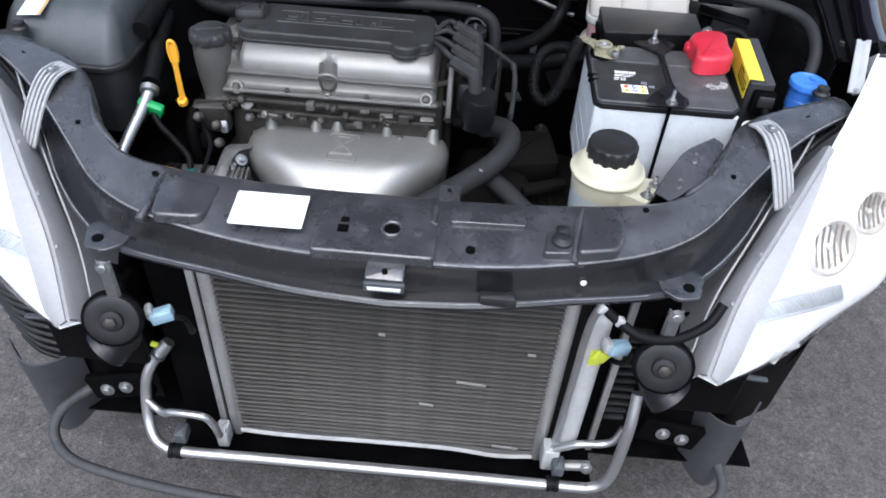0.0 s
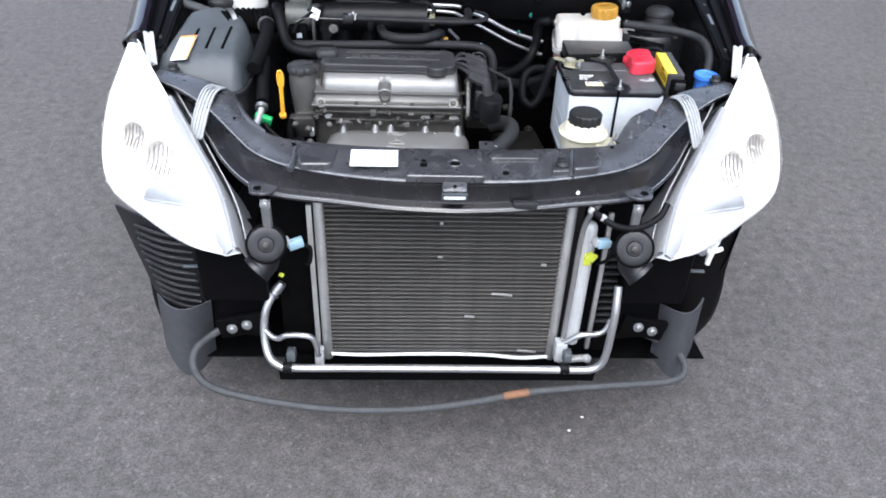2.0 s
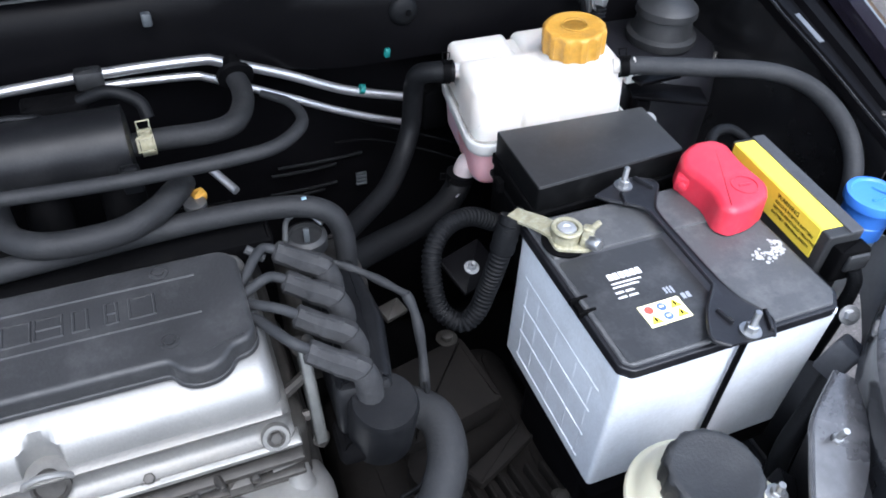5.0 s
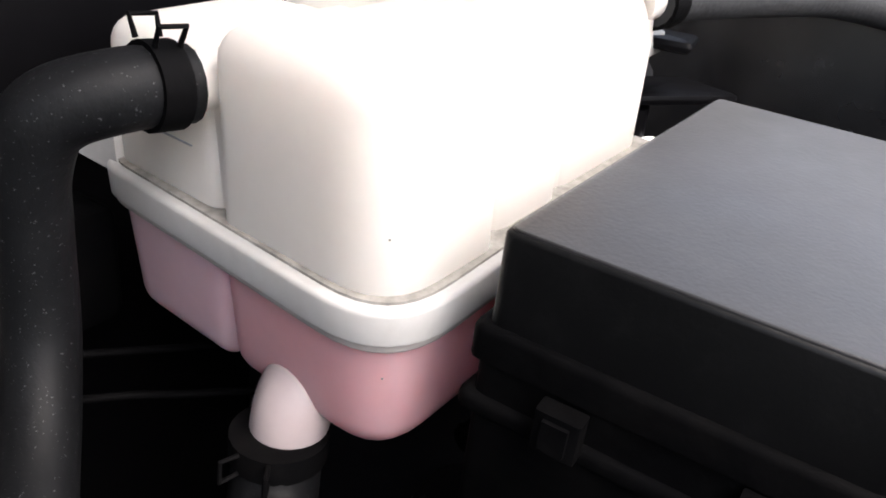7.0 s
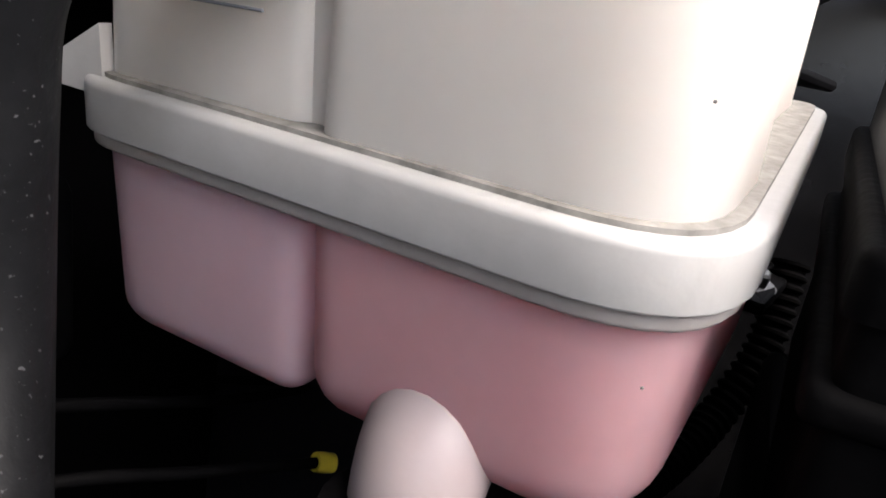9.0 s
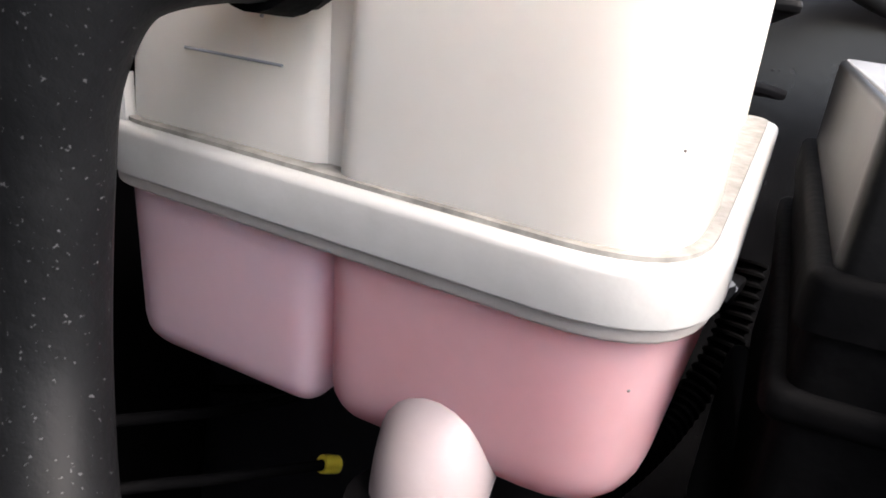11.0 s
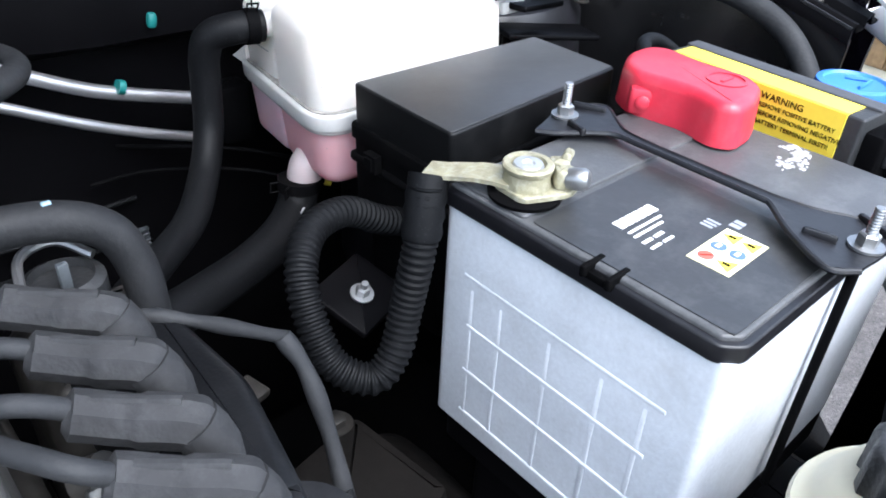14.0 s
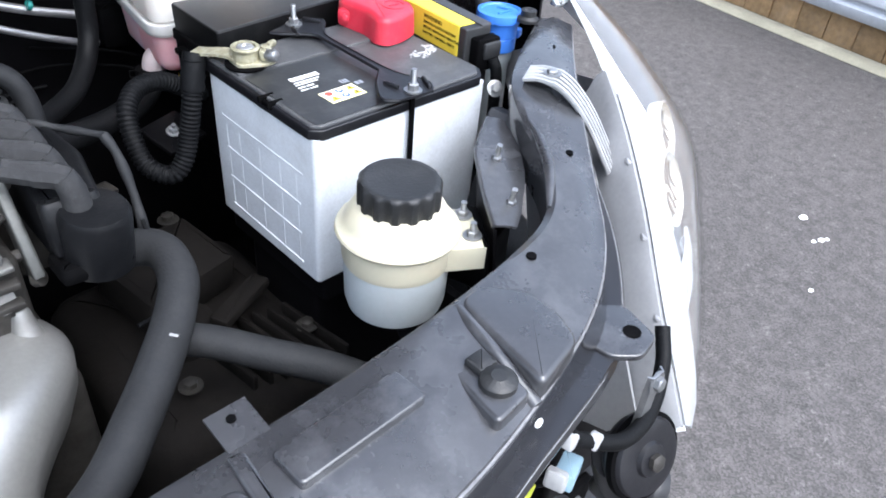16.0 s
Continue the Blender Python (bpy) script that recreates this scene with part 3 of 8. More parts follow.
for k in range(28):
    c = F0 + FD * (-2.4 + 0.22 * k) + FN * 0.004
    w = 0.10 + 0.012 * noise.noise(V(k * 0.7, 0, 0))
    kerb.append([c + FN * w + V(0, 0, GROUND + 0.003), c + FN * w * 0.85 + V(0, 0, GROUND + 0.016), c + V(0, 0, GROUND + 0.022)])
solo("kerb_strip", sheet(kerb, -0.006), SAND, "pale mossy mortar strip along the foot of the fence", "kerb", kind="structure")

# ---- the car's body ----

car = thing("car", (0, 1.2, GROUND), "black hatchback with its bonnet up and front bumper removed", "car")


def lip_z(y):
    """Height of the fender's lip; it rises towards the windscreen."""
    return 0.978 + 0.27 * (y - 0.56) if y < 0.75 else 1.0293 + 0.08 * (y - 0.75)


def fender(s):
    rows = []
    for y in (0.452, 0.475, 0.50, 0.55, 0.65, 0.75, 0.87, 1.0, 1.3):
        z0 = lip_z(y)
        w = 0.02 * min(max(0.0, 1 - (y - 0.475) / 0.03), 1.4)
        xo = 0.772 + 0.055 * min(max(y - 0.50, 0.0) / 0.5, 1.0)
        rows.append([mirror((x, y, z), s) for x, z in ((xo - 0.014, z0 - 0.026), (xo - 0.012, z0 - 0.006), (xo - 0.004, z0), (xo + 0.008, z0 - 0.003), (xo + 0.040, z0 - 0.030), (xo + 0.055 - w, z0 - 0.09), (xo + 0.06 - w, z0 - 0.20), (xo + 0.055 - w, 0.55), (xo + 0.02 - w, 0.36))])
    return sheet(rows, 0.003 * s)


def gutter(s):
    """Pressed channel under the bonnet's edge, from its inner flange out to the fender."""
    rows = []
    for y in (0.440, 0.475, 0.50, 0.55, 0.65, 0.75, 0.87, 1.05):
        zi = lip_z(y) - 0.031 - 0.035 * max(y - 0.56, 0.0)
        xi = 0.708 + 0.04 * max(y - 0.75, 0.0)
        w = 0.758 + 0.055 * min(max(y - 0.50, 0.0) / 0.5, 1.0) - xi
        rows.append([mirror((xi + u * w, y, zi + h), s) for u, h in ((0.0, -0.012), (0.0, 0.0), (0.03, 0.002), (0.10, 0.002), (0.15, -0.004), (0.45, -0.004), (0.52, 0.004), (0.68, 0.006), (0.74, -0.002), (1.0, -0.002))])
    return sheet(rows, 0.003 * s)


def inner_wing(s):
    rows = []
    for y, x in ((0.440, 0.708), (0.52, 0.708), (0.6, 0.708), (0.75, 0.708), (0.87, 0.713), (1.05, 0.72)):
        z = lip_z(y) - 0.040 - 0.035 * max(y - 0.56, 0.0)
        rows.append([mirror(q, s) for q in ((x, y, z), (x - 0.003, y, z - 0.05), (x - 0.010, y, 0.80), (x - 0.05, y, 0.60), (x - 0.11, y, 0.45))])
    return sheet(rows, 0.003 * s)


for s in (-1, 1):
    part("fender", fender(s), CAR_PAINT, car, "glossy black painted fender")
    part("inner_wing", inner_wing(s), WING_PAINT, car)
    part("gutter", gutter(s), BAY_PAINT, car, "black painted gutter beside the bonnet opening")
    part("gutter_edge", tube([mirror((0.7075 + 0.04 * max(y - 0.75, 0.0), y, lip_z(y) - 0.0315 - 0.035 * max(y - 0.56, 0.0)), s) for y in (0.441, 0.50, 0.56, 0.65, 0.75, 0.87, 1.04)], 0.0028, 8, 3), WING_PAINT, car, "rolled bright edge of the gutter")
    for y in (0.485, 0.70):
        z = lip_z(y) - 0.035 - 0.035 * max(y - 0.56, 0.0)
        part("gutter_screw", bolt(mirror((0.728, y, z), s), 0.006, 0.004), DARK_METAL, car)
    # bright steel sliver painted in for the highlight on a gutter slot
    part("slot_highlight", sheet([[mirror((x, y, lip_z(y) - 0.0335 - 0.035 * max(y - 0.56, 0.0)), s) for x in (0.722, 0.730)] for y in (0.60, 0.625, 0.65)], 0.002 * s), STEEL, car, "bright strip put in as the highlight of a gutter slot")
    tower = lathe([(0.140, 0.55), (0.136, 0.80), (0.130, 0.868), (0.118, 0.883), (0.07, 0.889), (0.045, 0.889), (0.0005, 0.889)], 32, mirror((0.605, 0.812, 0), s))
    part("strut_tower", tower, HORN_BLACK, car, "dusty black strut tower")
    cap = lathe([(0.045, 0.889), (0.047, 0.893), (0.047, 0.90), (0.040, 0.903), (0.036, 0.925), (0.041, 0.928), (0.040, 0.937), (0.030, 0.946), (0.012, 0.950), (0.0005, 0.951)], 28, mirror((0.63, 0.77, 0), s))
    part("strut_cap", cap, PLASTIC, car, "domed black rubber strut cap")
    for x, y, z in ((0.664, 0.696, 0.884), (0.53, 0.74, 0.884), (0.63, 0.86, 0.884)):
        part("strut_stud", bolt(mirror((x, y, z), s), 0.005, 0.004, stud=0.014), DARK_METAL, car)

# bulkhead with the shallow pressings of its sheet metal, and cowl above
rows = []
for x in [-0.82 + 0.04 * k for k in range(42)]:
    d = 0.006 * math.sin(x * 13) + 0.008 * noise.noise(V(x * 4, 0, 0))
    near = min(max((x - 0.08) / 0.12, 0.0), 1.0)
    yt = 0.874 - 0.042 * near
    rows.append([V(x, 0.90, 0.30), V(x, 0.895 + d, 0.60), V(x, 0.890 + d, 0.78), V(x, 0.880 + d * 0.5, 0.862), V(x, yt + 0.004, 0.880), V(x, yt, 0.90), V(x, yt + d * 0.3, 0.955), V(x, yt + 0.004, 0.975), V(x, yt + 0.014, 0.985), V(x, 0.90, 0.990)])
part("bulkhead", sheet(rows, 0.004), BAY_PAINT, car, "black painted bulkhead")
part("cowl", sheet([[V(x, y, z + 0.008 * (1 - (x / 0.85) ** 2)) for y, z in ((0.885, 0.982), (0.892, 0.998), (0.91, 1.0), (1.0, 1.0), (1.30, 1.01))] for x in [-0.85 + 0.1 * k for k in range(18)]], 0.004), PLASTIC, car, "black plastic cowl under the windscreen")
part("cowl_seal", tube([(-0.84, 0.888, 0.994), (-0.4, 0.882, 1.002), (0, 0.880, 1.006), (0.4, 0.882, 1.002), (0.84, 0.888, 0.994)], 0.009, 10), RUBBER, car)
for x in (-0.01,):
    part("cowl_clip", block((x, 0.868, 0.962), (0.011, 0.012, 0.016), 0.003), GREY_PLASTIC, car)
# rubber grommet and paint dabs on the bulkhead
part("grommet", lathe([(0.019, -0.004), (0.0185, 0.003), (0.016, 0.007), (0.010, 0.0095), (0.0005, 0.0105)], 28, (0.283, 0.8325, 0.949), (0, -1, 0)), RUBBER, car, "domed black plug in the bulkhead")
part("grommet_pin", block((0.287, 0.822, 0.949), (0.006, 0.004, 0.007), 0.001), MATT_BLACK, car)
for z, x0, x1 in ((0.706, 0.115, 0.24), (0.694, 0.105, 0.20), (0.661, 0.10, 0.20), (0.652, 0.10, 0.18)):
    part("bulkhead_bead", tube([(x0, 0.888, z), ((x0 + x1) / 2, 0.884, z + 0.002), (x1, 0.888, z + 0.001)], 0.0024, 8, 4), RUBBER, car)
for k in range(4):
    part("tag_rib", block((0.236, 0.882, 0.655 + 0.006 * k), (0.016, 0.006, 0.003), 0.001), GREY_PLASTIC, car)
for x, z in ((0.257, 0.898),):
    part("paint_dab", block((x + 0.005, 0.8305, z - 0.002), (0.008, 0.007, 0.013), 0.003, (0, 8, 0)), TEAL, car, "dab of teal marking paint")
# raised bonnet, held up over the bay
bon = []
for k in range(9):
    t = k / 8
    bon.append([V(x, 1.02 - 0.66 * t, 1.0 + 0.80 * t + 0.03 * math.sin(math.pi * t) + 0.03 * (1 - (x / 0.78) ** 2)) for x in (q * (0.74 - 0.12 * t) for q in (-1, -0.77, -0.38, 0, 0.38, 0.77, 1))])
part("bonnet", sheet(bon, 0.02), CAR_PAINT, car, "raised black bonnet")
# windscreen and roof close the car behind the bay
part("windscreen", sheet([[V(x, y, z) for x in (-0.72, -0.36, 0, 0.36, 0.72)] for y, z in ((1.20, 1.0), (1.55, 1.25), (1.85, 1.42))], 0.005), CAR_PAINT, car)
part("roof", sheet([[V(x, y, z - 0.05 * abs(x)) for x in (-0.66, -0.33, 0, 0.33, 0.66)] for y, z in ((1.85, 1.42), (2.4, 1.47), (3.2, 1.44), (3.7, 1.30), (3.8, 0.7), (3.8, 0.35))], 0.005), CAR_PAINT, car)
for s in (-1, 1):
    part("side", sheet([[mirror((x, y, z), s) for x, z in ((0.80, 0.22), (0.84, 0.55), (0.83, 1.02), (0.66, 1.40))] for y in (1.3, 2.0, 2.8, 3.75)], 0.004 * s), CAR_PAINT, car)
    for y in (0.55, 3.05):
        wheel = part("wheel", lathe([(0.10, -0.09), (0.27, -0.09), (0.295, -0.06), (0.30, 0), (0.295, 0.06), (0.27, 0.09), (0.10, 0.09)], 36, mirror((0.72, y, GROUND + 0.30), s), (1, 0, 0)), RUBBER, car)
        part("rim", lathe([(0.02, 0.07), (0.18, 0.06), (0.20, 0.092), (0.19, 0.094), (0.17, 0.075), (0.02, 0.09)], 30, mirror((0.72, y, GROUND + 0.30), s), (s, 0, 0)), ALLOY, wheel)
# floor of the bay: subframe and splash pan, oily and dark
part("subframe", block((0, 0.45, 0.22), (1.2, 0.16, 0.08), 0.02), MATT_BLACK, car)
part("splash_pan", sheet([[V(x, y, z) for x in (-0.72, -0.3, 0, 0.3, 0.72)] for y, z in ((0.10, 0.19), (0.3, 0.17), (0.7, 0.18), (0.95, 0.30))], 0.004), MATT_BLACK, car)
# chassis legs and the wheel-arch fronts that the missing bumper lays bare
for s in (-1, 1):
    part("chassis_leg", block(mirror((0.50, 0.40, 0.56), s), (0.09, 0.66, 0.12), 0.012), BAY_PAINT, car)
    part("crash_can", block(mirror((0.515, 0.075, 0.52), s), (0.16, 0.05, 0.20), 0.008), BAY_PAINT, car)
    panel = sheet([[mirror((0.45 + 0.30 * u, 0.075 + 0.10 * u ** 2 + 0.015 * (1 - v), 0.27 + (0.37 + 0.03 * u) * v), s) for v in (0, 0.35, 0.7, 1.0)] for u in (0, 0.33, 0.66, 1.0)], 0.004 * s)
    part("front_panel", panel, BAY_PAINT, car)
    arch = sheet([[mirror((0.745 + 0.02 * u - 0.09 * max(v - 0.5, 0), 0.17 + 0.16 * u, 0.66 - 0.30 * v - 0.02 * u), s) for v in (0, 0.3, 0.6, 0.85, 1)] for u in (0, 0.5, 1.0)], 0.003 * s)
    part("arch_edge", arch, MATT_BLACK, car)
    # thin ledge seam across the panel
    part("panel_seam", block(mirror((0.545, 0.062, 0.52), s), (0.17, 0.010, 0.006), 0.002, (0, 0, -4 * s)), GREY_PLASTIC, car)
    for dx, dz in ((0.500, 0.338), (0.538, 0.325)):
        part("panel_bolt", bolt(mirror((dx, 0.058, dz), s), 0.008, 0.007, (0, -1, 0.2)), STEEL, car, "bright zinc bolt")
    part("tie_bracket", block(mirror((0.515, 0.068, 0.33), s), (0.12, 0.016, 0.06), 0.004, (0, 12 * s, 0)), MATT_BLACK, car)
    flap = [[mirror(((0.594 if s < 0 else 0.562) + (0.125 if s < 0 else 0.105) * u + 0.02 * v, 0.10 - 0.05 * math.sin(math.pi * u) + 0.03 * v, 0.385 - 0.25 * v * (0.80 + 0.20 * math.sin(math.pi * u)) + 0.02 * u), s) for v in (0, 0.12, 0.25, 0.5, 0.75, 0.9, 1)] for u in [k / 14 for k in range(15)]]
    part("arch_liner", sheet(flap, 0.004 * s), LINER, car, "scuffed grey plastic wheel-arch liner")
# ribbed vent in the panel beside the air filter's intake
vent = part("vent_panel", sheet([[V(-0.605 - (0.155 + 0.05 * v) * u, 0.098 + 0.085 * u ** 2, 0.35 + 0.26 * v) for v in (0, 0.5, 1)] for u in (0, 0.25, 0.5, 0.75, 1.0)], -0.006), HORN_BLACK, car, "black ribbed plastic vent panel")
for k in range(11):
    z = 0.365 + 0.0215 * k
    u1 = 0.86 - 0.10 * abs(k - 6) / 6
    pts = [V(-0.605 - (0.155 + 0.05 * (z - 0.35) / 0.33) * u, 0.089 + 0.085 * u ** 2, z) for u in (0.04, 0.04 + (u1 - 0.04) / 2, u1)]
    part("slat", tube(pts, lambda t: 0.0048 * math.sin(math.pi * (0.15 + 0.7 * t)) ** 0.5, 8, 3), PLASTIC, vent)
part("white_bracket", tube([(0.675, 0.13, 0.60), (0.665, 0.12, 0.55), (0.66, 0.115, 0.50)], lambda t: 0.016 - 0.010 * t, 8), WHITE, car, "white plastic bumper bracket")
part("white_bracket", tube([(0.64, 0.11, 0.545), (0.67, 0.115, 0.54), (0.69, 0.12, 0.545)], 0.006, 8), WHITE, car, "white plastic bumper bracket")
part("panel_bolt", bolt((0.635, 0.105, 0.545), 0.007, 0.006, (0, -1, 0.2)), STEEL, car)
# lower tie bar under the radiator
part("lower_tie_bar", sheet([[V(x, y, z) for y, z in ((0.0, 0.235), (0.005, 0.205), (0.05, 0.195), (0.12, 0.205), (0.13, 0.23))] for x in [-0.42 + 0.081 * k for k in range(11)]], 0.004), MATT_BLACK, car)

# ---- upper radiator support: a pressed black cross member ----

support = thing("radiator_support", (0, 0.0, 0.74), "dusty black pressed-steel cross member above the radiator", "cross member")
FRONT = [(0, -.042, .818), (.12, -.039, .818), (.23, -.022, .818), (.35, .012, .820), (.43, .058, .828), (.487, .118, .846), (.545, .182, .866), (.62, .255, .879), (.715, .335, .880)]
REAR = [(0, .074, .833), (.12, .075, .833), (.23, .080, .835), (.34, .092, .838), (.405, .108, .845), (.450, .148, .856), (.480, .205, .870), (.515, .256, .883), (.580, .302, .887), (.690, .368, .884)]
LIP = [(0, -.060, .757), (.128, -.050, .757), (.254, -.026, .757), (.380, .000, .757), (.450, .042, .762), (.510, .105, .785), (.565, .190, .815), (.635, .275, .838), (.712, .350, .845)]
HALF = 40
fr, re, lp = along(FRONT, HALF), along(REAR, HALF), along(LIP, HALF)
rows = []
for k in list(range(HALF, 0, -1)) + list(range(0, HALF + 1)):
    s = -1 if len(rows) < HALF else 1
    f, r, b = (mirror(q[k], s) for q in (fr, re, lp))
    out = (f - r)
    out.z = 0
    out.normalize()
    mid = f.lerp(r, 0.5) + V(0, 0, 0.004)
    rows.append([r + V(0, 0, -0.05) + out * 0.004, r + V(0, 0, -0.008), r + V(0, 0, -0.002) + out * 0.0015, r + out * 0.006, r.lerp(f, 0.25) + V(0, 0, 0.001), mid, f.lerp(r, 0.25) + V(0, 0, 0.001), f - out * 0.007 + V(0, 0, 0.001), f - out * 0.002, f + V(0, 0, -0.004), f + V(0, 0, -0.010) - out * 0.003, b.lerp(f, 0.55) - out * 0.012, b + V(0, 0, 0.012) - out * 0.019, b + V(0, 0, 0.005) - out * 0.015, b + out * 0.004 + V(0, 0, 0.004), b + out * 0.007, b + out * 0.006 + V(0, 0, -0.004)])
part("beam", sheet([r[:10] for r in rows], 0.003), BLACK_PAINT, support)
part("beam_face", sheet([r[9:] for r in rows], 0.003), FACE_PAINT, support, "glossy black front face, less dusty and coloured darker for its shade")
# pale tubes paint in the highlight along the pressed edges
for s in (-1, 1):
    for q, dz, r in ((fr, -0.0012, 0.0021), (lp, 0.0035, 0.0021)):
        edge = [mirror(q[k], s) for k in range(0, HALF + 1, 2)]
        dirs = [mirror(fr[k], s) - mirror(re[k], s) for k in range(0, HALF + 1, 2)]
        edge = [p + V(d.x, d.y, 0).normalized() * (0.0003 if q is fr else 0.0052) + V(0, 0, dz) for p, d in zip(edge, dirs)]
        part("edge_highlight", tube(edge, r, 6, 2), EDGE_HIGHLIGHT, support, "pale painted-in highlight along a pressed edge")
# centre plate with its holes and dimples
plate = part("latch_plate", slab(round_poly([V(-.104, -.053), V(.060, -.053), V(.060, .012), V(.049, .048), V(-.086, .048), V(-.100, -.020)], 0.008), 0.820, 0.8365, rt=0.004), BLACK_PAINT, support)


def dark_hole(x, y, z, r, square=False):
    b2 = bmesh.new()
    if square:
        slab(round_poly(rect(x - r, y - r, x + r, y + r), 0.001, 2), z - 0.002, z + 0.0006, bm=b2)
    else:
        lathe([(r, -0.002), (r, 0.0006), (0.0005, 0.0006)], 20, (x, y, z), bm=b2)
    return b2


part("latch_ring", lathe([(0.0155, 0), (0.0155, 0.003), (0.0135, 0.0045), (0.0115, 0.003), (0.0112, 0.0004), (0.0005, 0.0002)], 28, (0, -0.003, 0.8362)), BLACK_PAINT, plate)
part("hole", dark_hole(0, -0.003, 0.8372, 0.0105), MATT_BLACK, plate)
part("hole", dark_hole(-0.0655, -0.008, 0.8367, 0.0075, True), MATT_BLACK, plate)
part("hole", dark_hole(-0.0655, 0.010, 0.8367, 0.0055, True), MATT_BLACK, plate)
for x in (-0.036, 0.035):
    part("dimple", lathe([(0.0075, 0), (0.0070, 0.002), (0.004, 0.003), (0.0005, 0.003)], 16, (x, -0.004, 0.8362)), BLACK_PAINT, plate)
part("hole", dark_hole(0.107, -0.019, 0.8275, 0.0065), MATT_BLACK, support)
part("hole", dark_hole(0.352, 0.080, 0.8415, 0.0045), MATT_BLACK, support)
part("hole", dark_hole(-0.346, 0.070, 0.8415, 0.0045), MATT_BLACK, support)
for s in (-1, 1):
    part("hole", dark_hole(0.622 * s, 0.295, 0.8885, 0.0075), MATT_BLACK, support)
    part("hole", dark_hole(0.603 * s, 0.288, 0.8885, 0.0048), MATT_BLACK, support)
    part("hole", dark_hole(0.485 * s, 0.150, 0.8620, 0.0042), MATT_BLACK, support)
    # stiffening beads and raised humps pressed into the top
    part("bead", tube([mirror(q, s) for q in ((0.487, 0.208, 0.8725), (0.474, 0.180, 0.8660), (0.449, 0.144, 0.8570), (0.412, 0.112, 0.8480))], lambda t: 0.0065 * math.sin(math.pi * (0.12 + 0.76 * t)), 10), BLACK_PAINT, support)
    if s > 0:
        part("hump", slab(round_poly([V(0.250, -0.020), V(0.306, -0.008), V(0.318, 0.020), V(0.318, 0.055), V(0.292, 0.084), V(0.264, 0.080)], 0.010), 0.822, 0.8395, rt=0.005), BLACK_PAINT, support)
        part("ridge", tube([(0.247, -0.020, 0.8185), (0.252, 0.030, 0.8325), (0.262, 0.078, 0.8330)], 0.0060, 12), BLACK_PAINT, support)

        part("pad_seat", slab(round_poly([V(0.205, -0.020), V(0.243, -0.016), V(0.248, 0.030), V(0.212, 0.034)], 0.006), 0.820, 0.8335, rt=0.003), BLACK_PAINT, support)
    else:
        part("hump", slab(round_poly([V(-0.258, -0.010), V(-0.248, 0.064), V(-0.312, 0.074), V(-0.334, 0.040), V(-0.326, -0.012)], 0.014), 0.822, 0.8378, rt=0.005), BLACK_PAINT, support)
        part("ridge", tube([(-0.345, -0.008, 0.8190), (-0.340, 0.020, 0.8275), (-0.338, 0.055, 0.8330), (-0.335, 0.082, 0.8335)], 0.0065, 12), BLACK_PAINT, support)
    # ear that carries the bumper's corner
    ear = slab(round_poly([V(*q) for q in ((0.378 * s, 0.022), (0.380 * s, -0.002), (0.402 * s, -0.020), (0.434 * s, -0.014), (0.446 * s, 0.030), (0.428 * s, 0.046))], 0.008), 0.762, 0.768, rt=0.002)
    e2 = part("ear", ear, BLACK_PAINT, support)
    part("hole", dark_hole(0.420 * s, 0.004, 0.7682, 0.0085), MATT_BLACK, e2)
    part("end_cap", lathe([(0.014, 0), (0.014, 0.004), (0.010, 0.007), (0.010, 0.014), (0.006, 0.015), (0.0005, 0.012)], 20, (0.672 * s, 0.372, 0.884)), PLASTIC, support)
# recessed pocket with a rubber strip, beside the plate
part("pocket", slab(round_poly(rect(0.078, 0.018, 0.182, 0.050), 0.005), 0.826, 0.8400, rt=0.002, place=pose(0, 0, 0, 0, 0, 2)), BLACK_PAINT, support)
part("ridge", slab(round_poly([V(0.050, 0.018), V(0.060, 0.012), V(0.066, 0.064), V(0.054, 0.068)], 0.003), 0.830, 0.8395, rt=0.003), BLACK_PAINT, support)
part("stop_pad", lathe([(0.014, 0), (0.014, 0.006), (0.012, 0.008), (0.007, 0.009), (0.006, 0.010), (0.0005, 0.0105)], 22, (0.230, 0.004, 0.8325)), PLASTIC, support)
part("stop_pad", block((0.233, 0.024, 0.8365), (0.018, 0.018, 0.008), 0.003), PLASTIC, support)
part("tab", sheet([[V(0.058 + 0.030 * u, 0.070 + 0.030 * v, 0.836 + 0.004 * v) for v in (0, 0.5, 1)] for u in (0, 0.5, 1)], 0.002), BLACK_PAINT, support)
part("hole", dark_hole(0.072, 0.090, 0.8395, 0.0032), MATT_BLACK, support)
# striker bracket on the front face, with its sticker
striker = part("striker", block((-0.002, -0.062, 0.812), (0.052, 0.026, 0.014), 0.003, (20, 0, 0)), BLACK_PAINT, support)
part("striker_face", block((-0.002, -0.076, 0.800), (0.054, 0.006, 0.018), 0.0015, (8, 0, 0)), GREY_PLASTIC, striker)
part("sticker", block((-0.002, -0.0795, 0.799), (0.044, 0.001, 0.007), 0.0003, (8, 0, 0)), PAPER, striker)
part("hole", lathe([(0.004, 0), (0.004, 0.0085), (0.0005, 0.0085)], 14, (-0.002, -0.064, 0.8125), (0, -0.34, 0.94)), MATT_BLACK, striker)
part("white_mark", lathe([(0.0045, 0), (0.004, 0.0015), (0.0005, 0.002)], 12, (0.268, -0.0125, 0.777), (0, -1, 0.1)), WHITE, support)
part("hinge_lug", block((0.150, -0.048, 0.766), (0.052, 0.016, 0.018), 0.004), PLASTIC, support)

lab = thing("paper_label", (-0.17, 0.014, 0.832), "white printed paper label stuck on the black cross member", "label")
LT = pose(-0.170, 0.0145, 0.8385, 4, 0, 0)
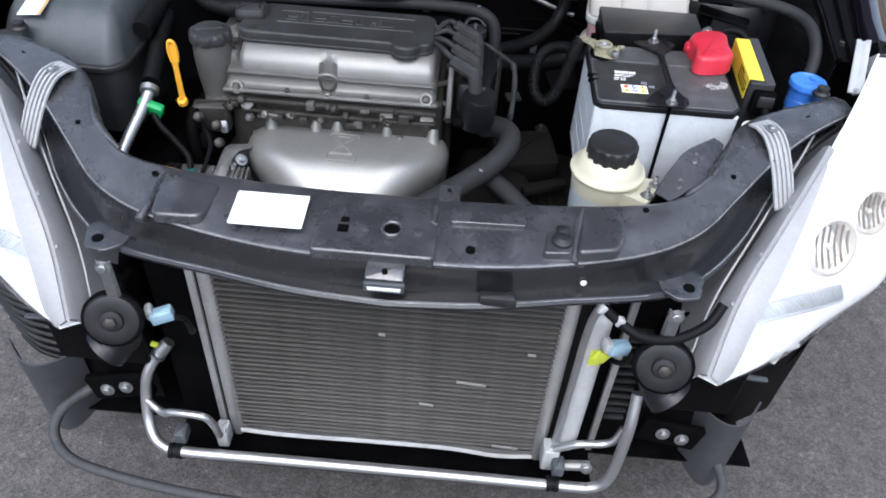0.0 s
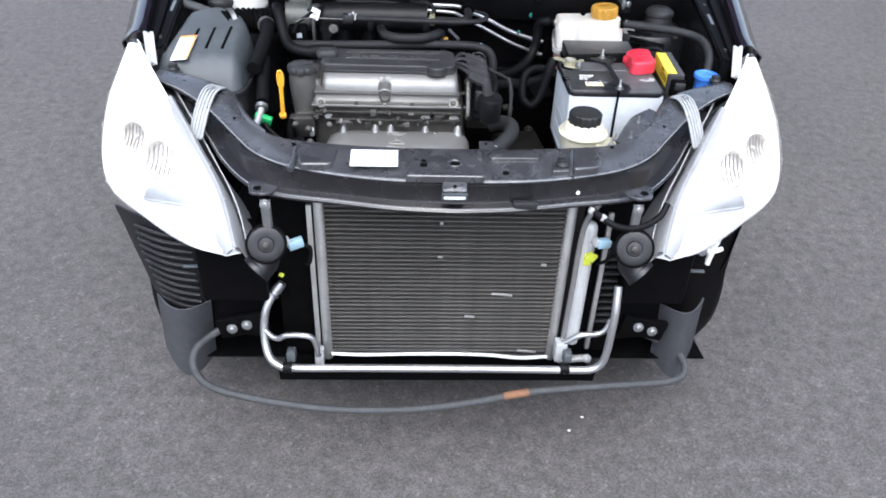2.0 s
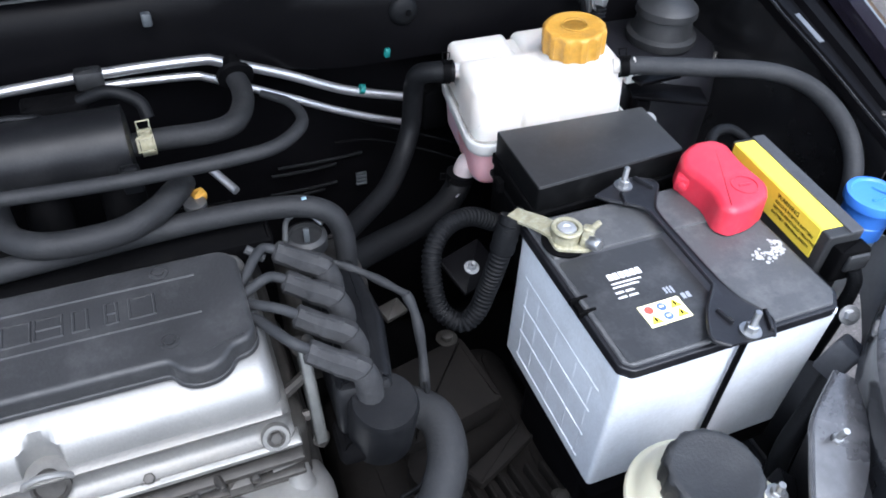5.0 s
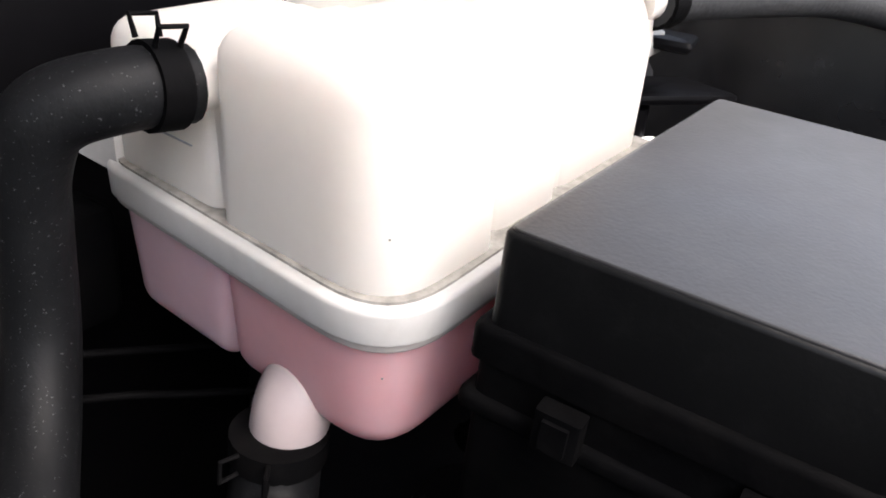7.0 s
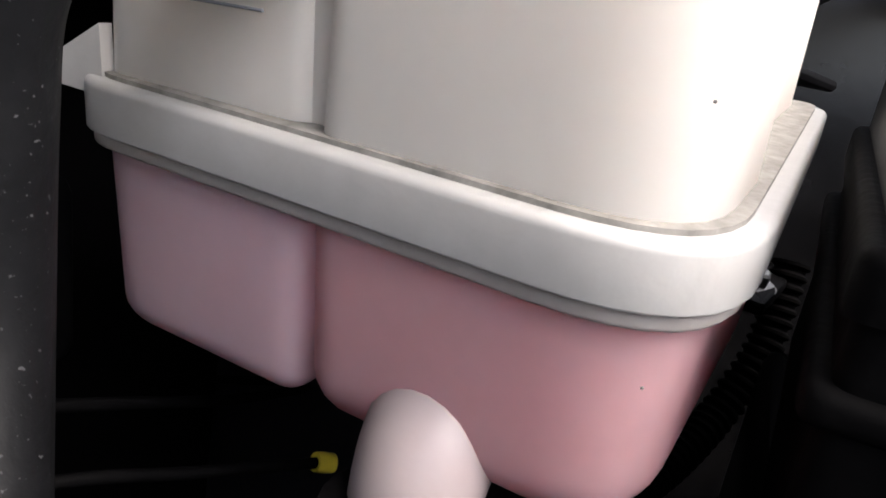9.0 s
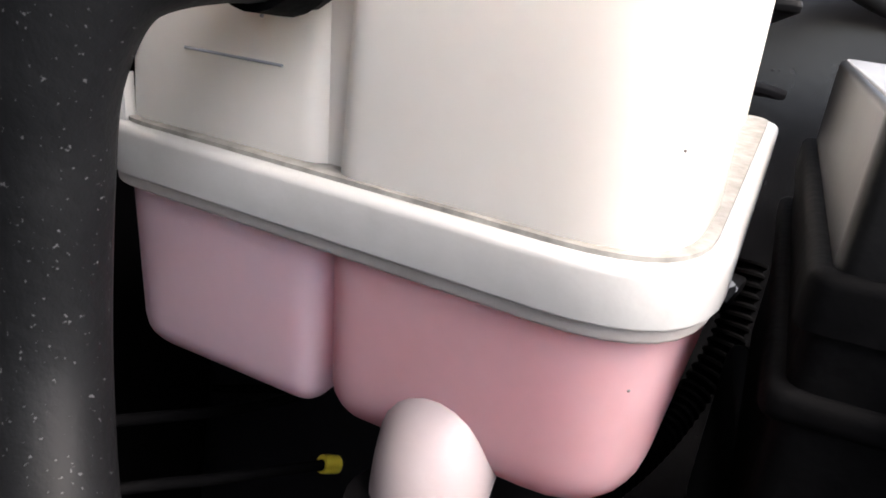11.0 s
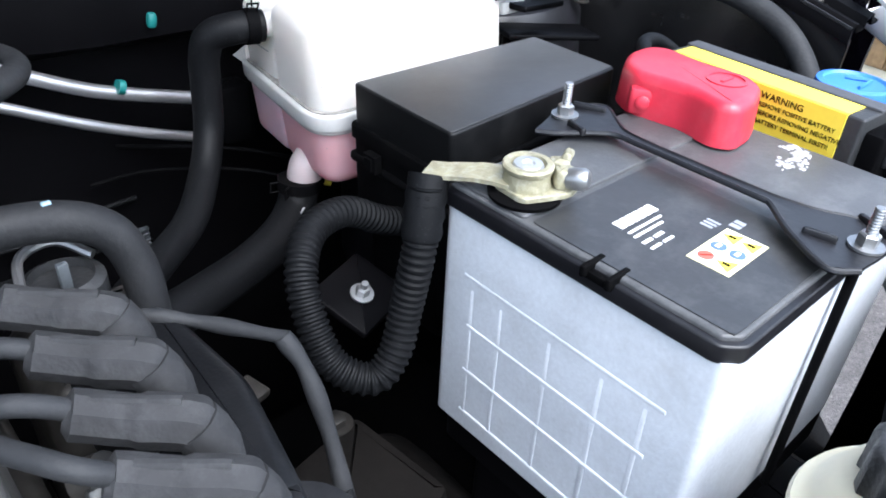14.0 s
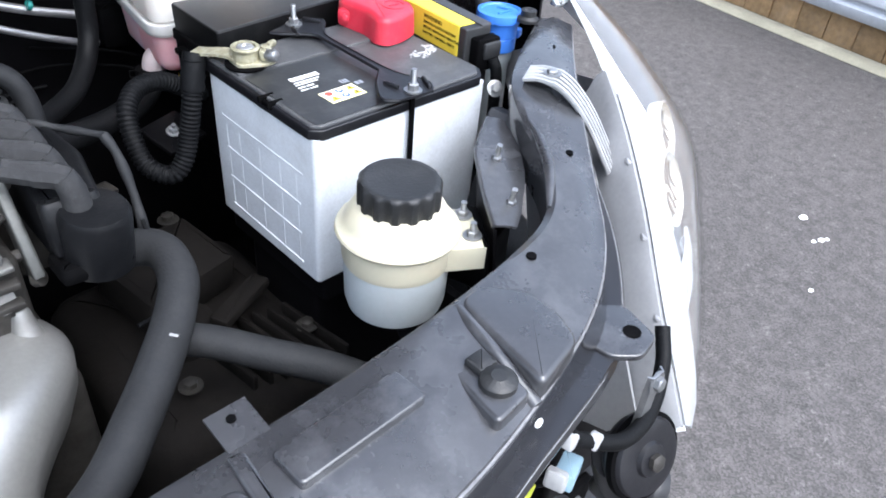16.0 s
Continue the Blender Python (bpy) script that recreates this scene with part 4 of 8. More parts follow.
part("paper", slab(round_poly(rect(-0.050, -0.032, 0.050, 0.032), 0.002, 2), 0, 0.0012, place=LT), PAPER, lab)
for y, x0, x1 in ((0.027, -0.044, 0.044), (-0.027, -0.044, 0.044), (-0.022, -0.030, 0.02), (0.021, -0.044, -0.02)):
    part("print_line", slab(rect(x0, y - 0.0008, x1, y + 0.0008), 0.0011, 0.0016, place=LT), GREY_PRINT, lab)

# ---- headlights ----


def headlight(s):
    lamp = thing("headlight", mirror((0.65, 0.2, 0.62), s), "large clear-lens headlight with chrome reflectors, polished and bright", "headlight", "headlights")
    INN = [(.474, -.055, .650), (.508, .020, .738), (.568, .105, .808), (.636, .205, .866), (.708, .320, .908), (.770, .430, .938)]
    OUT = [(.492, -.056, .632), (.598, .024, .602), (.714, .112, .615), (.821, .188, .678), (.841, .320, .792), (.800, .446, .921)]
    U, W = 22, 14
    ii, oo = along(INN, U), along(OUT, U)

    def surf(u, v, push=0.0):
        a = ii[u].lerp(oo[u], v)
        bulge = math.sin(math.pi * min(max(v, 0), 1)) ** 0.8 * (0.002 + 0.056 * math.sin(math.pi * (u / U) ** 0.9))
        n = V(0.35 + 0.25 * v, -0.62, 0.70 - 0.45 * v).normalized()
        return mirror(a + n * (bulge + push), s)
    lens = part("lens", sheet([[surf(u, v / W) for v in range(W + 1)] for u in range(U + 1)], 0.0025 * -s), LENS, lamp, "clear polycarbonate lens")
    lens.visible_shadow = False
    inner = part("reflector", sheet([[surf(u, v / W, -0.004 - 0.034 * math.sin(math.pi * v / W)) for v in range(W + 1)] for u in range(U + 1)], 0.002 * -s), LAMP_WHITE, lamp, "bright silvered reflector")
    # grey border inside the lens along its inner edge
    part("bezel", sheet([[surf(u, f * min(0.030 * min(1.0, (14 - u) / 8) / max((oo[u] - ii[u]).length, 0.02), 0.85), 0.0015) for f in (-0.03, 0.33, 0.66, 1.0)] for u in range(0, 14)], 0.002 * -s), HOUSING, lamp, "grey lamp bezel")
    # main and dip bowls with their bulbs
    for u, v, r in ((10, 0.34, 0.043), (13, 0.42, 0.034)):
        c = surf(u, v, -0.024)
        ax = mirror((0.35, -0.80, 0.45), s)
        bowl = part("bowl", lathe([(r * 1.06, -0.012), (r * 1.06, 0.002), (r * 0.97, 0.003), (r * 0.90, -0.006), (r * 0.75, -0.012), (r * 0.4, -0.020), (0.0005, -0.022)], 30, c, ax), REFLECTOR, lamp)
        axn = Vector(ax).normalized()
        part("bulb", lathe([(0.006, -0.028), (0.006, -0.008), (0.004, -0.004), (0.0005, -0.003)], 14, c, ax), REFLECTOR, bowl)
        side = axn.cross(V(0, 0, 1)).normalized()
        up = side.cross(axn)
        for k in range(-3, 4):
            h2 = math.sqrt(max(r * r - (k * r / 3.6) ** 2, 0)) * 0.9
            q = c + side * (k * r / 3.6) - axn * 0.004
            part("rib", tube([q - up * h2 * 0.9, q - axn * 0.004, q + up * h2 * 0.9], 0.0019, 6, 4), LAMP_GREY, bowl)
    # fluted strip low in the lamp
    strip = bmesh.new()

    def low(f, v, push):
        u = 4.0 + 5.2 * f
        u0 = int(u)
        return surf(u0, v, push).lerp(surf(u0 + 1, v, push), u - u0)
    for k in range(30):
        f = k / 29
        v = 0.26 + 0.46 * f
        a, b = low(f, v - 0.13, -0.020), low(f, v, -0.018)
        tube([a, a.lerp(b, 0.5) + V(0, -0.003, 0.002), b], 0.0026, 6, 2, strip)
    part("fluted_strip", strip, GALVANISED, lamp, "fluted grey strip")
    part("strip_ledge", tube([low(k / 12, 0.285 + 0.46 * k / 12, -0.017) for k in range(13)], 0.0030, 6, 2), GALVANISED, lamp)
    part("turn_signal", lathe([(0.020, 0), (0.018, -0.006), (0.010, -0.012), (0.0005, -0.014)], 22, surf(15, 0.52, -0.052), mirror((0.6, -0.6, 0.3), s)), LAMP_AMBER, lamp, "amber turn signal bowl")
    # back shell and its bolted flange along the cross member
    part("housing", sheet([[mirror(ii[u] + V(-0.026 + 0.014 * (u / U), 0.022, -0.055), s), mirror(ii[u] + V(-0.011 + 0.006 * (u / U), 0.008, -0.004), s), mirror(ii[u] + V(-0.006, 0.003, 0.002), s), mirror(ii[u] + V(0.004, 0.004, -0.004), s)] for u in range(0, U - 7)], 0.003 * s), HOUSING, lamp, "grey plastic lamp housing")
    shell = [[mirror(ii[u] + V(-0.030, 0.022, -0.03), s), mirror(ii[u].lerp(oo[u], 0.3) + V(-0.04, 0.14, -0.06), s), mirror(ii[u].lerp(oo[u], 0.8) + V(-0.03, 0.10, -0.02), s), mirror(oo[u] + V(-0.002, 0.006, -0.004), s)] for u in range(U - 4)]
    part("back_shell", sheet(shell, 0.003 * s), HOUSING, lamp)
    for u in (4, 7, 10):
        part("housing_clip", block(mirror(ii[u] + V(-0.008, 0.004, 0.001), s), (0.010, 0.006, 0.005), 0.002, (20, 0, 50 * s)), HOUSING, lamp)
    # alloy-look bracket that holds the lamp to the cross member
    line2 = spline([V(0.538, 0.258, 0.8920), V(0.546, 0.238, 0.8945), V(0.556, 0.212, 0.8850), V(0.567, 0.184, 0.8560), V(0.580, 0.154, 0.8080)], 4)
    rows2 = []
    for i, c in enumerate(line2):
        rows2.append([mirror(c + V(0.88, 0.47, 0) * (dx * 0.0195) + V(-0.2, -0.3, 0.9) * dz * (1 if i > 5 else 0.12 * i), s) for dx, dz in ((-1, .006), (-0.82, .006), (-0.78, 0), (-0.58, 0), (-0.54, .006), (-0.36, .006), (-0.32, 0), (-0.12, 0), (-0.08, .006), (0.10, .006), (0.14, 0), (0.34, 0), (0.38, .006), (0.56, .006), (0.60, 0), (0.80, 0), (0.84, .006), (1, .006))])
    br = part("bracket", sheet(rows2, 0.003 * s), WHITE_PL, lamp, "ribbed pale grey plastic bracket")
    part("rivet", bolt(mirror((0.549, 0.232, 0.8965), s), 0.006, 0.004), STEEL, br)
    arm = [[mirror(V(0.715 + 0.012 * dx + 0.03 * t, 0.355 + 0.10 * t, 0.897 + 0.045 * t + 0.004 * (abs(dx) > 0.5)), s) for dx in (-1, -0.6, 0, 0.6, 1)] for t in (0, 0.25, 0.5, 0.75, 1)]
    a2 = part("bracket", sheet(arm, 0.003 * s), WHITE_PL, lamp, "pale grey plastic bracket")
    part("rivet", bolt(mirror((0.716, 0.362, 0.9005), s), 0.006, 0.004), STEEL, a2)
    return lamp


headlight(-1)
headlight(1)

# ---- air-conditioning condenser in front of the radiator ----

cond = thing("condenser", (0, 0.06, 0.22), "dusty aluminium air-conditioning condenser with bent fins and scuffs", "condenser")
CY = 0.055
part("fin_pack", block((-0.012, CY + 0.012, 0.485), (0.56, 0.016, 0.50), 0.002), FIN, cond)
TUBES = 39
first = None
for k in range(TUBES):
    z = 0.262 + (0.735 - 0.262) * k / (TUBES - 1)
    if first is None:
        first = part("tube", block((0, 0, 0), (0.566, 0.018, 0.0046), 0.0020), TUBE, cond)
        shared = first.data
        t_ob = first
    else:
        t_ob = new("tube", shared)
        t_ob.parent = cond
        t_ob.matrix_parent_inverse = world_of(cond).inverted()
    t_ob.location = (-0.012, CY + 0.002, z)
for x in (-0.300, 0.279):
    part("side_tank", lathe([(0.011, 0.235), (0.0125, 0.238), (0.0125, 0.745), (0.011, 0.748)], 18, (x, CY, 0)), TANK_ALLOY, cond)
# bent lower edge strip
bot = [V(-0.29, CY - 0.012, 0.252), V(-0.2, CY - 0.014, 0.250), V(-0.05, CY - 0.016, 0.256), V(0.1, CY - 0.012, 0.250), V(0.2, CY - 0.013, 0.240), V(0.27, CY - 0.010, 0.243)]
part("bottom_strip", sheet([[p + V(0, 0.0, 0.010), p + V(0, -0.004, 0.004), p, p + V(0, 0.03, -0.002)] for p in spline(bot, 4)], 0.0015), TANK_ALLOY, cond)
for x, z, w in ((0.136, 0.449, 0.052), (0.060, 0.378, 0.026), (-0.02, 0.56, 0.012), (0.23, 0.54, 0.014), (0.215, 0.262, 0.05), (-0.02, 0.655, 0.008)):
    part("scuff", block((x, CY - 0.0065, z), (w, 0.002, 0.007), 0.0008, (0, 6, 0)), TANK_ALLOY, cond, "flattened pale scuff in the fins")
# side rail and mounting lugs
part("side_rail", block((-0.322, CY - 0.004, 0.47), (0.012, 0.010, 0.46), 0.002), TANK_ALLOY, cond)
part("side_rail", block((0.376, CY + 0.01, 0.47), (0.012, 0.010, 0.42), 0.002), TANK_ALLOY, cond)
part("lug", block((-0.318, CY - 0.028, 0.262), (0.022, 0.030, 0.050), 0.004), WHITE_PL, cond, "pale weathered mounting lug")
part("lug", block((0.296, CY - 0.03, 0.290), (0.030, 0.034, 0.060), 0.005), WHITE_PL, cond, "pale weathered mounting lug")
part("foot", block((0.335, CY - 0.03, 0.258), (0.085, 0.018, 0.014), 0.004, (0, -6, 0)), TANK_ALLOY, cond)
part("foot_nut", bolt((0.368, CY - 0.038, 0.266), 0.007, 0.006, (0, -1, 0.5)), STEEL, cond)
drier = part("receiver_drier", lathe([(0.010, 0.30), (0.0175, 0.306), (0.0175, 0.655), (0.012, 0.665), (0.006, 0.668)], 22, (0.325, CY - 0.012, 0)), WHITE_PL, cond, "pale grey receiver drier bottle")
part("drier_label", block((0.326, CY - 0.030, 0.575), (0.018, 0.003, 0.035), 0.001), YELLOW_GREEN, drier, "yellow-green label")
part("drier_pipe", tube([(0.302, CY - 0.02, 0.31), (0.304, CY - 0.022, 0.5), (0.308, CY - 0.022, 0.66), (0.335, CY - 0.03, 0.735), (0.345, CY - 0.03, 0.755)], 0.0065, 10), PIPE, cond)

# radiator and fan shroud behind it close the view through the fins
rad = thing("radiator", (0, 0.10, 0.20), "black radiator behind the condenser", "radiator")
part("core", block((0, 0.105, 0.47), (0.64, 0.03, 0.52), 0.004), FIN, rad)
part("side_panel", block((-0.37, 0.095, 0.48), (0.09, 0.014, 0.52), 0.003), MATT_BLACK, rad)
part("side_panel", block((0.40, 0.105, 0.48), (0.12, 0.014, 0.52), 0.003), MATT_BLACK, rad)
for k in range(12):
    part("shroud_rib", block((0.405, 0.094, 0.33 + 0.022 * k), (0.055, 0.012, 0.007), 0.002), PLASTIC, rad)

# ---- pipe along the bottom ----

ac = thing("cooler_pipe", (0, -0.02, 0.25), "bent bright aluminium pipe along the bottom of the condenser", "pipe")
part("pipe", tube([(-0.418, 0.072, 0.438), (-0.432, 0.064, 0.420), (-0.446, 0.050, 0.392), (-0.452, 0.036, 0.350), (-0.449, 0.016, 0.308), (-0.436, -0.006, 0.284), (-0.412, -0.020, 0.273), (-0.375, -0.024, 0.269), (-0.2, -0.024, 0.269), (0.1, -0.024, 0.268), (0.33, -0.024, 0.265), (0.372, -0.024, 0.268), (0.394, -0.023, 0.285), (0.402, -0.021, 0.318), (0.405, -0.018, 0.37), (0.408, -0.008, 0.44), (0.412, 0.02, 0.50)], 0.0098, 16, 7), PIPE, ac)
part("fitting", tube([(-0.420, 0.073, 0.436), (-0.404, 0.080, 0.455)], lambda t: 0.0140 if t < 0.3 else 0.011, 14, 1), STEEL, ac)
part("fitting_ring", lathe([(0.0125, 0), (0.0150, 0.001), (0.0150, 0.005), (0.0125, 0.006)], 18, (-0.428, 0.067, 0.427), (0.60, 0.3, 0.75)), STEEL, ac)
part("branch", tube([(-0.450, 0.030, 0.345), (-0.430, 0.022, 0.330), (-0.412, 0.012, 0.334), (-0.396, 0.004, 0.350), (-0.365, 0.000, 0.356), (-0.334, 0.000, 0.350), (-0.322, 0.002, 0.325), (-0.319, 0.01, 0.28)], 0.0070, 12, 6), PIPE, ac)
part("branch", tube([(0.300, 0.018, 0.318), (0.34, 0.012, 0.350), (0.380, 0.015, 0.352), (0.400, 0.015, 0.366), (0.412, 0.022, 0.395)], 0.0070, 12, 6), PIPE, ac)
for x in (-0.392, 0.302):
    part("rubber_clip", lathe([(0.012, -0.011), (0.0145, -0.011), (0.0145, -0.004), (0.0128, -0.003), (0.0128, 0.003), (0.0145, 0.004), (0.0145, 0.011), (0.012, 0.011)], 18, (x, -0.024, 0.2705), (1, 0, 0.0)), RUBBER, ac)
    part("clip_bracket", block((x + 0.008, 0.0, 0.292), (0.022, 0.030, 0.030), 0.005), GREY_PLASTIC, ac)

# ---- loose black hose slung in front ----

hose = thing("slung_hose", (0, -0.05, 0.15), "long dusty black rubber hose slung low across the bare front end", "hose")
HP = [(-0.530, 0.095, 0.305), (-0.565, 0.088, 0.302), (-0.598, 0.066, 0.293), (-0.624, 0.030, 0.286), (-0.630, -0.002, 0.265), (-0.612, -0.024, 0.230), (-0.564, -0.034, 0.200), (-0.44, -0.045, 0.172), (-0.276, -0.050, 0.149), (-0.087, -0.050, 0.149), (0.075, -0.050, 0.176), (0.215, -0.045, 0.207), (0.405, -0.030, 0.214), (0.545, -0.012, 0.208), (0.612, 0.000, 0.211), (0.638, 0.026, 0.222), (0.634, 0.070, 0.233), (0.605, 0.105, 0.242), (0.550, 0.115, 0.262)]
part("hose", tube(HP, 0.0098, 14, 7), RUBBER_GREY, hose)
part("rust_patch", tube([spline(HP, 7)[k] for k in (74, 75, 76, 77)], 0.0103, 14, 4), RUST, hose, "rusty brown patch")

# ---- horns ----


def horn(s):
    g = thing("horn", mirror((0.40, -0.03, 0.60), s), "round black disc horn on a zinc bracket", "horn", "horns")
    c = mirror((0.402, -0.055, 0.662), s)
    ax = V(-0.15 * s, -0.9, 0.40).normalized()
    part("disc", lathe([(0.020, -0.028), (0.034, -0.024), (0.040, -0.016), (0.042, -0.008), (0.040, 0.0), (0.038, 0.003), (0.030, 0.005), (0.018, 0.004), (0.016, 0.008), (0.008, 0.009), (0.007, 0.013), (0.0005, 0.013)], 32, c, ax), HORN_BLACK, g)
    part("rim", lathe([(0.041, -0.010), (0.0445, -0.009), (0.0445, -0.002), (0.041, -0.001)], 32, c, ax), MATT_BLACK, g)
    part("centre_nut", lathe([(0.009, 0.010), (0.009, 0.015), (0.005, 0.017), (0.0005, 0.017)], 6, c, ax), DARK_METAL, g)
    trumpet = [c + V(-0.010 * s, 0.022, -0.010), c + V(0.004 * s, 0.020, -0.040), c + V(0.016 * s, 0.014, -0.062), c + V(0.030 * s, 0.004, -0.074)]
    part("trumpet", tube(trumpet, lambda t: 0.026 + 0.010 * t, 16, 5), HORN_BLACK, g)
    part("horn_shell", block(c + V(0.012 * s, 0.022, -0.050), (0.058, 0.036, 0.070), 0.012, (12, 0, 8 * s)), HORN_BLACK, g)
    rows = [[c + V(-0.004 * s + dx, 0.020 + dy, 0.03 + 0.06 * t) for dx, dy in ((-0.009, 0), (-0.007, -0.004), (0.007, -0.004), (0.009, 0))] for t in (0, 0.3, 0.6, 0.9, 1.2)]
    part("bracket", sheet(rows, 0.002), STEEL, g)
    part("bracket_bolt", bolt(c + V(-0.004 * s, 0.015, 0.092), 0.007, 0.006, (0, -1, 0.2)), STEEL, g)
    return g


horn(-1)
horn(1)
# plugs and leads beside them
for s, c in ((-1, V(-0.345, -0.020, 0.642)), (1, V(0.345, -0.010, 0.645))):
    p = thing("connector", c, "pale blue and white wiring plug on its lead", "wiring plug", "front wiring plugs")
    t = (0, 10 * s, 20)
    part("plug", block(c, (0.034, 0.020, 0.020), 0.003, t), PALE_BLUE, p)
    part("collar", block(c + V(-0.018 * 1, 0, 0.004), (0.012, 0.021, 0.021), 0.004, t), WHITE_PL, p)
    part("lead", tube([c + V(0.016, 0, -0.002), c + V(0.03, 0.01, -0.02), c + V(0.024, 0.03, -0.07), c + V(0.012, 0.06, -0.10)], 0.0045, 8), RUBBER, p)
    part("tag", block(c + V(-0.045 if s < 0 else -0.012, 0.03, -0.11 if s < 0 else -0.06), ((0.026 if s > 0 else 0.012), 0.006, (0.022 if s > 0 else 0.010)), 0.002, (0, 35, 10)), YELLOW_GREEN, p, "yellow tape tag")
lead = thing("wiring_lead", (0.36, -0.01, 0.70), "black corrugated wiring lead with white clips above the horn", "wiring")
part("lead", tube([(0.300, -0.022, 0.744), (0.322, -0.03, 0.728), (0.36, -0.045, 0.712), (0.41, -0.04, 0.708), (0.455, -0.02, 0.722), (0.475, 0.0, 0.745)], 0.0075, 10), RUBBER, lead)
for c in ((0.300, -0.026, 0.742), (0.327, -0.034, 0.728)):
    part("clip", block(c, (0.011, 0.011, 0.015), 0.003, (0, 25, 10)), WHITE_PL, lead)

# ---- engine ----

eng = thing("engine", (-0.15, 0.45, 0.20), "four-cylinder petrol engine with a dirty silver cam cover", "engine")
part("block", slab(round_poly(rect(-0.36, 0.36, 0.06, 0.66), 0.02), 0.22, 0.66, rt=0.01), DARK_METAL, eng)
part("head", slab(round_poly(rect(-0.345, 0.396, 0.045, 0.64), 0.02), 0.655, 0.787, rt=0.008), DARK_METAL, eng)
# silver cam cover: a bright crowned top over a lipped skirt


def crowned(profile, stations, well=False):
    """A long casting: a side profile (y, z) swept along x, drawn in at its ends; well: with a half-round recess in its front."""
    b2 = bmesh.new()
    yc = sum(p[0] for p in profile) / len(profile)
    zc = sum(p[1] for p in profile) / len(profile)
    loops = []
    for x, d in stations:
        w = 0.0165 ** 2 - (x + 0.160) ** 2
        deep = 0.403 + math.sqrt(w) if well and w > 0 else 0.0
        loops.append([V(x, max(y, deep) + (d if y < yc else -d), z - (d if z > zc else 0)) for y, z in profile])
    return ring_loft(b2, loops)


SKIRT = [(0.400, 0.786), (0.389, 0.789), (0.388, 0.797), (0.396, 0.799), (0.400, 0.803), (0.403, 0.815), (0.398, 0.8175), (0.397, 0.8215), (0.402, 0.8245), (0.425, 0.826), (0.585, 0.826), (0.600, 0.790)]
CROWN = [(0.4030, 0.820), (0.4045, 0.828), (0.4075, 0.838), (0.4120, 0.8455), (0.4230, 0.8545), (0.4320, 0.8590), (0.4400, 0.8610), (0.500, 0.8640), (0.555, 0.8660), (0.566, 0.8600), (0.572, 0.820)]
cover = part("cam_cover", crowned(SKIRT, [(-0.342, 0.008), (-0.339, 0.003), (-0.333, 0.0), (-0.15, 0.0), (0.024, 0.0), (0.029, 0.003), (0.032, 0.008)]), COVER_DULL, eng, "silver painted cam cover")
part("cover_crown", crowned(CROWN, [(-0.319, 0.012), (-0.317, 0.006), (-0.313, 0.002), (-0.306, 0.0)] + [(-0.178 + 0.0015 * k, 0.0) for k in range(25)] + [(0.014, 0.0), (0.021, 0.002), (0.025, 0.006), (0.027, 0.012)], True), COVER_SILVER, cover, "bright brushed silver crown")
part("cover_lip", block((-0.155, 0.392, 0.7915), (0.382, 0.018, 0.006), 0.002), ALLOY, cover, "dirty lower flange")
for x, y, z in ((-0.322, 0.392, 0.795), (0.015, 0.392, 0.800)):
    part("cover_lug", lathe([(0.0075, -0.008), (0.0125, -0.008), (0.0125, 0.002), (0.0115, 0.004), (0.0080, 0.004), (0.0070, -0.002)], 20, (x, y, z), (0, -0.80, 0.55)), COVER_DULL, cover)
    part("lug_bolt", bolt((x, y, z), 0.0060, 0.005, (0, -0.80, 0.55)), DARK_METAL, cover)
for x in (-0.232, -0.090):
    part("cover_bolt", bolt((x, 0.391, 0.7945), 0.005, 0.005, (0, -0.4, 0.9)), DARK_METAL, cover)
# round well in the middle of the crown, and the plug hole under the lip that arches over it
part("well_arch", tube([(-0.178, 0.3985, 0.8200), (-0.173, 0.3965, 0.8280), (-0.160, 0.3955, 0.8325), (-0.147, 0.3965, 0.8280), (-0.142, 0.3985, 0.8200)], 0.0026, 8, 5), COVER_SILVER, cover)
part("plug_hole", lathe([(0.0150, -0.012), (0.0150, 0.001), (0.0120, 0.002), (0.0110, -0.001), (0.0005, -0.002)], 26, (-0.160, 0.3985, 0.8130), (0, -0.90, 0.42)), DARK_METAL, cover)
part("plug_nib", block((-0.160, 0.390, 0.7945), (0.012, 0.010, 0.012), 0.003, (25, 0, 0)), COVER_DULL, cover)
# black plastic lead cover on top
pl = [V(-0.326, 0.450), V(-0.312, 0.436), V(-0.052, 0.434), V(-0.047, 0.424), V(-0.036, 0.417), V(-0.020, 0.417), V(-0.008, 0.424), V(-0.002, 0.435), V(0.012, 0.437), V(0.019, 0.448), V(0.019, 0.540), V(0.006, 0.552), V(-0.296, 0.552), V(-0.320, 0.532)]
lead_cover = part("lead_cover", slab(round_poly(pl, 0.007, 3), 0.8630, 0.8825, rt=0.005), COVER_BLACK, eng, "black plastic spark-lead cover")
part("cover_flange", slab(inset(round_poly(pl, 0.007, 3), -0.0018), 0.8620, 0.8668, rt=0.0015), COVER_BLACK, lead_cover)
for x, y in ((-0.299, 0.452), (-0.049, 0.455), (-0.049, 0.538)):
    part("cover_screw", lathe([(0.0085, 0), (0.0085, 0.0012), (0.0068, 0.0014), (0.0064, 0.0003), (0.0045, 0.0003), (0.0045, 0.0022), (0.0005, 0.0022)], 20, (x, y, 0.8823)), COVER_BLACK, lead_cover)
part("cover_elbow", block((-0.312, 0.500, 0.8880), (0.054, 0.046, 0.026), 0.011, (0, 0, 4)), COVER_BLACK, lead_cover)
for x in (-0.275, -0.230):
    part("rear_tab", block((x + 0.20, 0.556, 0.8700), (0.030, 0.014, 0.006), 0.002), MATT_BLACK, lead_cover)
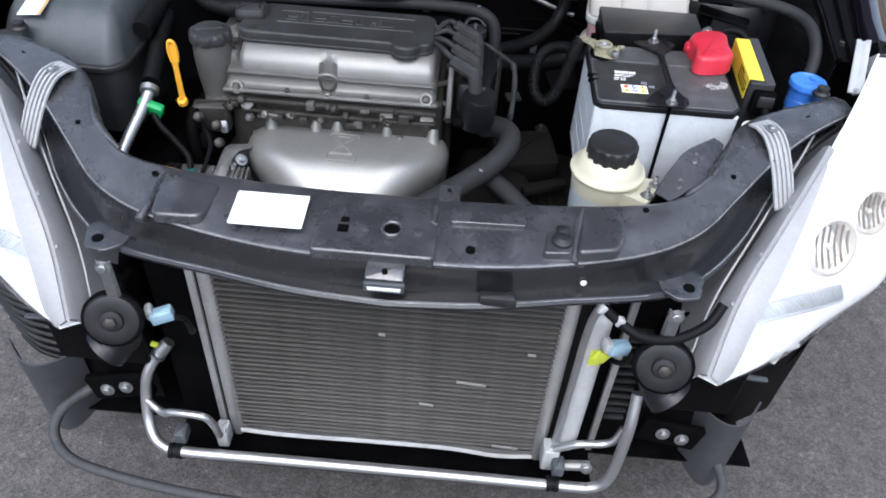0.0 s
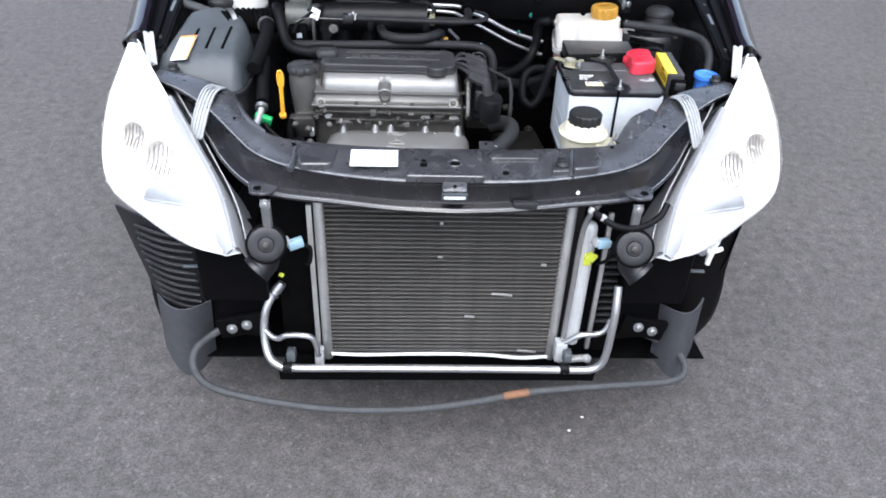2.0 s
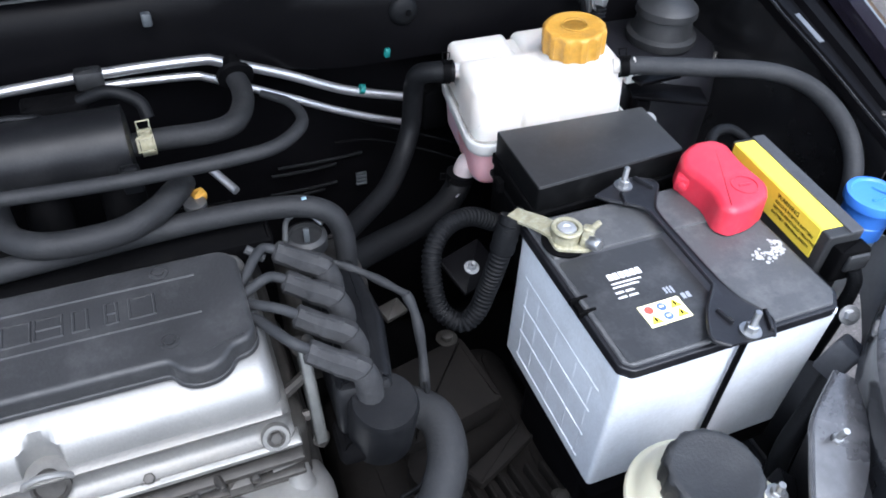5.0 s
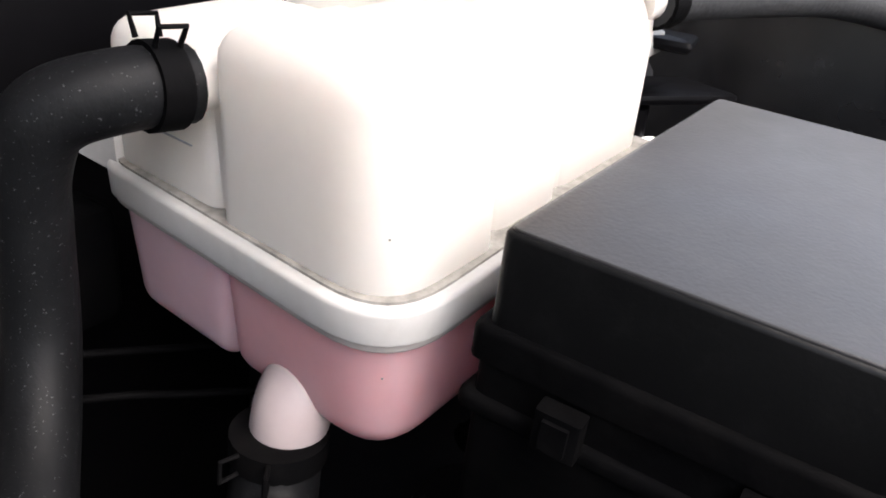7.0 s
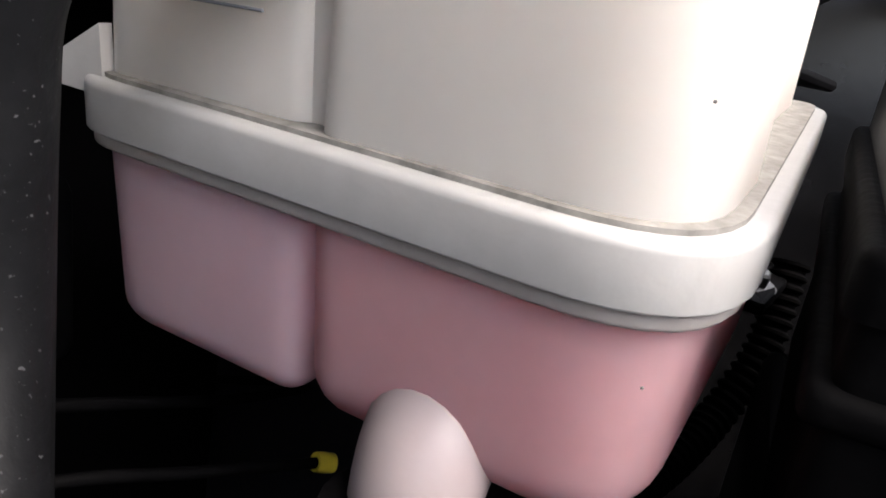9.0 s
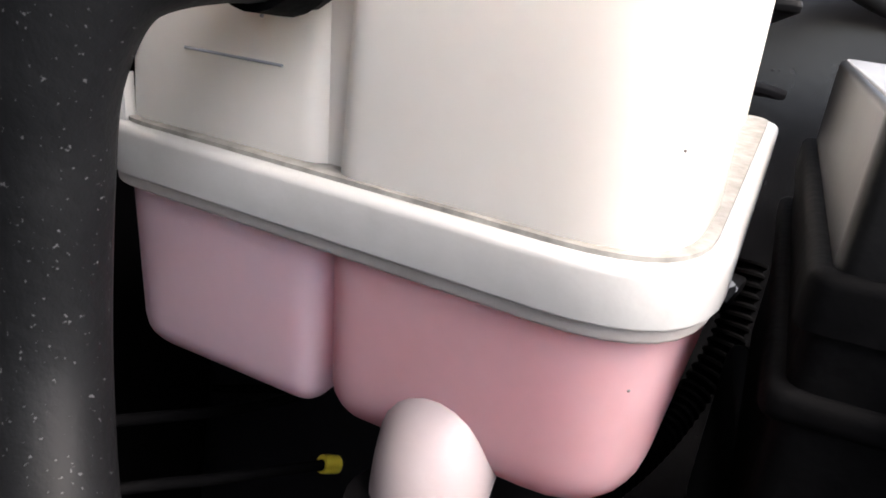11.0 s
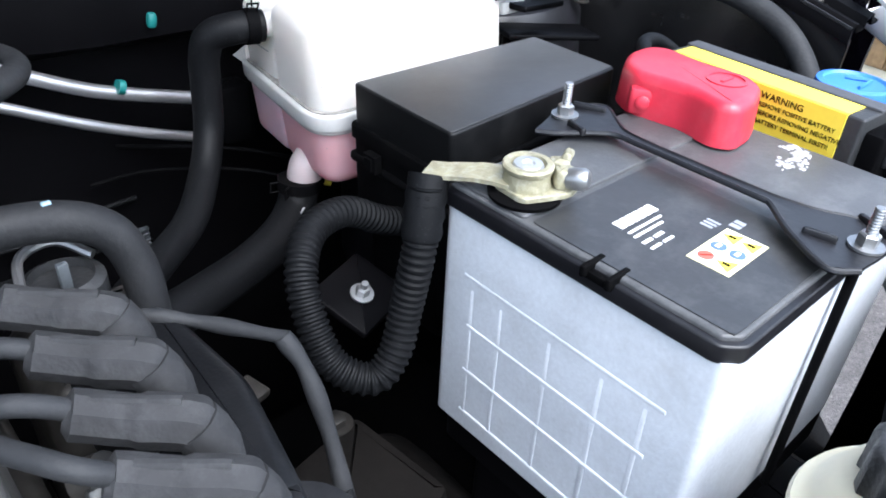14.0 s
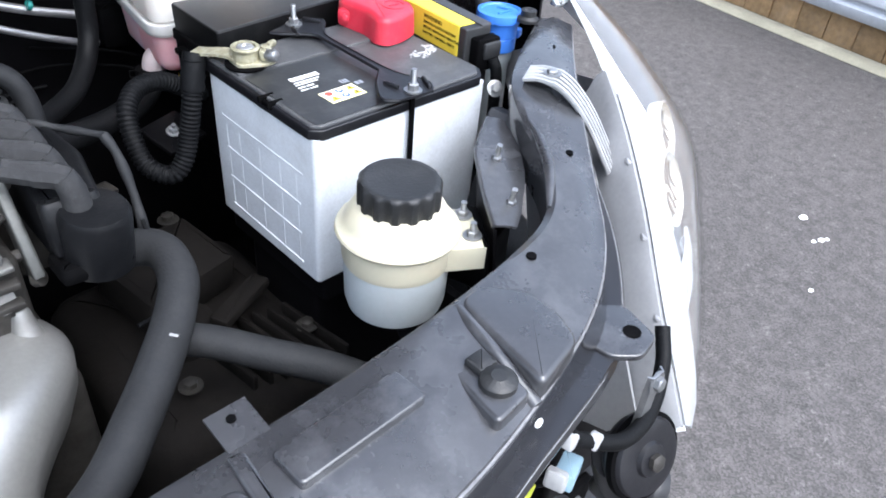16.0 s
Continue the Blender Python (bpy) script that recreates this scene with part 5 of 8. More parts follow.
# moulded badge on the cover, as plain raised bars in a frame
for k, w in enumerate((0.020, 0.011, 0.021, 0.021, 0.021, 0.011, 0.009, 0.020)):
    x = -0.238 + 0.0245 * k
    part("badge_bar", tube([(x - w / 2, 0.490, 0.8826), (x - w / 2, 0.513, 0.8826), (x + w / 2, 0.513, 0.8826), (x + w / 2, 0.490, 0.8826), (x - w / 2, 0.490, 0.8826)], 0.0015, 6, 1), COVER_BLACK, lead_cover)
    if k % 2 == 0:
        part("badge_bar", tube([(x - w / 2, 0.5015, 0.8826), (x + w / 2, 0.5015, 0.8826)], 0.0015, 6, 1), COVER_BLACK, lead_cover)
for q in ((((-0.262, 0.480), (-0.020, 0.480))), (((-0.205, 0.523), (-0.205, 0.526), (-0.020, 0.526))), (((-0.262, 0.523), (-0.214, 0.523)))):
    part("badge_frame", tube([(x, y, 0.8826) for x, y in q], 0.0016, 6, 1), COVER_BLACK, lead_cover)
# oil filler neck and cap
neck = part("filler_neck", lathe([(0.026, 0.745), (0.029, 0.775), (0.032, 0.80), (0.034, 0.830), (0.034, 0.846), (0.032, 0.856), (0.032, 0.862)], 26, (-0.370, 0.433, 0)), COVER_DULL, eng, "cast alloy oil filler neck")
part("neck_casting", block((-0.343, 0.475, 0.795), (0.046, 0.100, 0.100), 0.016), COVER_DULL, eng)
part("neck_wall", block((-0.352, 0.512, 0.830), (0.040, 0.070, 0.050), 0.012), COVER_SILVER, eng)
part("neck_flange", block((-0.358, 0.405, 0.757), (0.060, 0.036, 0.010), 0.004, (0, 0, 6)), COVER_DULL, eng)
cap = bmesh.new()
N8 = 64
prof8 = [(0.0360, 0.0), (0.0372, 0.003), (0.0372, 0.012), (0.0350, 0.017), (0.0310, 0.0190), (0.0260, 0.0185), (0.0005, 0.0185)]
ring_loft(cap, [[V(-0.370 + (r - 0.0042 * (1 if h < 0.018 and r > 0.03 else 0) * max(0.0, -math.cos(8 * a)) ** 0.8) * math.cos(a), 0.433 + (r - 0.0042 * (1 if h < 0.018 and r > 0.03 else 0) * max(0.0, -math.cos(8 * a)) ** 0.8) * math.sin(a), 0.862 + h) for a in (2 * math.pi * k / N8 for k in range(N8))] for r, h in prof8])
part("oil_cap", cap, COVER_BLACK, eng, "black oil filler cap")
part("cap_grip", block((-0.370, 0.433, 0.8820), (0.050, 0.012, 0.007), 0.003, (0, 0, 20)), COVER_BLACK, eng)
part("timing_cover", slab(round_poly(rect(-0.415, 0.43, -0.352, 0.62), 0.015), 0.45, 0.745, rt=0.012), MATT_BLACK, eng)
# castings, studs and brackets under the cover's front edge
seed = random.Random(11)
part("flange", block((-0.150, 0.384, 0.777), (0.372, 0.014, 0.007), 0.002), DARK_METAL, eng)
part("flange", block((-0.140, 0.382, 0.757), (0.350, 0.012, 0.006), 0.002), DARK_METAL, eng)
for k in range(26):
    x = -0.335 + 0.375 * (k + seed.uniform(-0.4, 0.4)) / 29
    z = seed.uniform(0.740, 0.778)
    r = seed.uniform(0.003, 0.007)
    m = seed.choice((COVER_DULL, DARK_METAL, DARK_METAL, DARK_METAL))
    if seed.random() < 0.45:
        part("casting", block((x, 0.380, z), (seed.uniform(0.008, 0.026), 0.016, seed.uniform(0.006, 0.016)), 0.002, (seed.uniform(-8, 8), seed.uniform(-5, 5), 0)), DARK_METAL if m is STEEL else m, eng)
    else:
        part("boss", lathe([(r * 1.3, 0), (r * 1.25, 0.008), (r, 0.010), (r, 0.014), (r * 0.6, 0.016)], 6 if r > 0.005 else 8, (x, 0.382, z), (seed.uniform(-0.3, 0.3), -0.9, 0.35)), m, eng)
# clutter of castings and sender plugs between the filler neck and the shield
part("timing_flange", block((-0.372, 0.385, 0.735), (0.066, 0.03, 0.060), 0.010, (8, 0, 4)), DARK_METAL, eng)
part("sender_body", lathe([(0.014, 0), (0.016, 0.004), (0.016, 0.022), (0.010, 0.026)], 14, (-0.380, 0.365, 0.700), (0.1, -0.9, 0.3)), MATT_BLACK, eng)
part("elbow", tube([(-0.398, 0.37, 0.755), (-0.398, 0.345, 0.735), (-0.394, 0.335, 0.70), (-0.392, 0.335, 0.65)], 0.010, 12), MATT_BLACK, eng)
for x, y, z in ((-0.352, 0.345, 0.742), (-0.349, 0.335, 0.712), (-0.385, 0.352, 0.752)):
    part("sender", lathe([(0.009, 0), (0.009, 0.010), (0.006, 0.012), (0.006, 0.022), (0.003, 0.023)], 10, (x, y, z), (0.2, -0.8, 0.5)), DARK_METAL, eng)
for x in (-0.055, 0.018):
    part("lifting_eye", lathe([(0.006, -0.002), (0.012, -0.002), (0.012, 0.003), (0.006, 0.003)], 16, (x, 0.388, 0.760), (0.1, -0.8, 0.5)), COVER_DULL, eng)
    part("eye_strap", block((x, 0.396, 0.747), (0.018, 0.005, 0.026), 0.002), DARK_METAL, eng)
# exhaust heat shield: a flat top that rolls over into a funnel, all its edges well rounded


def shield_edges(y):
    """Half outline of the shield in plan at y: its left and right x."""
    pts = ((0.175, -0.192, -0.052), (0.215, -0.198, -0.046), (0.245, -0.210, -0.036), (0.275, -0.238, -0.018), (0.300, -0.266, 0.006), (0.325, -0.290, 0.030), (0.350, -0.306, 0.048), (0.375, -0.314, 0.060), (0.400, -0.312, 0.064), (0.415, -0.304, 0.060), (0.425, -0.294, 0.052))
    for (y0, l0, r0), (y1, l1, r1) in zip(pts, pts[1:]):
        if y <= y1:
            t = min(max((y - y0) / (y1 - y0), 0.0), 1.0)
            return l0 + (l1 - l0) * t, r0 + (r1 - r0) * t
    return pts[-1][1], pts[-1][2]


def shield_top(y):
    if y > 0.318:
        return 0.7165 + 0.02 * (y - 0.318)
    return 0.7165 - 0.150 * ((0.318 - y) / 0.143) ** 1.75


rows = []
W2 = 40
for i in range(33):
    y = 0.425 - 0.250 * (i / 32)
    l, r = (sum(shield_edges(y + dy)[k] for dy in (-0.012, 0, 0.012)) / 3 for k in (0, 1))
    row = []
    for k in range(W2 + 1):
        u = 0.5 - 0.5 * math.cos(math.pi * k / W2)
        x = l + (r - l) * u
        R = 0.044
        d = min(x - l, r - x) * 0.80
        fall = R - math.sqrt(max(R * R - max(R - d, 0.0) ** 2, 0.0))
        back = 0.010 * math.cos((x + 0.125) * 62) * max(0.0, 1 - i / 3)
        row.append(V(x, y + back, shield_top(y) - 0.92 * fall))
    row = [row[0] + V(0.010, 0, -0.040), row[0] + V(0.002, 0, -0.020)] + row + [row[-1] + V(-0.002, 0, -0.020), row[-1] + V(-0.010, 0, -0.040)]
    rows.append(row)
shield = part("heat_shield", sheet(rows, 0.0015), SHIELD, eng, "brushed steel exhaust heat shield")
for x, y in ((-0.268, 0.398), (-0.186, 0.400), (-0.146, 0.402), (-0.055, 0.404), (0.030, 0.402)):
    st = part("shield_stud", lathe([(0.0150, -0.010), (0.0125, -0.001), (0.0112, 0.006), (0.0100, 0.016), (0.0088, 0.020), (0.0005, 0.0215)], 18, (x, y - 0.004, 0.7150), (0, 0.25, 0.95)), SHIELD, shield)
    part("stud_nut", lathe([(0.0085, 0.0), (0.0085, 0.008), (0.0060, 0.009), (0.0060, 0.013), (0.0005, 0.013)], 6, (x, y + 0.006, 0.7370), (0, 0.35, 0.92)), DARK_METAL, st)
for x, y in ((-0.297, 0.388), (-0.030, 0.390)):
    part("shield_screw", lathe([(0.0066, -0.006), (0.0066, 0.0010), (0.0046, 0.0026), (0.0005, 0.0030)], 14, (x, y, shield_top(y) - (0.014 if x < -0.2 else 0.0)), (0, 0, 1)), ALLOY, shield)
# embossed mark on the shield: an hourglass figure between two bars
for a, b in (((-0.155, 0.386), (-0.104, 0.384)), ((-0.155, 0.386), (-0.155, 0.378)), ((-0.104, 0.384), (-0.103, 0.376)), ((-0.149, 0.376), (-0.110, 0.328)), ((-0.110, 0.376), (-0.148, 0.328)), ((-0.140, 0.376), (-0.118, 0.376)), ((-0.140, 0.345), (-0.118, 0.345)), ((-0.150, 0.325), (-0.108, 0.325)), ((-0.152, 0.308), (-0.102, 0.306)), ((-0.152, 0.308), (-0.153, 0.317)), ((-0.102, 0.306), (-0.101, 0.315))):
    part("embossing", tube([(a[0], a[1], shield_top(a[1]) + 0.0006), (b[0], b[1], shield_top(b[1]) + 0.0006)], 0.0021, 8, 1), SHIELD, shield)
part("oil_filter", lathe([(0.034, -0.06), (0.036, -0.055), (0.036, 0.03), (0.028, 0.036)], 26, (-0.215, 0.24, 0.585), (0, -0.8, 0.3)), FILTER_BLUE, eng, "dark blue oil filter")
# compressor beside the block: cast halves with lugs, a ribbed head, its pulley and the bracket above it
alt = part("compressor", lathe([(0.03, -0.060), (0.050, -0.056), (0.053, -0.045), (0.053, -0.004), (0.056, -0.003), (0.056, 0.004), (0.053, 0.005), (0.053, 0.040), (0.046, 0.048), (0.02, 0.050)], 32, (-0.345, 0.285, 0.630), (1, 0, 0)), COMPRESSOR, eng, "dirty cast alloy compressor")
part("pulley", lathe([(0.012, 0), (0.050, 0), (0.050, 0.004), (0.046, 0.007), (0.050, 0.010), (0.046, 0.013), (0.050, 0.016), (0.050, 0.020), (0.012, 0.020)], 32, (-0.440, 0.290, 0.630), (1, 0, 0)), PULLEY_BLACK, alt, "black grooved pulley")
part("pulley_rim", lathe([(0.0300, -0.001), (0.0440, -0.001), (0.0440, -0.004), (0.0300, -0.003)], 32, (-0.440, 0.290, 0.630), (1, 0, 0)), DARK_RED, alt, "dull red pulley plate")
part("hub", lathe([(0.010, 0), (0.024, 0.002), (0.024, 0.012), (0.014, 0.030)], 20, (-0.420, 0.288, 0.630), (1, 0, 0)), DARK_METAL, alt)
part("port_block", block((-0.378, 0.278, 0.676), (0.060, 0.044, 0.022), 0.005, (6, 0, 3)), COMPRESSOR, alt)
part("port_step", block((-0.352, 0.258, 0.668), (0.040, 0.030, 0.018), 0.004, (12, 0, -4)), COMPRESSOR, alt)
for x, y, z in ((-0.392, 0.262, 0.688), (-0.355, 0.252, 0.676), (-0.336, 0.282, 0.684), (-0.322, 0.300, 0.688)):
    part("lug_bolt", bolt((x, y, z), 0.0058, 0.006, (0, -0.3, 0.95)), STEEL, alt)
for k in range(5):
    part("rib", block((-0.322 + 0.008 * k, 0.272, 0.676), (0.003, 0.060, 0.016), 0.001, (14, 0, 0)), COMPRESSOR, alt)
arm = part("bracket_arm", sheet([[V(x - w, y, z), V(x - w * 0.4, y - 0.001, z + 0.003), V(x + w * 0.4, y - 0.001, z + 0.003), V(x + w, y, z)] for x, y, z, w in ((-0.296, 0.356, 0.690, 0.017), (-0.314, 0.346, 0.695, 0.019), (-0.327, 0.330, 0.697, 0.012), (-0.330, 0.310, 0.696, 0.008), (-0.332, 0.285, 0.690, 0.007), (-0.334, 0.262, 0.681, 0.008), (-0.335, 0.248, 0.668, 0.010))], -0.006), COMPRESSOR, eng, "pale cast bracket arm")
part("arm_rim", tube([(-0.334, 0.348, 0.698), (-0.339, 0.330, 0.700), (-0.338, 0.300, 0.697), (-0.340, 0.262, 0.686), (-0.344, 0.248, 0.672)], 0.0032, 8, 4), ALLOY, arm)
part("arm_bolt", bolt((-0.308, 0.318, 0.690), 0.0065, 0.008, (0.5, -0.4, 0.7)), STEEL, eng)
part("sender_wire", tube([(-0.398, 0.392, 0.750), (-0.388, 0.368, 0.728), (-0.370, 0.345, 0.716), (-0.362, 0.320, 0.708), (-0.362, 0.290, 0.700), (-0.364, 0.262, 0.690)], 0.0042, 8, 5), RUBBER, eng)
part("sender_plug", block((-0.346, 0.362, 0.728), (0.012, 0.014, 0.022), 0.003, (20, 0, 10)), WHITE_PL, eng)
part("lifting_eye", lathe([(0.006, -0.002), (0.011, -0.002), (0.011, 0.003), (0.006, 0.003)], 16, (-0.306, 0.384, 0.768), (0.3, -0.8, 0.5)), COVER_DULL, eng)
# coil pack, leads with their boots
coil = part("coil_pack", slab(round_poly([V(0.072, 0.392), V(0.122, 0.392), V(0.138, 0.470), V(0.132, 0.552), V(0.074, 0.552)], 0.010), 0.775, 0.836, rt=0.010), MANIFOLD, eng, "black ignition coil pack")
part("coil_face", block((0.096, 0.396, 0.808), (0.052, 0.022, 0.056), 0.008, (-12, 0, -4)), MANIFOLD, coil)
part("coil_end", lathe([(0.026, 0), (0.031, 0.004), (0.031, 0.060), (0.028, 0.066), (0.0005, 0.067)], 28, (0.106, 0.386, 0.762), (0.05, -0.12, 0.99)), MANIFOLD, eng, "round black end of the coil pack")
part("coil_skirt", block((0.098, 0.384, 0.772), (0.066, 0.046, 0.020), 0.008, (-8, 0, -3)), MATT_BLACK, coil)
for k in range(4):
    y = 0.546 - 0.040 * k - (0.003 if k > 1 else 0)
    z = 0.866 - 0.002 * k
    y2 = 0.516 - 0.016 * k
    lead_ob = part("spark_lead", tube([(0.010, y2 - 0.002, 0.868), (0.020, y2, 0.871), (0.034, y2 + 0.6 * (y - y2), 0.877), (0.046, y + 0.001, 0.876), (0.062, y - 0.004, z + 0.004)], 0.0048, 10), RUBBER_DUSTY, eng)
    part("boot", tube([(0.054, y, z + 0.005), (0.060, y - 0.003, z + 0.003), (0.076, y - 0.016, z), (0.090, y - 0.026, z - 0.002), (0.100, y - 0.033, z - 0.006)], lambda t: 0.0068 + 0.0040 * min(t / 0.12, 1) + 0.0012 * (t > 0.5) - 0.003 * max(0, t - 0.9) / 0.1, 8, 6), BOOT, lead_ob, "dusty grey rubber spark-lead boot")
    part("boot_rib", tube([(0.064, y - 0.006, z + 0.0115), (0.092, y - 0.027, z + 0.0095)], 0.0022, 6, 1), BOOT, lead_ob)
    part("boot_stem", tube([(0.094, y - 0.030, z - 0.002), (0.099, y - 0.034, z - 0.016), (0.100, y - 0.036, z - 0.050)], lambda t: 0.0115 + 0.001 * t, 12, 2), BOOT, lead_ob)
ends = part("end_plate", block((0.0555, 0.430, 0.795), (0.011, 0.026, 0.092), 0.003, (-32, 0, 0)), THROTTLE, eng)
part("end_boss", lathe([(0.010, -0.006), (0.010, 0.006), (0.006, 0.007), (0.0005, 0.007)], 16, (0.057, 0.455, 0.834), (0.6, -0.6, 0.5)), DARK_METAL, ends)
part("end_boss", lathe([(0.008, -0.004), (0.008, 0.003), (0.005, 0.004), (0.0005, 0.004)], 16, (0.056, 0.405, 0.757), (0.6, -0.7, 0.3)), DARK_METAL, ends)
for z in (0.778, 0.812):
    part("end_arm", tube([(0.024, 0.420, z), (0.056, 0.420 + (z - 0.778) * 0.6, z)], 0.0055, 8, 1), DARK_METAL, ends)
part("thermostat_housing", slab(round_poly(rect(0.06, 0.545, 0.15, 0.64), 0.02), 0.66, 0.80, rt=0.02), DARK_METAL, eng)
sp2 = part("sensor_plug", lathe([(0.020, 0), (0.022, 0.003), (0.022, 0.016), (0.017, 0.019), (0.016, 0.014), (0.0005, 0.013)], 24, (0.092, 0.582, 0.832)), PLASTIC, eng)
part("sensor_loop", tube([(0.070, 0.575, 0.852), (0.078, 0.600, 0.858), (0.098, 0.606, 0.858), (0.112, 0.590, 0.852)], 0.0028, 8), STEEL, sp2)
part("sensor_tip", block((0.092, 0.576, 0.852), (0.006, 0.004, 0.020), 0.001), GREY_PLASTIC, sp2)
part("thermo_clip", tube([(0.030, 0.560, 0.868), (0.045, 0.552, 0.858)], 0.0045, 8, 1), RUBBER_GREY, eng)
part("wire_loom", tube([(0.098, 0.548, 0.842), (0.118, 0.538, 0.838), (0.142, 0.520, 0.832), (0.168, 0.482, 0.833)], lambda t: 0.0042 + 0.0006 * math.sin(t * 19), 10), RUBBER_DUSTY, eng, "dusty grey wiring loom")
part("wire_loom", tube([(0.166, 0.484, 0.834), (0.171, 0.470, 0.815), (0.172, 0.450, 0.775), (0.166, 0.420, 0.72)], lambda t: 0.0050 + 0.0006 * math.sin(t * 17), 10), RUBBER_DUSTY, eng, "dusty grey wiring loom")
part("thin_wire", tube([(0.168, 0.43, 0.760), (0.160, 0.385, 0.72), (0.14, 0.36, 0.70), (0.115, 0.352, 0.70)], 0.0024, 8), RUBBER, eng)
# gearbox and its clutter, deep below the battery
gear = part("gearbox", slab(round_poly(rect(0.08, 0.28, 0.34, 0.60), 0.05), 0.36, 0.585, rt=0.04), BROWN, eng, "dirty brown gearbox casing")
for k in range(7):
    part("gear_rib", block((0.200 + 0.018 * k, 0.36 - 0.004 * k, 0.592), (0.006, 0.11, 0.020), 0.002, (0, 0, 8)), BROWN, gear)
part("gear_boss", lathe([(0.036, 0), (0.036, 0.03), (0.026, 0.036), (0.0005, 0.036)], 20, (0.185, 0.42, 0.585)), BROWN, gear)
part("gear_mount", block((0.21, 0.50, 0.62), (0.13, 0.10, 0.06), 0.012, (10, 0, 12)), BROWN, gear)
part("gear_lever", block((0.250, 0.40, 0.625), (0.09, 0.024, 0.014), 0.004, (0, 0, 25)), BROWN, gear)
for x, y, z in ((0.15, 0.34, 0.60), (0.245, 0.555, 0.655), (0.30, 0.34, 0.60)):
    part("gear_bolt", bolt((x, y, z), 0.008, 0.008), DARK_METAL, gear)
# intake manifold and throttle body behind the engine
man = part("intake_manifold", tube([(-0.335, 0.690, 0.918), (-0.325, 0.688, 0.922), (-0.22, 0.684, 0.926), (-0.09, 0.680, 0.928), (-0.058, 0.680, 0.928), (-0.050, 0.680, 0.928)], lambda t: 0.038 if 0.03 < t < 0.97 else 0.032, 20, 4), MANIFOLD, eng, "black plastic intake manifold")
for k in range(4):
    part("runner", tube([(-0.28 + 0.070 * k, 0.690, 0.905), (-0.28 + 0.070 * k, 0.670, 0.865), (-0.28 + 0.070 * k, 0.645, 0.82)], 0.022, 12, 3), MATT_BLACK, man)
for y, z in ((0.712, 0.957), (0.700, 0.964)):
    part("manifold_rib", tube([(-0.300, y, z - 0.002), (-0.150, y - 0.002, z), (-0.120, y - 0.003, z - 0.006)], 0.0030, 8, 2), MANIFOLD, man)
part("manifold_bracket", block((-0.268, 0.640, 0.934), (0.026, 0.012, 0.030), 0.003), PLASTIC, man)
part("manifold_clip", block((-0.252, 0.632, 0.946), (0.006, 0.006, 0.016), 0.001), WHITE_PL, man)
for x in (-0.205, -0.055):
    part("manifold_ear", block((x, 0.632, 0.920), (0.018, 0.012, 0.028), 0.003), MANIFOLD, man)
part("fuel_regulator", lathe([(0.014, 0), (0.016, 0.003), (0.016, 0.030), (0.012, 0.036), (0.006, 0.038)], 18, (-0.305, 0.735, 0.945), (0.1, 0.2, 0.95)), MATT_BLACK, man)
part("solenoid", block((-0.115, 0.745, 0.935), (0.060, 0.030, 0.030), 0.006, (0, 4, 6)), MATT_BLACK, man)
part("solenoid_hose", tube([(-0.090, 0.742, 0.945), (-0.060, 0.735, 0.955), (-0.035, 0.725, 0.945), (-0.030, 0.716, 0.930)], 0.007, 10, 5), RUBBER, man)
part("filler_strip", block((-0.12, 0.600, 0.845), (0.36, 0.050, 0.030), 0.006), MATT_BLACK, man)
thr = part("throttle_body", lathe([(0.030, -0.05), (0.040, -0.048), (0.040, 0.018), (0.034, 0.022), (0.034, 0.045)], 28, (-0.392, 0.690, 0.920), (1, 0.1, 0)), THROTTLE, eng, "dull cast alloy throttle body")
part("throttle_motor", block((-0.405, 0.712, 0.958), (0.056, 0.055, 0.044), 0.014, (0, 12, 10)), THROTTLE, thr)
part("throttle_rib", tube([(-0.372, 0.735, 0.962), (-0.372, 0.700, 0.968), (-0.374, 0.655, 0.950)], 0.0045, 8, 4), THROTTLE, thr)
part("throttle_flange", block((-0.362, 0.662, 0.905), (0.009, 0.080, 0.080), 0.006, (0, 0, 4)), THROTTLE, thr)
part("throttle_plug", block((-0.400, 0.626, 0.896), (0.050, 0.030, 0.046), 0.008, (0, 0, 8)), MATT_BLACK, thr)
part("plug_label", block((-0.397, 0.6105, 0.893), (0.014, 0.002, 0.012), 0.0006, (-10, 0, 8)), GREY_PRINT, thr)
part("white_tag", block((-0.354, 0.632, 0.946), (0.024, 0.006, 0.030), 0.0015, (-38, 28, 12)), PAPER, thr, "white paper tag")
part("tag_print", block((-0.355, 0.6275, 0.948), (0.010, 0.002, 0.010), 0.0006, (-38, 28, 12)), GREY_PRINT, thr)
part("tag_cable", tube([(-0.335, 0.668, 0.955), (-0.352, 0.645, 0.953), (-0.372, 0.618, 0.946), (-0.398, 0.602, 0.930), (-0.410, 0.596, 0.905)], 0.0042, 8, 5), RUBBER, thr)
part("throttle_rod", tube([(-0.402, 0.590, 0.936), (-0.372, 0.596, 0.946), (-0.277, 0.600, 0.944)], 0.0011, 6, 4), COMPRESSOR, thr)
ear = part("rod_bracket", slab(round_poly([V(-0.343, -0.010), V(-0.330, 0.006), V(-0.296, 0.006), V(-0.286, -0.006), V(-0.290, -0.020), V(-0.308, -0.026), V(-0.316, -0.050), V(-0.332, -0.050), V(-0.334, -0.022)], 0.005, 3), -0.0015, 0.0015, place=pose(0, 0.612, 0.924, 62, 0, 0)), MATT_BLACK, thr)
part("ear_bolt", bolt((-0.304, 0.606, 0.916), 0.007, 0.004, (0, -0.88, 0.47)), DARK_METAL, ear)
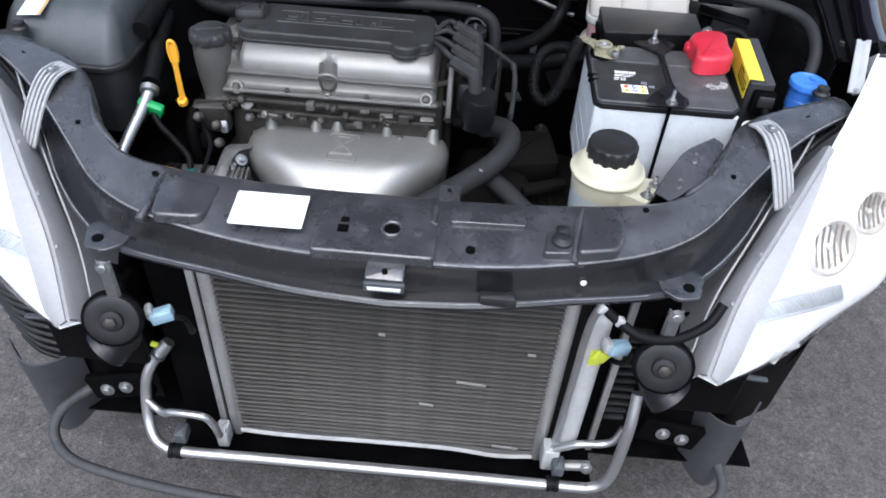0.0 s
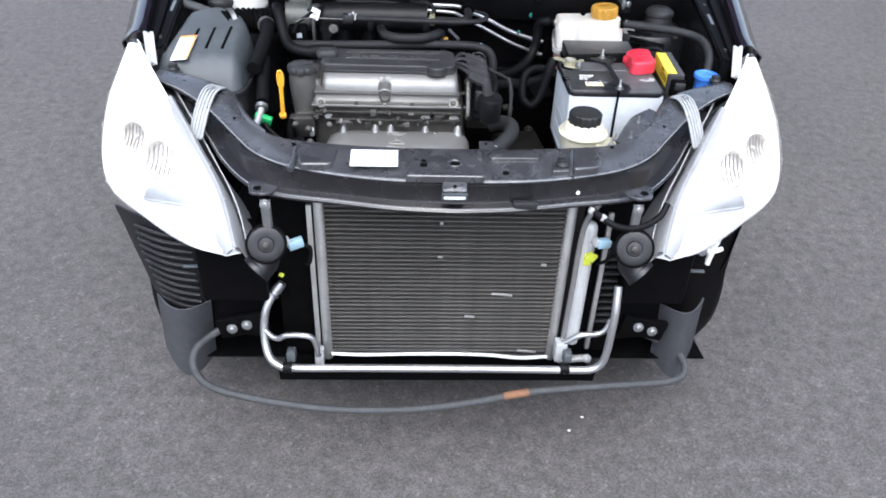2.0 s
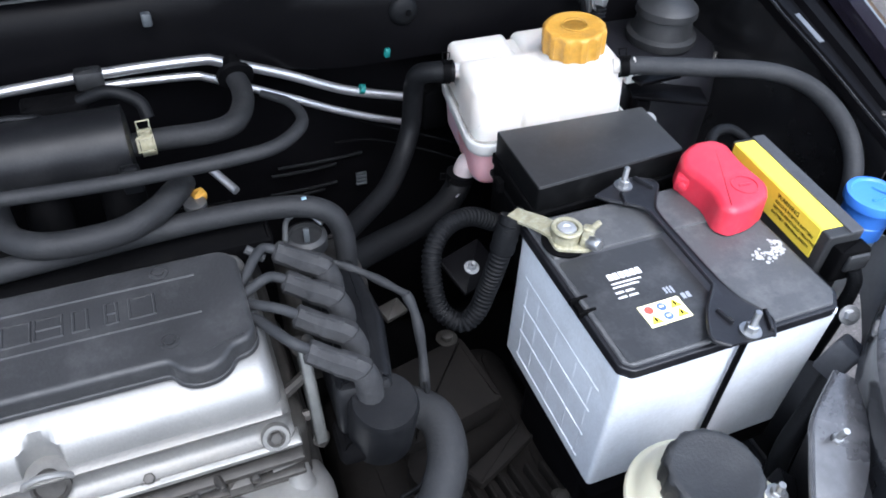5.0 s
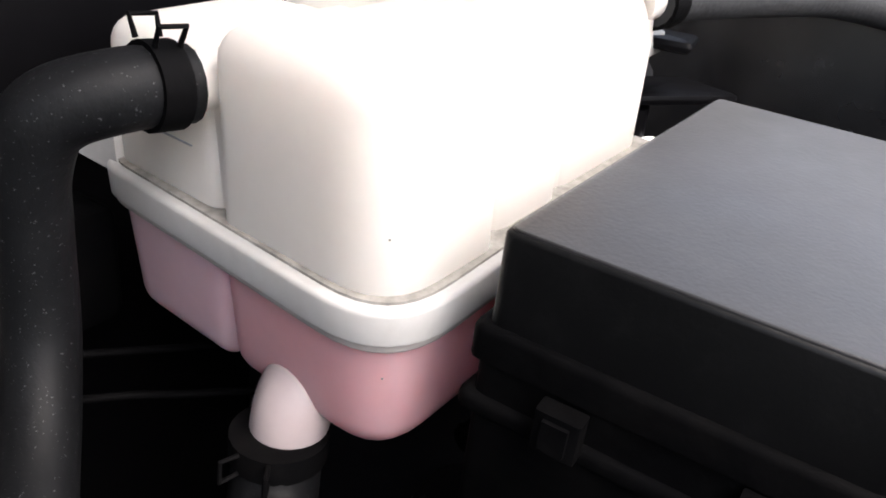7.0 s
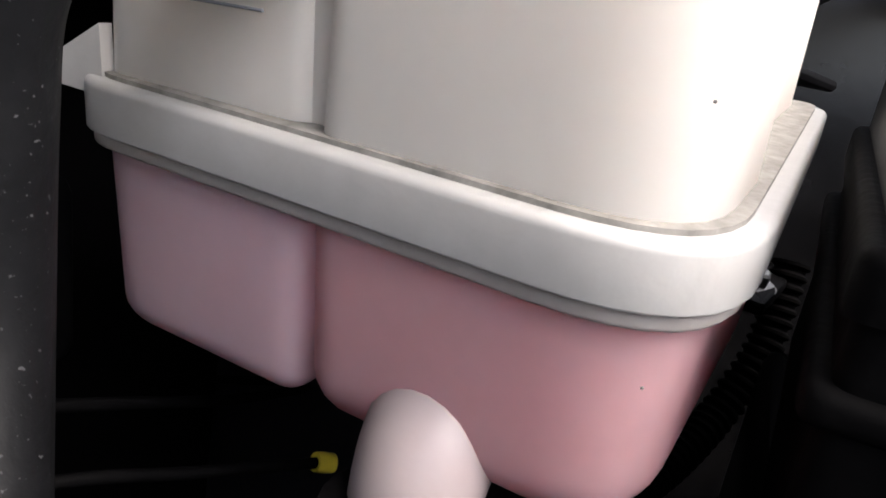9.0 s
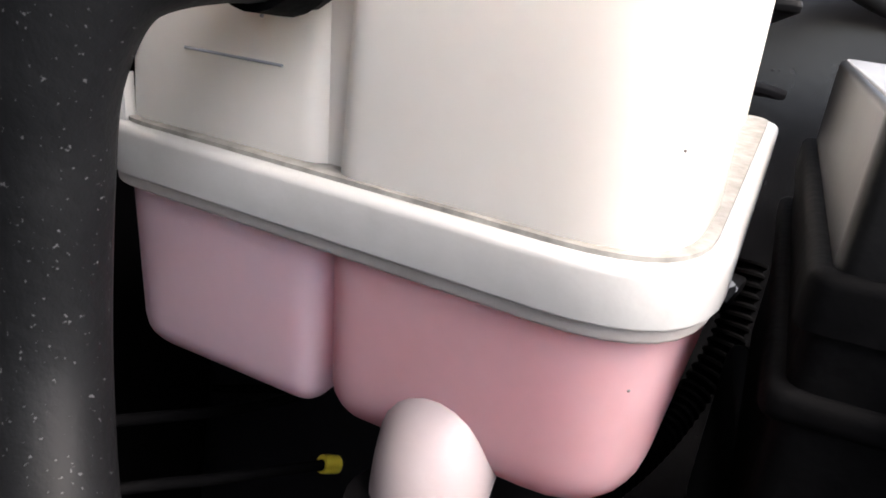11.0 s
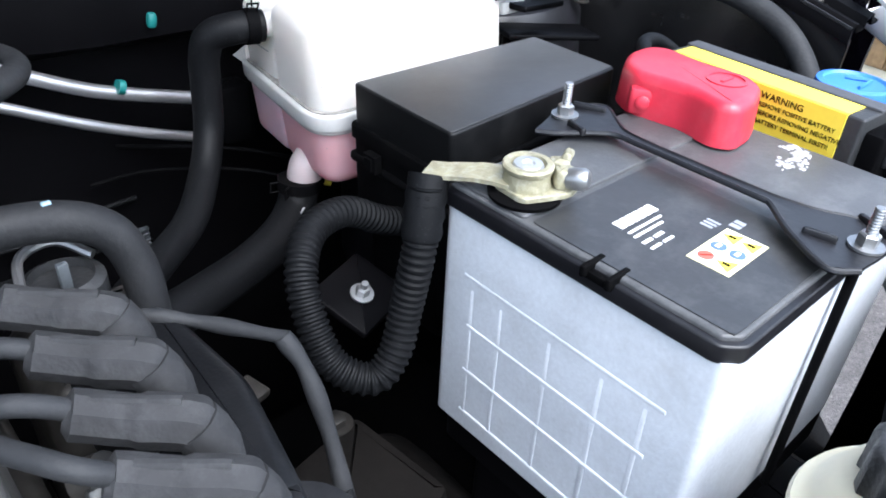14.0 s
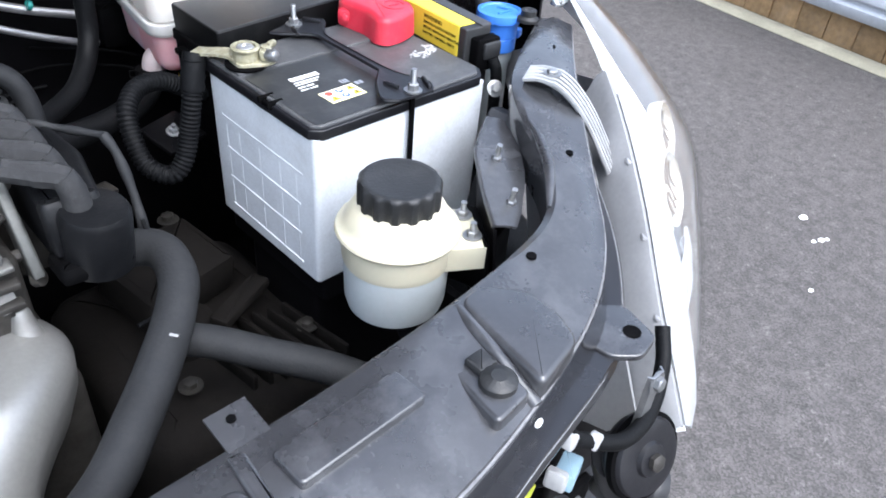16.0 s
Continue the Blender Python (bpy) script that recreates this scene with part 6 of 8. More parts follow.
part("rail_plug", block((-0.262, 0.610, 0.944), (0.026, 0.022, 0.024), 0.006, (0, 0, 5)), PLASTIC, thr)
part("plug_lock", block((-0.244, 0.603, 0.950), (0.005, 0.012, 0.016), 0.0015, (0, 10, 5)), WHITE_PL, thr)
part("plug_tab", block((-0.258, 0.602, 0.957), (0.006, 0.006, 0.004), 0.001), GREY_PRINT, thr)
part("rear_rail", tube([(-0.30, 0.625, 0.862), (-0.1, 0.63, 0.862), (0.03, 0.63, 0.862)], 0.010, 10, 2), MATT_BLACK, eng)
part("injector_plug", block((0.000, 0.632, 0.886), (0.014, 0.012, 0.011), 0.003, (0, 0, 20)), AMBER, eng, "dusty amber injector plug")
part("injector", lathe([(0.008, 0), (0.008, 0.03), (0.011, 0.032), (0.011, 0.038)], 12, (-0.005, 0.620, 0.850)), STEEL, eng)
part("sensor_rod", tube([(0.012, 0.662, 0.902), (0.036, 0.622, 0.890)], 0.0042, 10, 1), PIPE, eng)


# ---- hoses of the engine ----


def hose_thing(name, pts, r, material, label, clamps=(), n=7):
    """A hose as a thing of its own, with spring clamps at shares of its length."""
    h = thing(name, pts[0], label, "hose")
    part("hose", tube(pts, r, 16, n), material, h)
    line = spline(pts, n)
    for f in clamps:
        i = int(f * (len(line) - 1))
        d = (line[min(i + 1, len(line) - 1)] - line[max(i - 1, 0)])
        part("clamp", clamp_ring(line[i], d, r), MATT_BLACK, h, "spring hose clamp")
    return h


rh = hose_thing("radiator_hose", [(0.120, 0.442, 0.720), (0.148, 0.430, 0.732), (0.170, 0.402, 0.736), (0.166, 0.362, 0.730), (0.140, 0.322, 0.722), (0.098, 0.275, 0.716), (0.055, 0.232, 0.712), (0.015, 0.196, 0.708), (-0.03, 0.172, 0.706), (-0.10, 0.156, 0.704), (-0.25, 0.152, 0.702), (-0.40, 0.15, 0.692)], 0.0197, RUBBER_DUSTY, "thick black rubber radiator hose curving round the engine")
hose_thing("radiator_hose", [(0.125, 0.345, 0.684), (0.165, 0.305, 0.684), (0.200, 0.262, 0.678), (0.238, 0.222, 0.668), (0.275, 0.18, 0.652)], 0.0168, RUBBER_DUSTY, "thick black rubber lower radiator hose")
hose_thing("breather_hose", [(-0.46, 0.66, 0.955), (-0.446, 0.607, 0.952), (-0.425, 0.553, 0.903), (-0.400, 0.520, 0.890), (-0.365, 0.508, 0.886), (-0.335, 0.508, 0.884)], 0.0135, RUBBER, "black rubber breather hose to the cam cover")
hose_thing("breather_elbow", [(-0.355, 0.508, 0.886), (-0.325, 0.512, 0.888), (-0.295, 0.515, 0.886)], 0.0165, RUBBER, "short black rubber elbow on the cam cover")
hh = hose_thing("vacuum_hose", [(-0.435, 0.592, 0.872), (-0.408, 0.588, 0.876), (-0.30, 0.580, 0.881), (-0.170, 0.586, 0.882), (-0.03, 0.597, 0.882), (0.050, 0.596, 0.882), (0.094, 0.590, 0.880), (0.120, 0.584, 0.868), (0.130, 0.578, 0.845), (0.131, 0.572, 0.815), (0.130, 0.570, 0.78)], 0.0112, HOSE, "long black heater hose crossing behind the cam cover")
hose_thing("vacuum_hose", [(-0.262, 0.610, 0.944), (-0.160, 0.603, 0.945), (-0.068, 0.597, 0.945), (0.005, 0.599, 0.944), (0.040, 0.601, 0.944), (0.076, 0.607, 0.944), (0.102, 0.626, 0.944), (0.113, 0.648, 0.944), (0.108, 0.680, 0.943), (0.085, 0.711, 0.940)], lambda t: 0.0068 - 0.0030 * max(0.0, t - 0.7) / 0.3, HOSE, "thin black vacuum hose")
hose_thing("vacuum_hose", [(-0.178, 0.650, 0.905), (-0.173, 0.626, 0.906), (-0.163, 0.598, 0.905), (-0.132, 0.579, 0.904), (-0.078, 0.578, 0.904), (-0.044, 0.593, 0.905), (-0.020, 0.618, 0.906), (-0.012, 0.645, 0.895)], 0.0125, HOSE, "short curved black rubber hose", )
servo = hose_thing("servo_hose", [(-0.055, 0.694, 0.915), (-0.025, 0.697, 0.915), (0.026, 0.696, 0.914), (0.052, 0.706, 0.914), (0.066, 0.732, 0.915), (0.071, 0.762, 0.916), (0.069, 0.790, 0.917)], 0.0118, HOSE, "black rubber brake servo hose with a spring clamp")
part("spring_clamp", clamp_ring((-0.036, 0.696, 0.915), (1, 0.05, 0), 0.0122, 0.014), BRASS, servo, "dull zinc spring clamp")
part("clamp_frame", tube([(-0.044, 0.680, 0.931), (-0.044, 0.676, 0.918), (-0.030, 0.676, 0.918), (-0.030, 0.680, 0.931), (-0.044, 0.680, 0.931)], 0.0016, 6, 1), BRASS, servo)
part("valve", lathe([(0.010, 0), (0.020, 0.001), (0.021, 0.006), (0.012, 0.008), (0.009, 0.030)], 20, (0.069, 0.786, 0.918), (0, 0.9, 0.3)), MATT_BLACK, servo)
hose_thing("heater_hose", [(0.321, 0.7525, 0.9020), (0.299, 0.7580, 0.9020), (0.283, 0.769, 0.895), (0.279, 0.777, 0.877), (0.279, 0.780, 0.855), (0.275, 0.777, 0.815), (0.256, 0.756, 0.786), (0.222, 0.716, 0.772), (0.18, 0.680, 0.770), (0.14, 0.64, 0.778), (0.10, 0.60, 0.78)], 0.0128, RUBBER, "black rubber coolant hose from the expansion tank", (0.045,))
cool = hose_thing("coolant_hose", [(0.3200, 0.7095, 0.779), (0.3180, 0.7085, 0.768), (0.308, 0.702, 0.755), (0.284, 0.686, 0.748), (0.245, 0.667, 0.746), (0.20, 0.648, 0.750), (0.152, 0.620, 0.762), (0.11, 0.59, 0.77)], 0.0170, RUBBER, "thick black coolant hose below the expansion tank", (0.05,))
part("chalk_mark", block((0.3060, 0.6850, 0.7640), (0.0040, 0.0016, 0.0075), 0.0006, (25, 0, 30)), GREY_DUST, cool)
hose_thing("overflow_hose", [(0.487, 0.6560, 0.9325), (0.506, 0.650, 0.934), (0.545, 0.636, 0.934), (0.586, 0.620, 0.934), (0.640, 0.602, 0.932), (0.676, 0.580, 0.928), (0.692, 0.545, 0.922), (0.693, 0.50, 0.908), (0.685, 0.465, 0.885), (0.668, 0.44, 0.855), (0.66, 0.43, 0.80)], 0.0105, RUBBER_DUSTY, "thin black overflow hose along the inner wing", (0.035,))
part("paint_mark", block((0.121, 0.284, 0.7360), (0.0030, 0.0085, 0.0024), 0.0008, (0, 25, 40)), WHITE_PL, rh, "small white paint mark")
part("paint_mark", block((0.0955, 0.5885, 0.8912), (0.0050, 0.0040, 0.0012), 0.0006), PALE_BLUE, hh, "small pale blue paint mark")
# the two bright pipes on the bulkhead
for nm, pts in (("upper", [(0.312, 0.855, 0.808), (0.29, 0.855, 0.813), (0.21, 0.855, 0.838), (0.135, 0.855, 0.874), (0.060, 0.853, 0.905), (0.035, 0.853, 0.911), (-0.06, 0.853, 0.912), (-0.2, 0.853, 0.905), (-0.33, 0.852, 0.892)]), ("lower", [(0.312, 0.850, 0.770), (0.286, 0.850, 0.776), (0.21, 0.850, 0.806), (0.120, 0.850, 0.851), (0.045, 0.850, 0.887), (0.022, 0.851, 0.893), (-0.05, 0.852, 0.896), (-0.08, 0.852, 0.896)])):
    p = thing("bulkhead_pipe", pts[0], "bright aluminium air-conditioning pipe along the bulkhead", "pipe", "bulkhead pipes")
    part("pipe", tube(pts, 0.0062 if nm == "upper" else 0.0050, 12, 6), PIPE, p)
    if nm == "upper":
        part("pipe_clip", block((-0.085, 0.846, 0.912), (0.030, 0.020, 0.022), 0.004), PLASTIC, p)
        part("paint_dab", lathe([(0.0065, -0.003), (0.0066, 0), (0.0065, 0.003)], 12, V(0.233, 0.850, 0.8375), (0.95, 0, -0.3)), TEAL, p, "dab of teal marking paint")

fit2 = thing("pipe_fitting", (0.33, 0.85, 0.78), "black joint block of the air-conditioning pipes on the bulkhead", "pipe fitting")
part("block", block((0.335, 0.852, 0.790), (0.035, 0.030, 0.060), 0.006), MATT_BLACK, fit2)

# thin brake pipes low on the bulkhead, behind the expansion tank
for pts in ([(0.20, 0.885, 0.735), (0.25, 0.862, 0.745), (0.31, 0.805, 0.752), (0.345, 0.785, 0.743), (0.386, 0.765, 0.731)], [(0.23, 0.884, 0.768), (0.306, 0.815, 0.772), (0.384, 0.803, 0.742), (0.43, 0.80, 0.728), (0.45, 0.86, 0.70)]):
    bp = thing("brake_pipe", pts[0], "thin black brake pipe low on the bulkhead", "pipe", "brake pipes")
    part("pipe", tube(pts, 0.0020, 10, 6), MATT_BLACK, bp)
    if pts[-1][2] > 0.73:
        part("end_cap", lathe([(0.0034, -0.003), (0.0036, 0), (0.0034, 0.004), (0.0005, 0.0045)], 12, pts[-1], (0.75, -0.5, -0.3)), YELLOW, bp, "small yellow end cap")
conduit = thing("conduit", (0.515, 0.62, 0.76), "black corrugated wiring conduit below the expansion tank", "conduit")
part("sleeve", ribbed([(0.535, 0.632, 0.800), (0.520, 0.634, 0.765), (0.500, 0.645, 0.738), (0.465, 0.660, 0.725), (0.42, 0.68, 0.722)], 0.008), MATT_BLACK, conduit)

# ---- dipstick, suction pipe ----

dip = thing("dipstick", (-0.417, 0.38, 0.77), "orange-yellow plastic oil dipstick handle", "dipstick")
part("handle", sheet([[V(x - w, y, z), V(x, y - 0.0020, z), V(x + w, y, z)] for x, y, z, w in ((-0.4175, 0.375, 0.772, 0.0056), (-0.4172, 0.373, 0.785, 0.0052), (-0.4166, 0.371, 0.825, 0.0048), (-0.416, 0.369, 0.856, 0.0054))], -0.0040), DIP, dip)
part("grip", tube([(-0.4200, 0.3690, 0.848), (-0.4222, 0.3685, 0.866), (-0.4205, 0.3680, 0.882), (-0.4155, 0.3676, 0.887), (-0.4105, 0.3680, 0.882), (-0.4088, 0.3685, 0.866), (-0.4110, 0.3690, 0.848)], 0.0032, 10, 5), DIP, dip, "looped finger grip")
part("grip_web", block((-0.4158, 0.3692, 0.8665), (0.010, 0.0030, 0.028), 0.0012), DIP, dip)
part("foot", lathe([(0.0092, 0), (0.0092, 0.008), (0.007, 0.010), (0.004, 0.010), (0.004, 0.006), (0.0005, 0.006)], 16, (-0.4178, 0.3735, 0.764), (0, -0.3, 0.95)), DIP, dip)
suc = thing("suction_pipe", (-0.465, 0.36, 0.70), "silver suction pipe with a black foam sleeve and green clip", "pipe")
part("sleeve", tube([(-0.478, 0.52, 0.86), (-0.472, 0.44, 0.83), (-0.466, 0.37, 0.803)], 0.0155, 16, 4), RUBBER, suc)
part("collar", lathe([(0.013, 0), (0.016, 0.002), (0.016, 0.012), (0.012, 0.014)], 18, (-0.466, 0.352, 0.792), (-0.05, 0.8, 0.4)), STEEL, suc)
part("pipe", tube([(-0.466, 0.36, 0.796), (-0.472, 0.325, 0.775), (-0.485, 0.27, 0.745), (-0.500, 0.21, 0.705)], 0.0095, 14, 5), PIPE, suc)
part("lead", tube([(-0.465, 0.352, 0.785), (-0.450, 0.325, 0.755), (-0.415, 0.300, 0.735), (-0.385, 0.275, 0.72), (-0.378, 0.255, 0.70)], 0.0055, 10), RUBBER, suc)
part("clip", block((-0.462, 0.338, 0.772), (0.044, 0.016, 0.026), 0.004, (20, 20, 0)), GREEN, suc, "green plastic clip")
part("plug", lathe([(0.008, 0), (0.008, 0.014), (0.006, 0.016)], 12, (-0.378, 0.255, 0.692)), TEAL, suc)

# ---- battery ----

bat = thing("battery", (0.41, 0.40, 0.69), "car battery with a dusty black lid and pale blue-grey case", "battery")
BX0, BX1, BY0, BY1 = 0.291, 0.530, 0.302, 0.500
ZL = 0.8790
LIDP = round_poly([V(BX0, BY0 + 0.009), V(BX0 + 0.010, BY0), V(BX1 - 0.014, BY0), V(BX1, BY0 + 0.016), V(BX1, BY1), V(BX0, BY1)], 0.004, 3)
case = part("case", slab(round_poly(rect(BX0 + 0.003, BY0 + 0.003, BX1 - 0.004, BY1 - 0.003), 0.006), 0.690, 0.866, rb=0.003, taper=-0.001), CASE, bat, "pale blue-grey plastic case")
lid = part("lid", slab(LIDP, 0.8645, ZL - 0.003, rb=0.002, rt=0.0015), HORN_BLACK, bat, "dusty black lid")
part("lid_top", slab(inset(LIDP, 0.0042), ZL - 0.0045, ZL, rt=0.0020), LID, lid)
part("rear_step", slab(round_poly(rect(BX0 + 0.006, 0.4385, BX1 - 0.006, BY1 - 0.006), 0.004), ZL - 0.001, ZL + 0.0022, rt=0.0012), LID, lid)
# raised grid moulded into the side of the case
for y in (0.469, 0.444, 0.405, 0.367, 0.338):
    part("grid_rib", block((BX0 + 0.0029, y, 0.763), (0.0012, 0.0034, 0.118), 0.0005), CASE, case)
for z in (0.820, 0.782, 0.744, 0.706):
    part("grid_rib", block((BX0 + 0.0029, 0.402, z), (0.0022, 0.150 if z > 0.8 else 0.140, 0.0034), 0.0008, (1.2, 0, 0)), CASE, case)
# label sticker with plain bars for the maker's name and figures
part("sticker", slab(round_poly(rect(0.299, 0.309, 0.412, 0.434), 0.003, 2), ZL - 0.0005, ZL + 0.0007), STICKER, bat, "black battery sticker")
for k, (y, w, h) in enumerate(((0.4010, 0.036, 0.0075), (0.3925, 0.031, 0.0016), (0.3880, 0.027, 0.0016), (0.3815, 0.021, 0.0022), (0.3755, 0.023, 0.0018))):
    n = 6 if k == 0 else 1 if k < 3 else 2
    for j in range(n):
        x0 = 0.333 - 0.001 * k + j * w / n
        part("print_bar", slab(rect(x0, y - h / 2, x0 + (0.78 * w / n if n > 1 else w), y + h / 2), ZL + 0.0005, ZL + 0.0011), WHITE, bat)
HZ = pose(0.3600, 0.3480, 0, 0, 0, 1)
part("hazard_label", slab(rect(-0.0215, -0.0125, 0.0215, 0.0125), ZL + 0.0005, ZL + 0.0011, place=HZ), PALE_YELLOW, bat, "pale yellow hazard label with small pictograms")
part("hazard_field", slab(rect(-0.0205, -0.0115, 0.0205, 0.0115), ZL + 0.0010, ZL + 0.0014, place=HZ), WHITE, bat)
for k in range(6):
    c = HZ @ V(-0.0135 + 0.0135 * (k % 3), -0.0055 + 0.0112 * (k // 3), 0)
    if k in (0, 2, 5):
        part("pictogram", slab([V(c.x - 0.0062, c.y - 0.0048), V(c.x + 0.0062, c.y - 0.0048), V(c.x, c.y + 0.0052)], ZL + 0.0013, ZL + 0.0018), YELLOW, bat)
        part("pictogram", slab(rect(c.x - 0.0010, c.y - 0.0028, c.x + 0.0010, c.y + 0.0016), ZL + 0.0017, ZL + 0.0021), MATT_BLACK, bat)
    elif k in (1, 4):
        part("pictogram", lathe([(0.0044, 0), (0.0044, 0.0005), (0.0005, 0.0005)], 18, (c.x, c.y, ZL + 0.0013)), BLUE_PRINT, bat)
        part("pictogram", slab(rect(c.x - 0.0020, c.y - 0.0010, c.x + 0.0020, c.y + 0.0014), ZL + 0.0017, ZL + 0.0021), WHITE, bat)
    else:
        part("pictogram", lathe([(0.0037, 0), (0.0044, 0), (0.0044, 0.0005), (0.0037, 0.0005)], 18, (c.x, c.y, ZL + 0.0013)), RED_PRINT, bat)
        part("pictogram", slab(rect(c.x - 0.0034, c.y - 0.0006, c.x + 0.0034, c.y + 0.0006), ZL + 0.0013, ZL + 0.0018, place=pose(c.x, c.y, 0, 0, 0, -40) @ Matrix.Translation((-c.x, -c.y, 0))), RED_PRINT, bat)
for k in range(2):
    part("print_bar", slab(rect(0.3855 + 0.0052 * k, 0.3560, 0.3893 + 0.0052 * k, 0.3625), ZL + 0.0005, ZL + 0.0010), GREY_PRINT, bat)
for k in range(3):
    part("print_bar", slab(rect(0.374 + 0.0035 * k, 0.3665 - 0.0005 * k, 0.376 + 0.0035 * k, 0.3740), ZL + 0.0005, ZL + 0.0009), GREY_PRINT, bat)
for y in (0.372, 0.388):
    part("lid_clip", block((BX0 + 0.004, y, ZL - 0.002), (0.018, 0.0035, 0.007), 0.001), MATT_BLACK, lid)
part("lid_clip", block((BX0 + 0.001, 0.380, ZL - 0.005), (0.005, 0.018, 0.005), 0.001), MATT_BLACK, lid)
# scuffed white residue near the positive post
flake = random.Random(3)
for k in range(60):
    u = flake.random()
    x, y, w = 0.497 + 0.020 * math.cos(2.6 * u - 2.4) + flake.gauss(0, 0.0035), 0.392 + 0.016 * math.sin(2.6 * u - 2.4) + flake.gauss(0, 0.0035), flake.uniform(0.0008, 0.0028)
    part("residue", lathe([(w, 0), (w * 0.8, 0.0005), (0.0005, 0.0008)], 7, (min(x, 0.521), y, ZL)), GREY_DUST, bat)
# posts and clamps
NX, NY = 0.3165, 0.4560
neg = part("negative_clamp", lathe([(0.0100, 0.8865), (0.0140, 0.8870), (0.0146, 0.8895), (0.0138, 0.8925), (0.0138, 0.8975), (0.0150, 0.8990), (0.0152, 0.9010), (0.0140, 0.9022), (0.0108, 0.9022), (0.0100, 0.8995), (0.0098, 0.890)], 28, (NX, NY, 0)), BRASS, bat, "corroded brass negative clamp")
part("lead_post", lathe([(0.0102, 0.876), (0.0094, 0.9000), (0.0084, 0.9018), (0.0040, 0.9018), (0.0030, 0.9004), (0.0005, 0.9004)], 22, (NX, NY, 0)), LEAD, neg)
part("rubber_seat", lathe([(0.0165, ZL + 0.002), (0.0220, ZL + 0.0022), (0.0225, ZL + 0.0045), (0.0200, ZL + 0.0055), (0.0150, ZL + 0.0055)], 30, (NX, NY, 0)), MATT_BLACK, neg)
part("clamp_base", slab(round_poly([V(NX - 0.016, NY - 0.012), V(NX + 0.012, NY - 0.024), V(NX + 0.026, NY - 0.020), V(NX + 0.022, NY + 0.006), V(NX + 0.010, NY + 0.016), V(NX - 0.014, NY + 0.014)], 0.006, 4), 0.8850, 0.8885, rt=0.001), BRASS, neg)
for a, b in (((0.014, -0.016), 0.0115), ((0.021, -0.006), 0.0105)):
    part("clamp_ear", block((NX + a[0], NY + a[1], 0.8945), (0.012, b, 0.0125), 0.003, (0, 0, -38)), BRASS, neg)
part("clamp_bolt", lathe([(0.0062, -0.004), (0.0066, 0.000), (0.0066, 0.006), (0.0050, 0.0085), (0.0005, 0.0095)], 16, (NX + 0.016, NY - 0.022, 0.8955), (0.35, -0.9, 0.2)), STEEL, neg)
part("clamp_crust", block((NX + 0.028, NY - 0.006, 0.9000), (0.014, 0.006, 0.007), 0.002, (20, 10, 30)), BRASS, neg)
part("clamp_strap", sheet([[V(NX - 0.004 - 0.027 * t + 0.87 * w * (1 - 0.2 * t), NY + 0.006 + 0.046 * t + 0.45 * w * (1 - 0.2 * t), 0.8885 - 0.003 * t + 0.0015 * math.sin(5 * t)) for w in (-0.0120, -0.004, 0.004, 0.0120)] for t in (0, 0.2, 0.4, 0.6, 0.8, 1.0)], 0.0026), BRASS, neg)
part("strap_hole", lathe([(0.0042, -0.003), (0.0042, 0.0008), (0.0005, 0.0008)], 14, (NX - 0.0195, NY + 0.0345, 0.8868)), MATT_BLACK, neg)
# hold-down bar with its widening feet and nuts
hold = thing("battery_clamp", (0.41, 0.40, 0.89), "black steel hold-down bar with two nuts across the battery", "battery clamp")
HL = [(0.377, 0.503), (0.385, 0.493), (0.405, 0.476), (0.4145, 0.465), (0.4150, 0.448), (0.4145, 0.405), (0.4140, 0.362), (0.4125, 0.354), (0.400, 0.341), (0.387, 0.326), (0.375, 0.303), (0.386, 0.291)]
HR = [(0.416, 0.518), (0.440, 0.510), (0.447, 0.497), (0.430, 0.474), (0.4225, 0.455), (0.4215, 0.405), (0.4220, 0.364), (0.4235, 0.348), (0.4270, 0.332), (0.435, 0.316), (0.4385, 0.303), (0.428, 0.288)]
hz = [0.0075 if i in (0, 1, 10, 11) else 0.0085 for i in range(12)]
part("bar", sheet([[V(l[0], l[1], ZL + h), V((l[0] + r[0]) / 2, (l[1] + r[1]) / 2, ZL + h - 0.001), V(r[0], r[1], ZL + h)] for l, r, h in zip(HL, HR, hz)], -0.0022), HORN_BLACK, hold)
for q in (HL, HR):
    part("bar_edge", tube([(x, y, ZL + h + 0.0008) for (x, y), h in zip(q, hz)], 0.0019, 8, 5), HORN_BLACK, hold)
for x, y, fl in ((0.411, 0.299, -1), (0.412, 0.507, 1)):
    part("foot_rib", block((x + 0.022, y - fl * 0.004, ZL + 0.0105), (0.004, 0.024, 0.006), 0.0015, (0, 0, 24 * fl)), HORN_BLACK, hold)
    part("foot_rib", block((x - 0.012, y - fl * 0.020, ZL + 0.0105), (0.004, 0.018, 0.006), 0.0015, (0, 0, -16 * fl)), HORN_BLACK, hold)
    part("nut", bolt((x, y, ZL + 0.0092), 0.0058, 0.0075, stud=0.017), STEEL, hold)
    part("rod", tube([(x, y, ZL + 0.010), (x, y + fl * 0.001, 0.70)], 0.0030, 10, 1), MATT_BLACK, hold)
tray = thing("battery_tray", (0.41, 0.40, 0.66), "black steel battery tray", "battery tray")
part("tray", slab(round_poly(rect(0.302, 0.306, 0.530, 0.495), 0.008), 0.660, 0.6895, rt=0.003), BAY_PAINT, tray)
part("tray_leg", block((0.41, 0.40, 0.53), (0.20, 0.14, 0.258), 0.01), BAY_PAINT, tray)
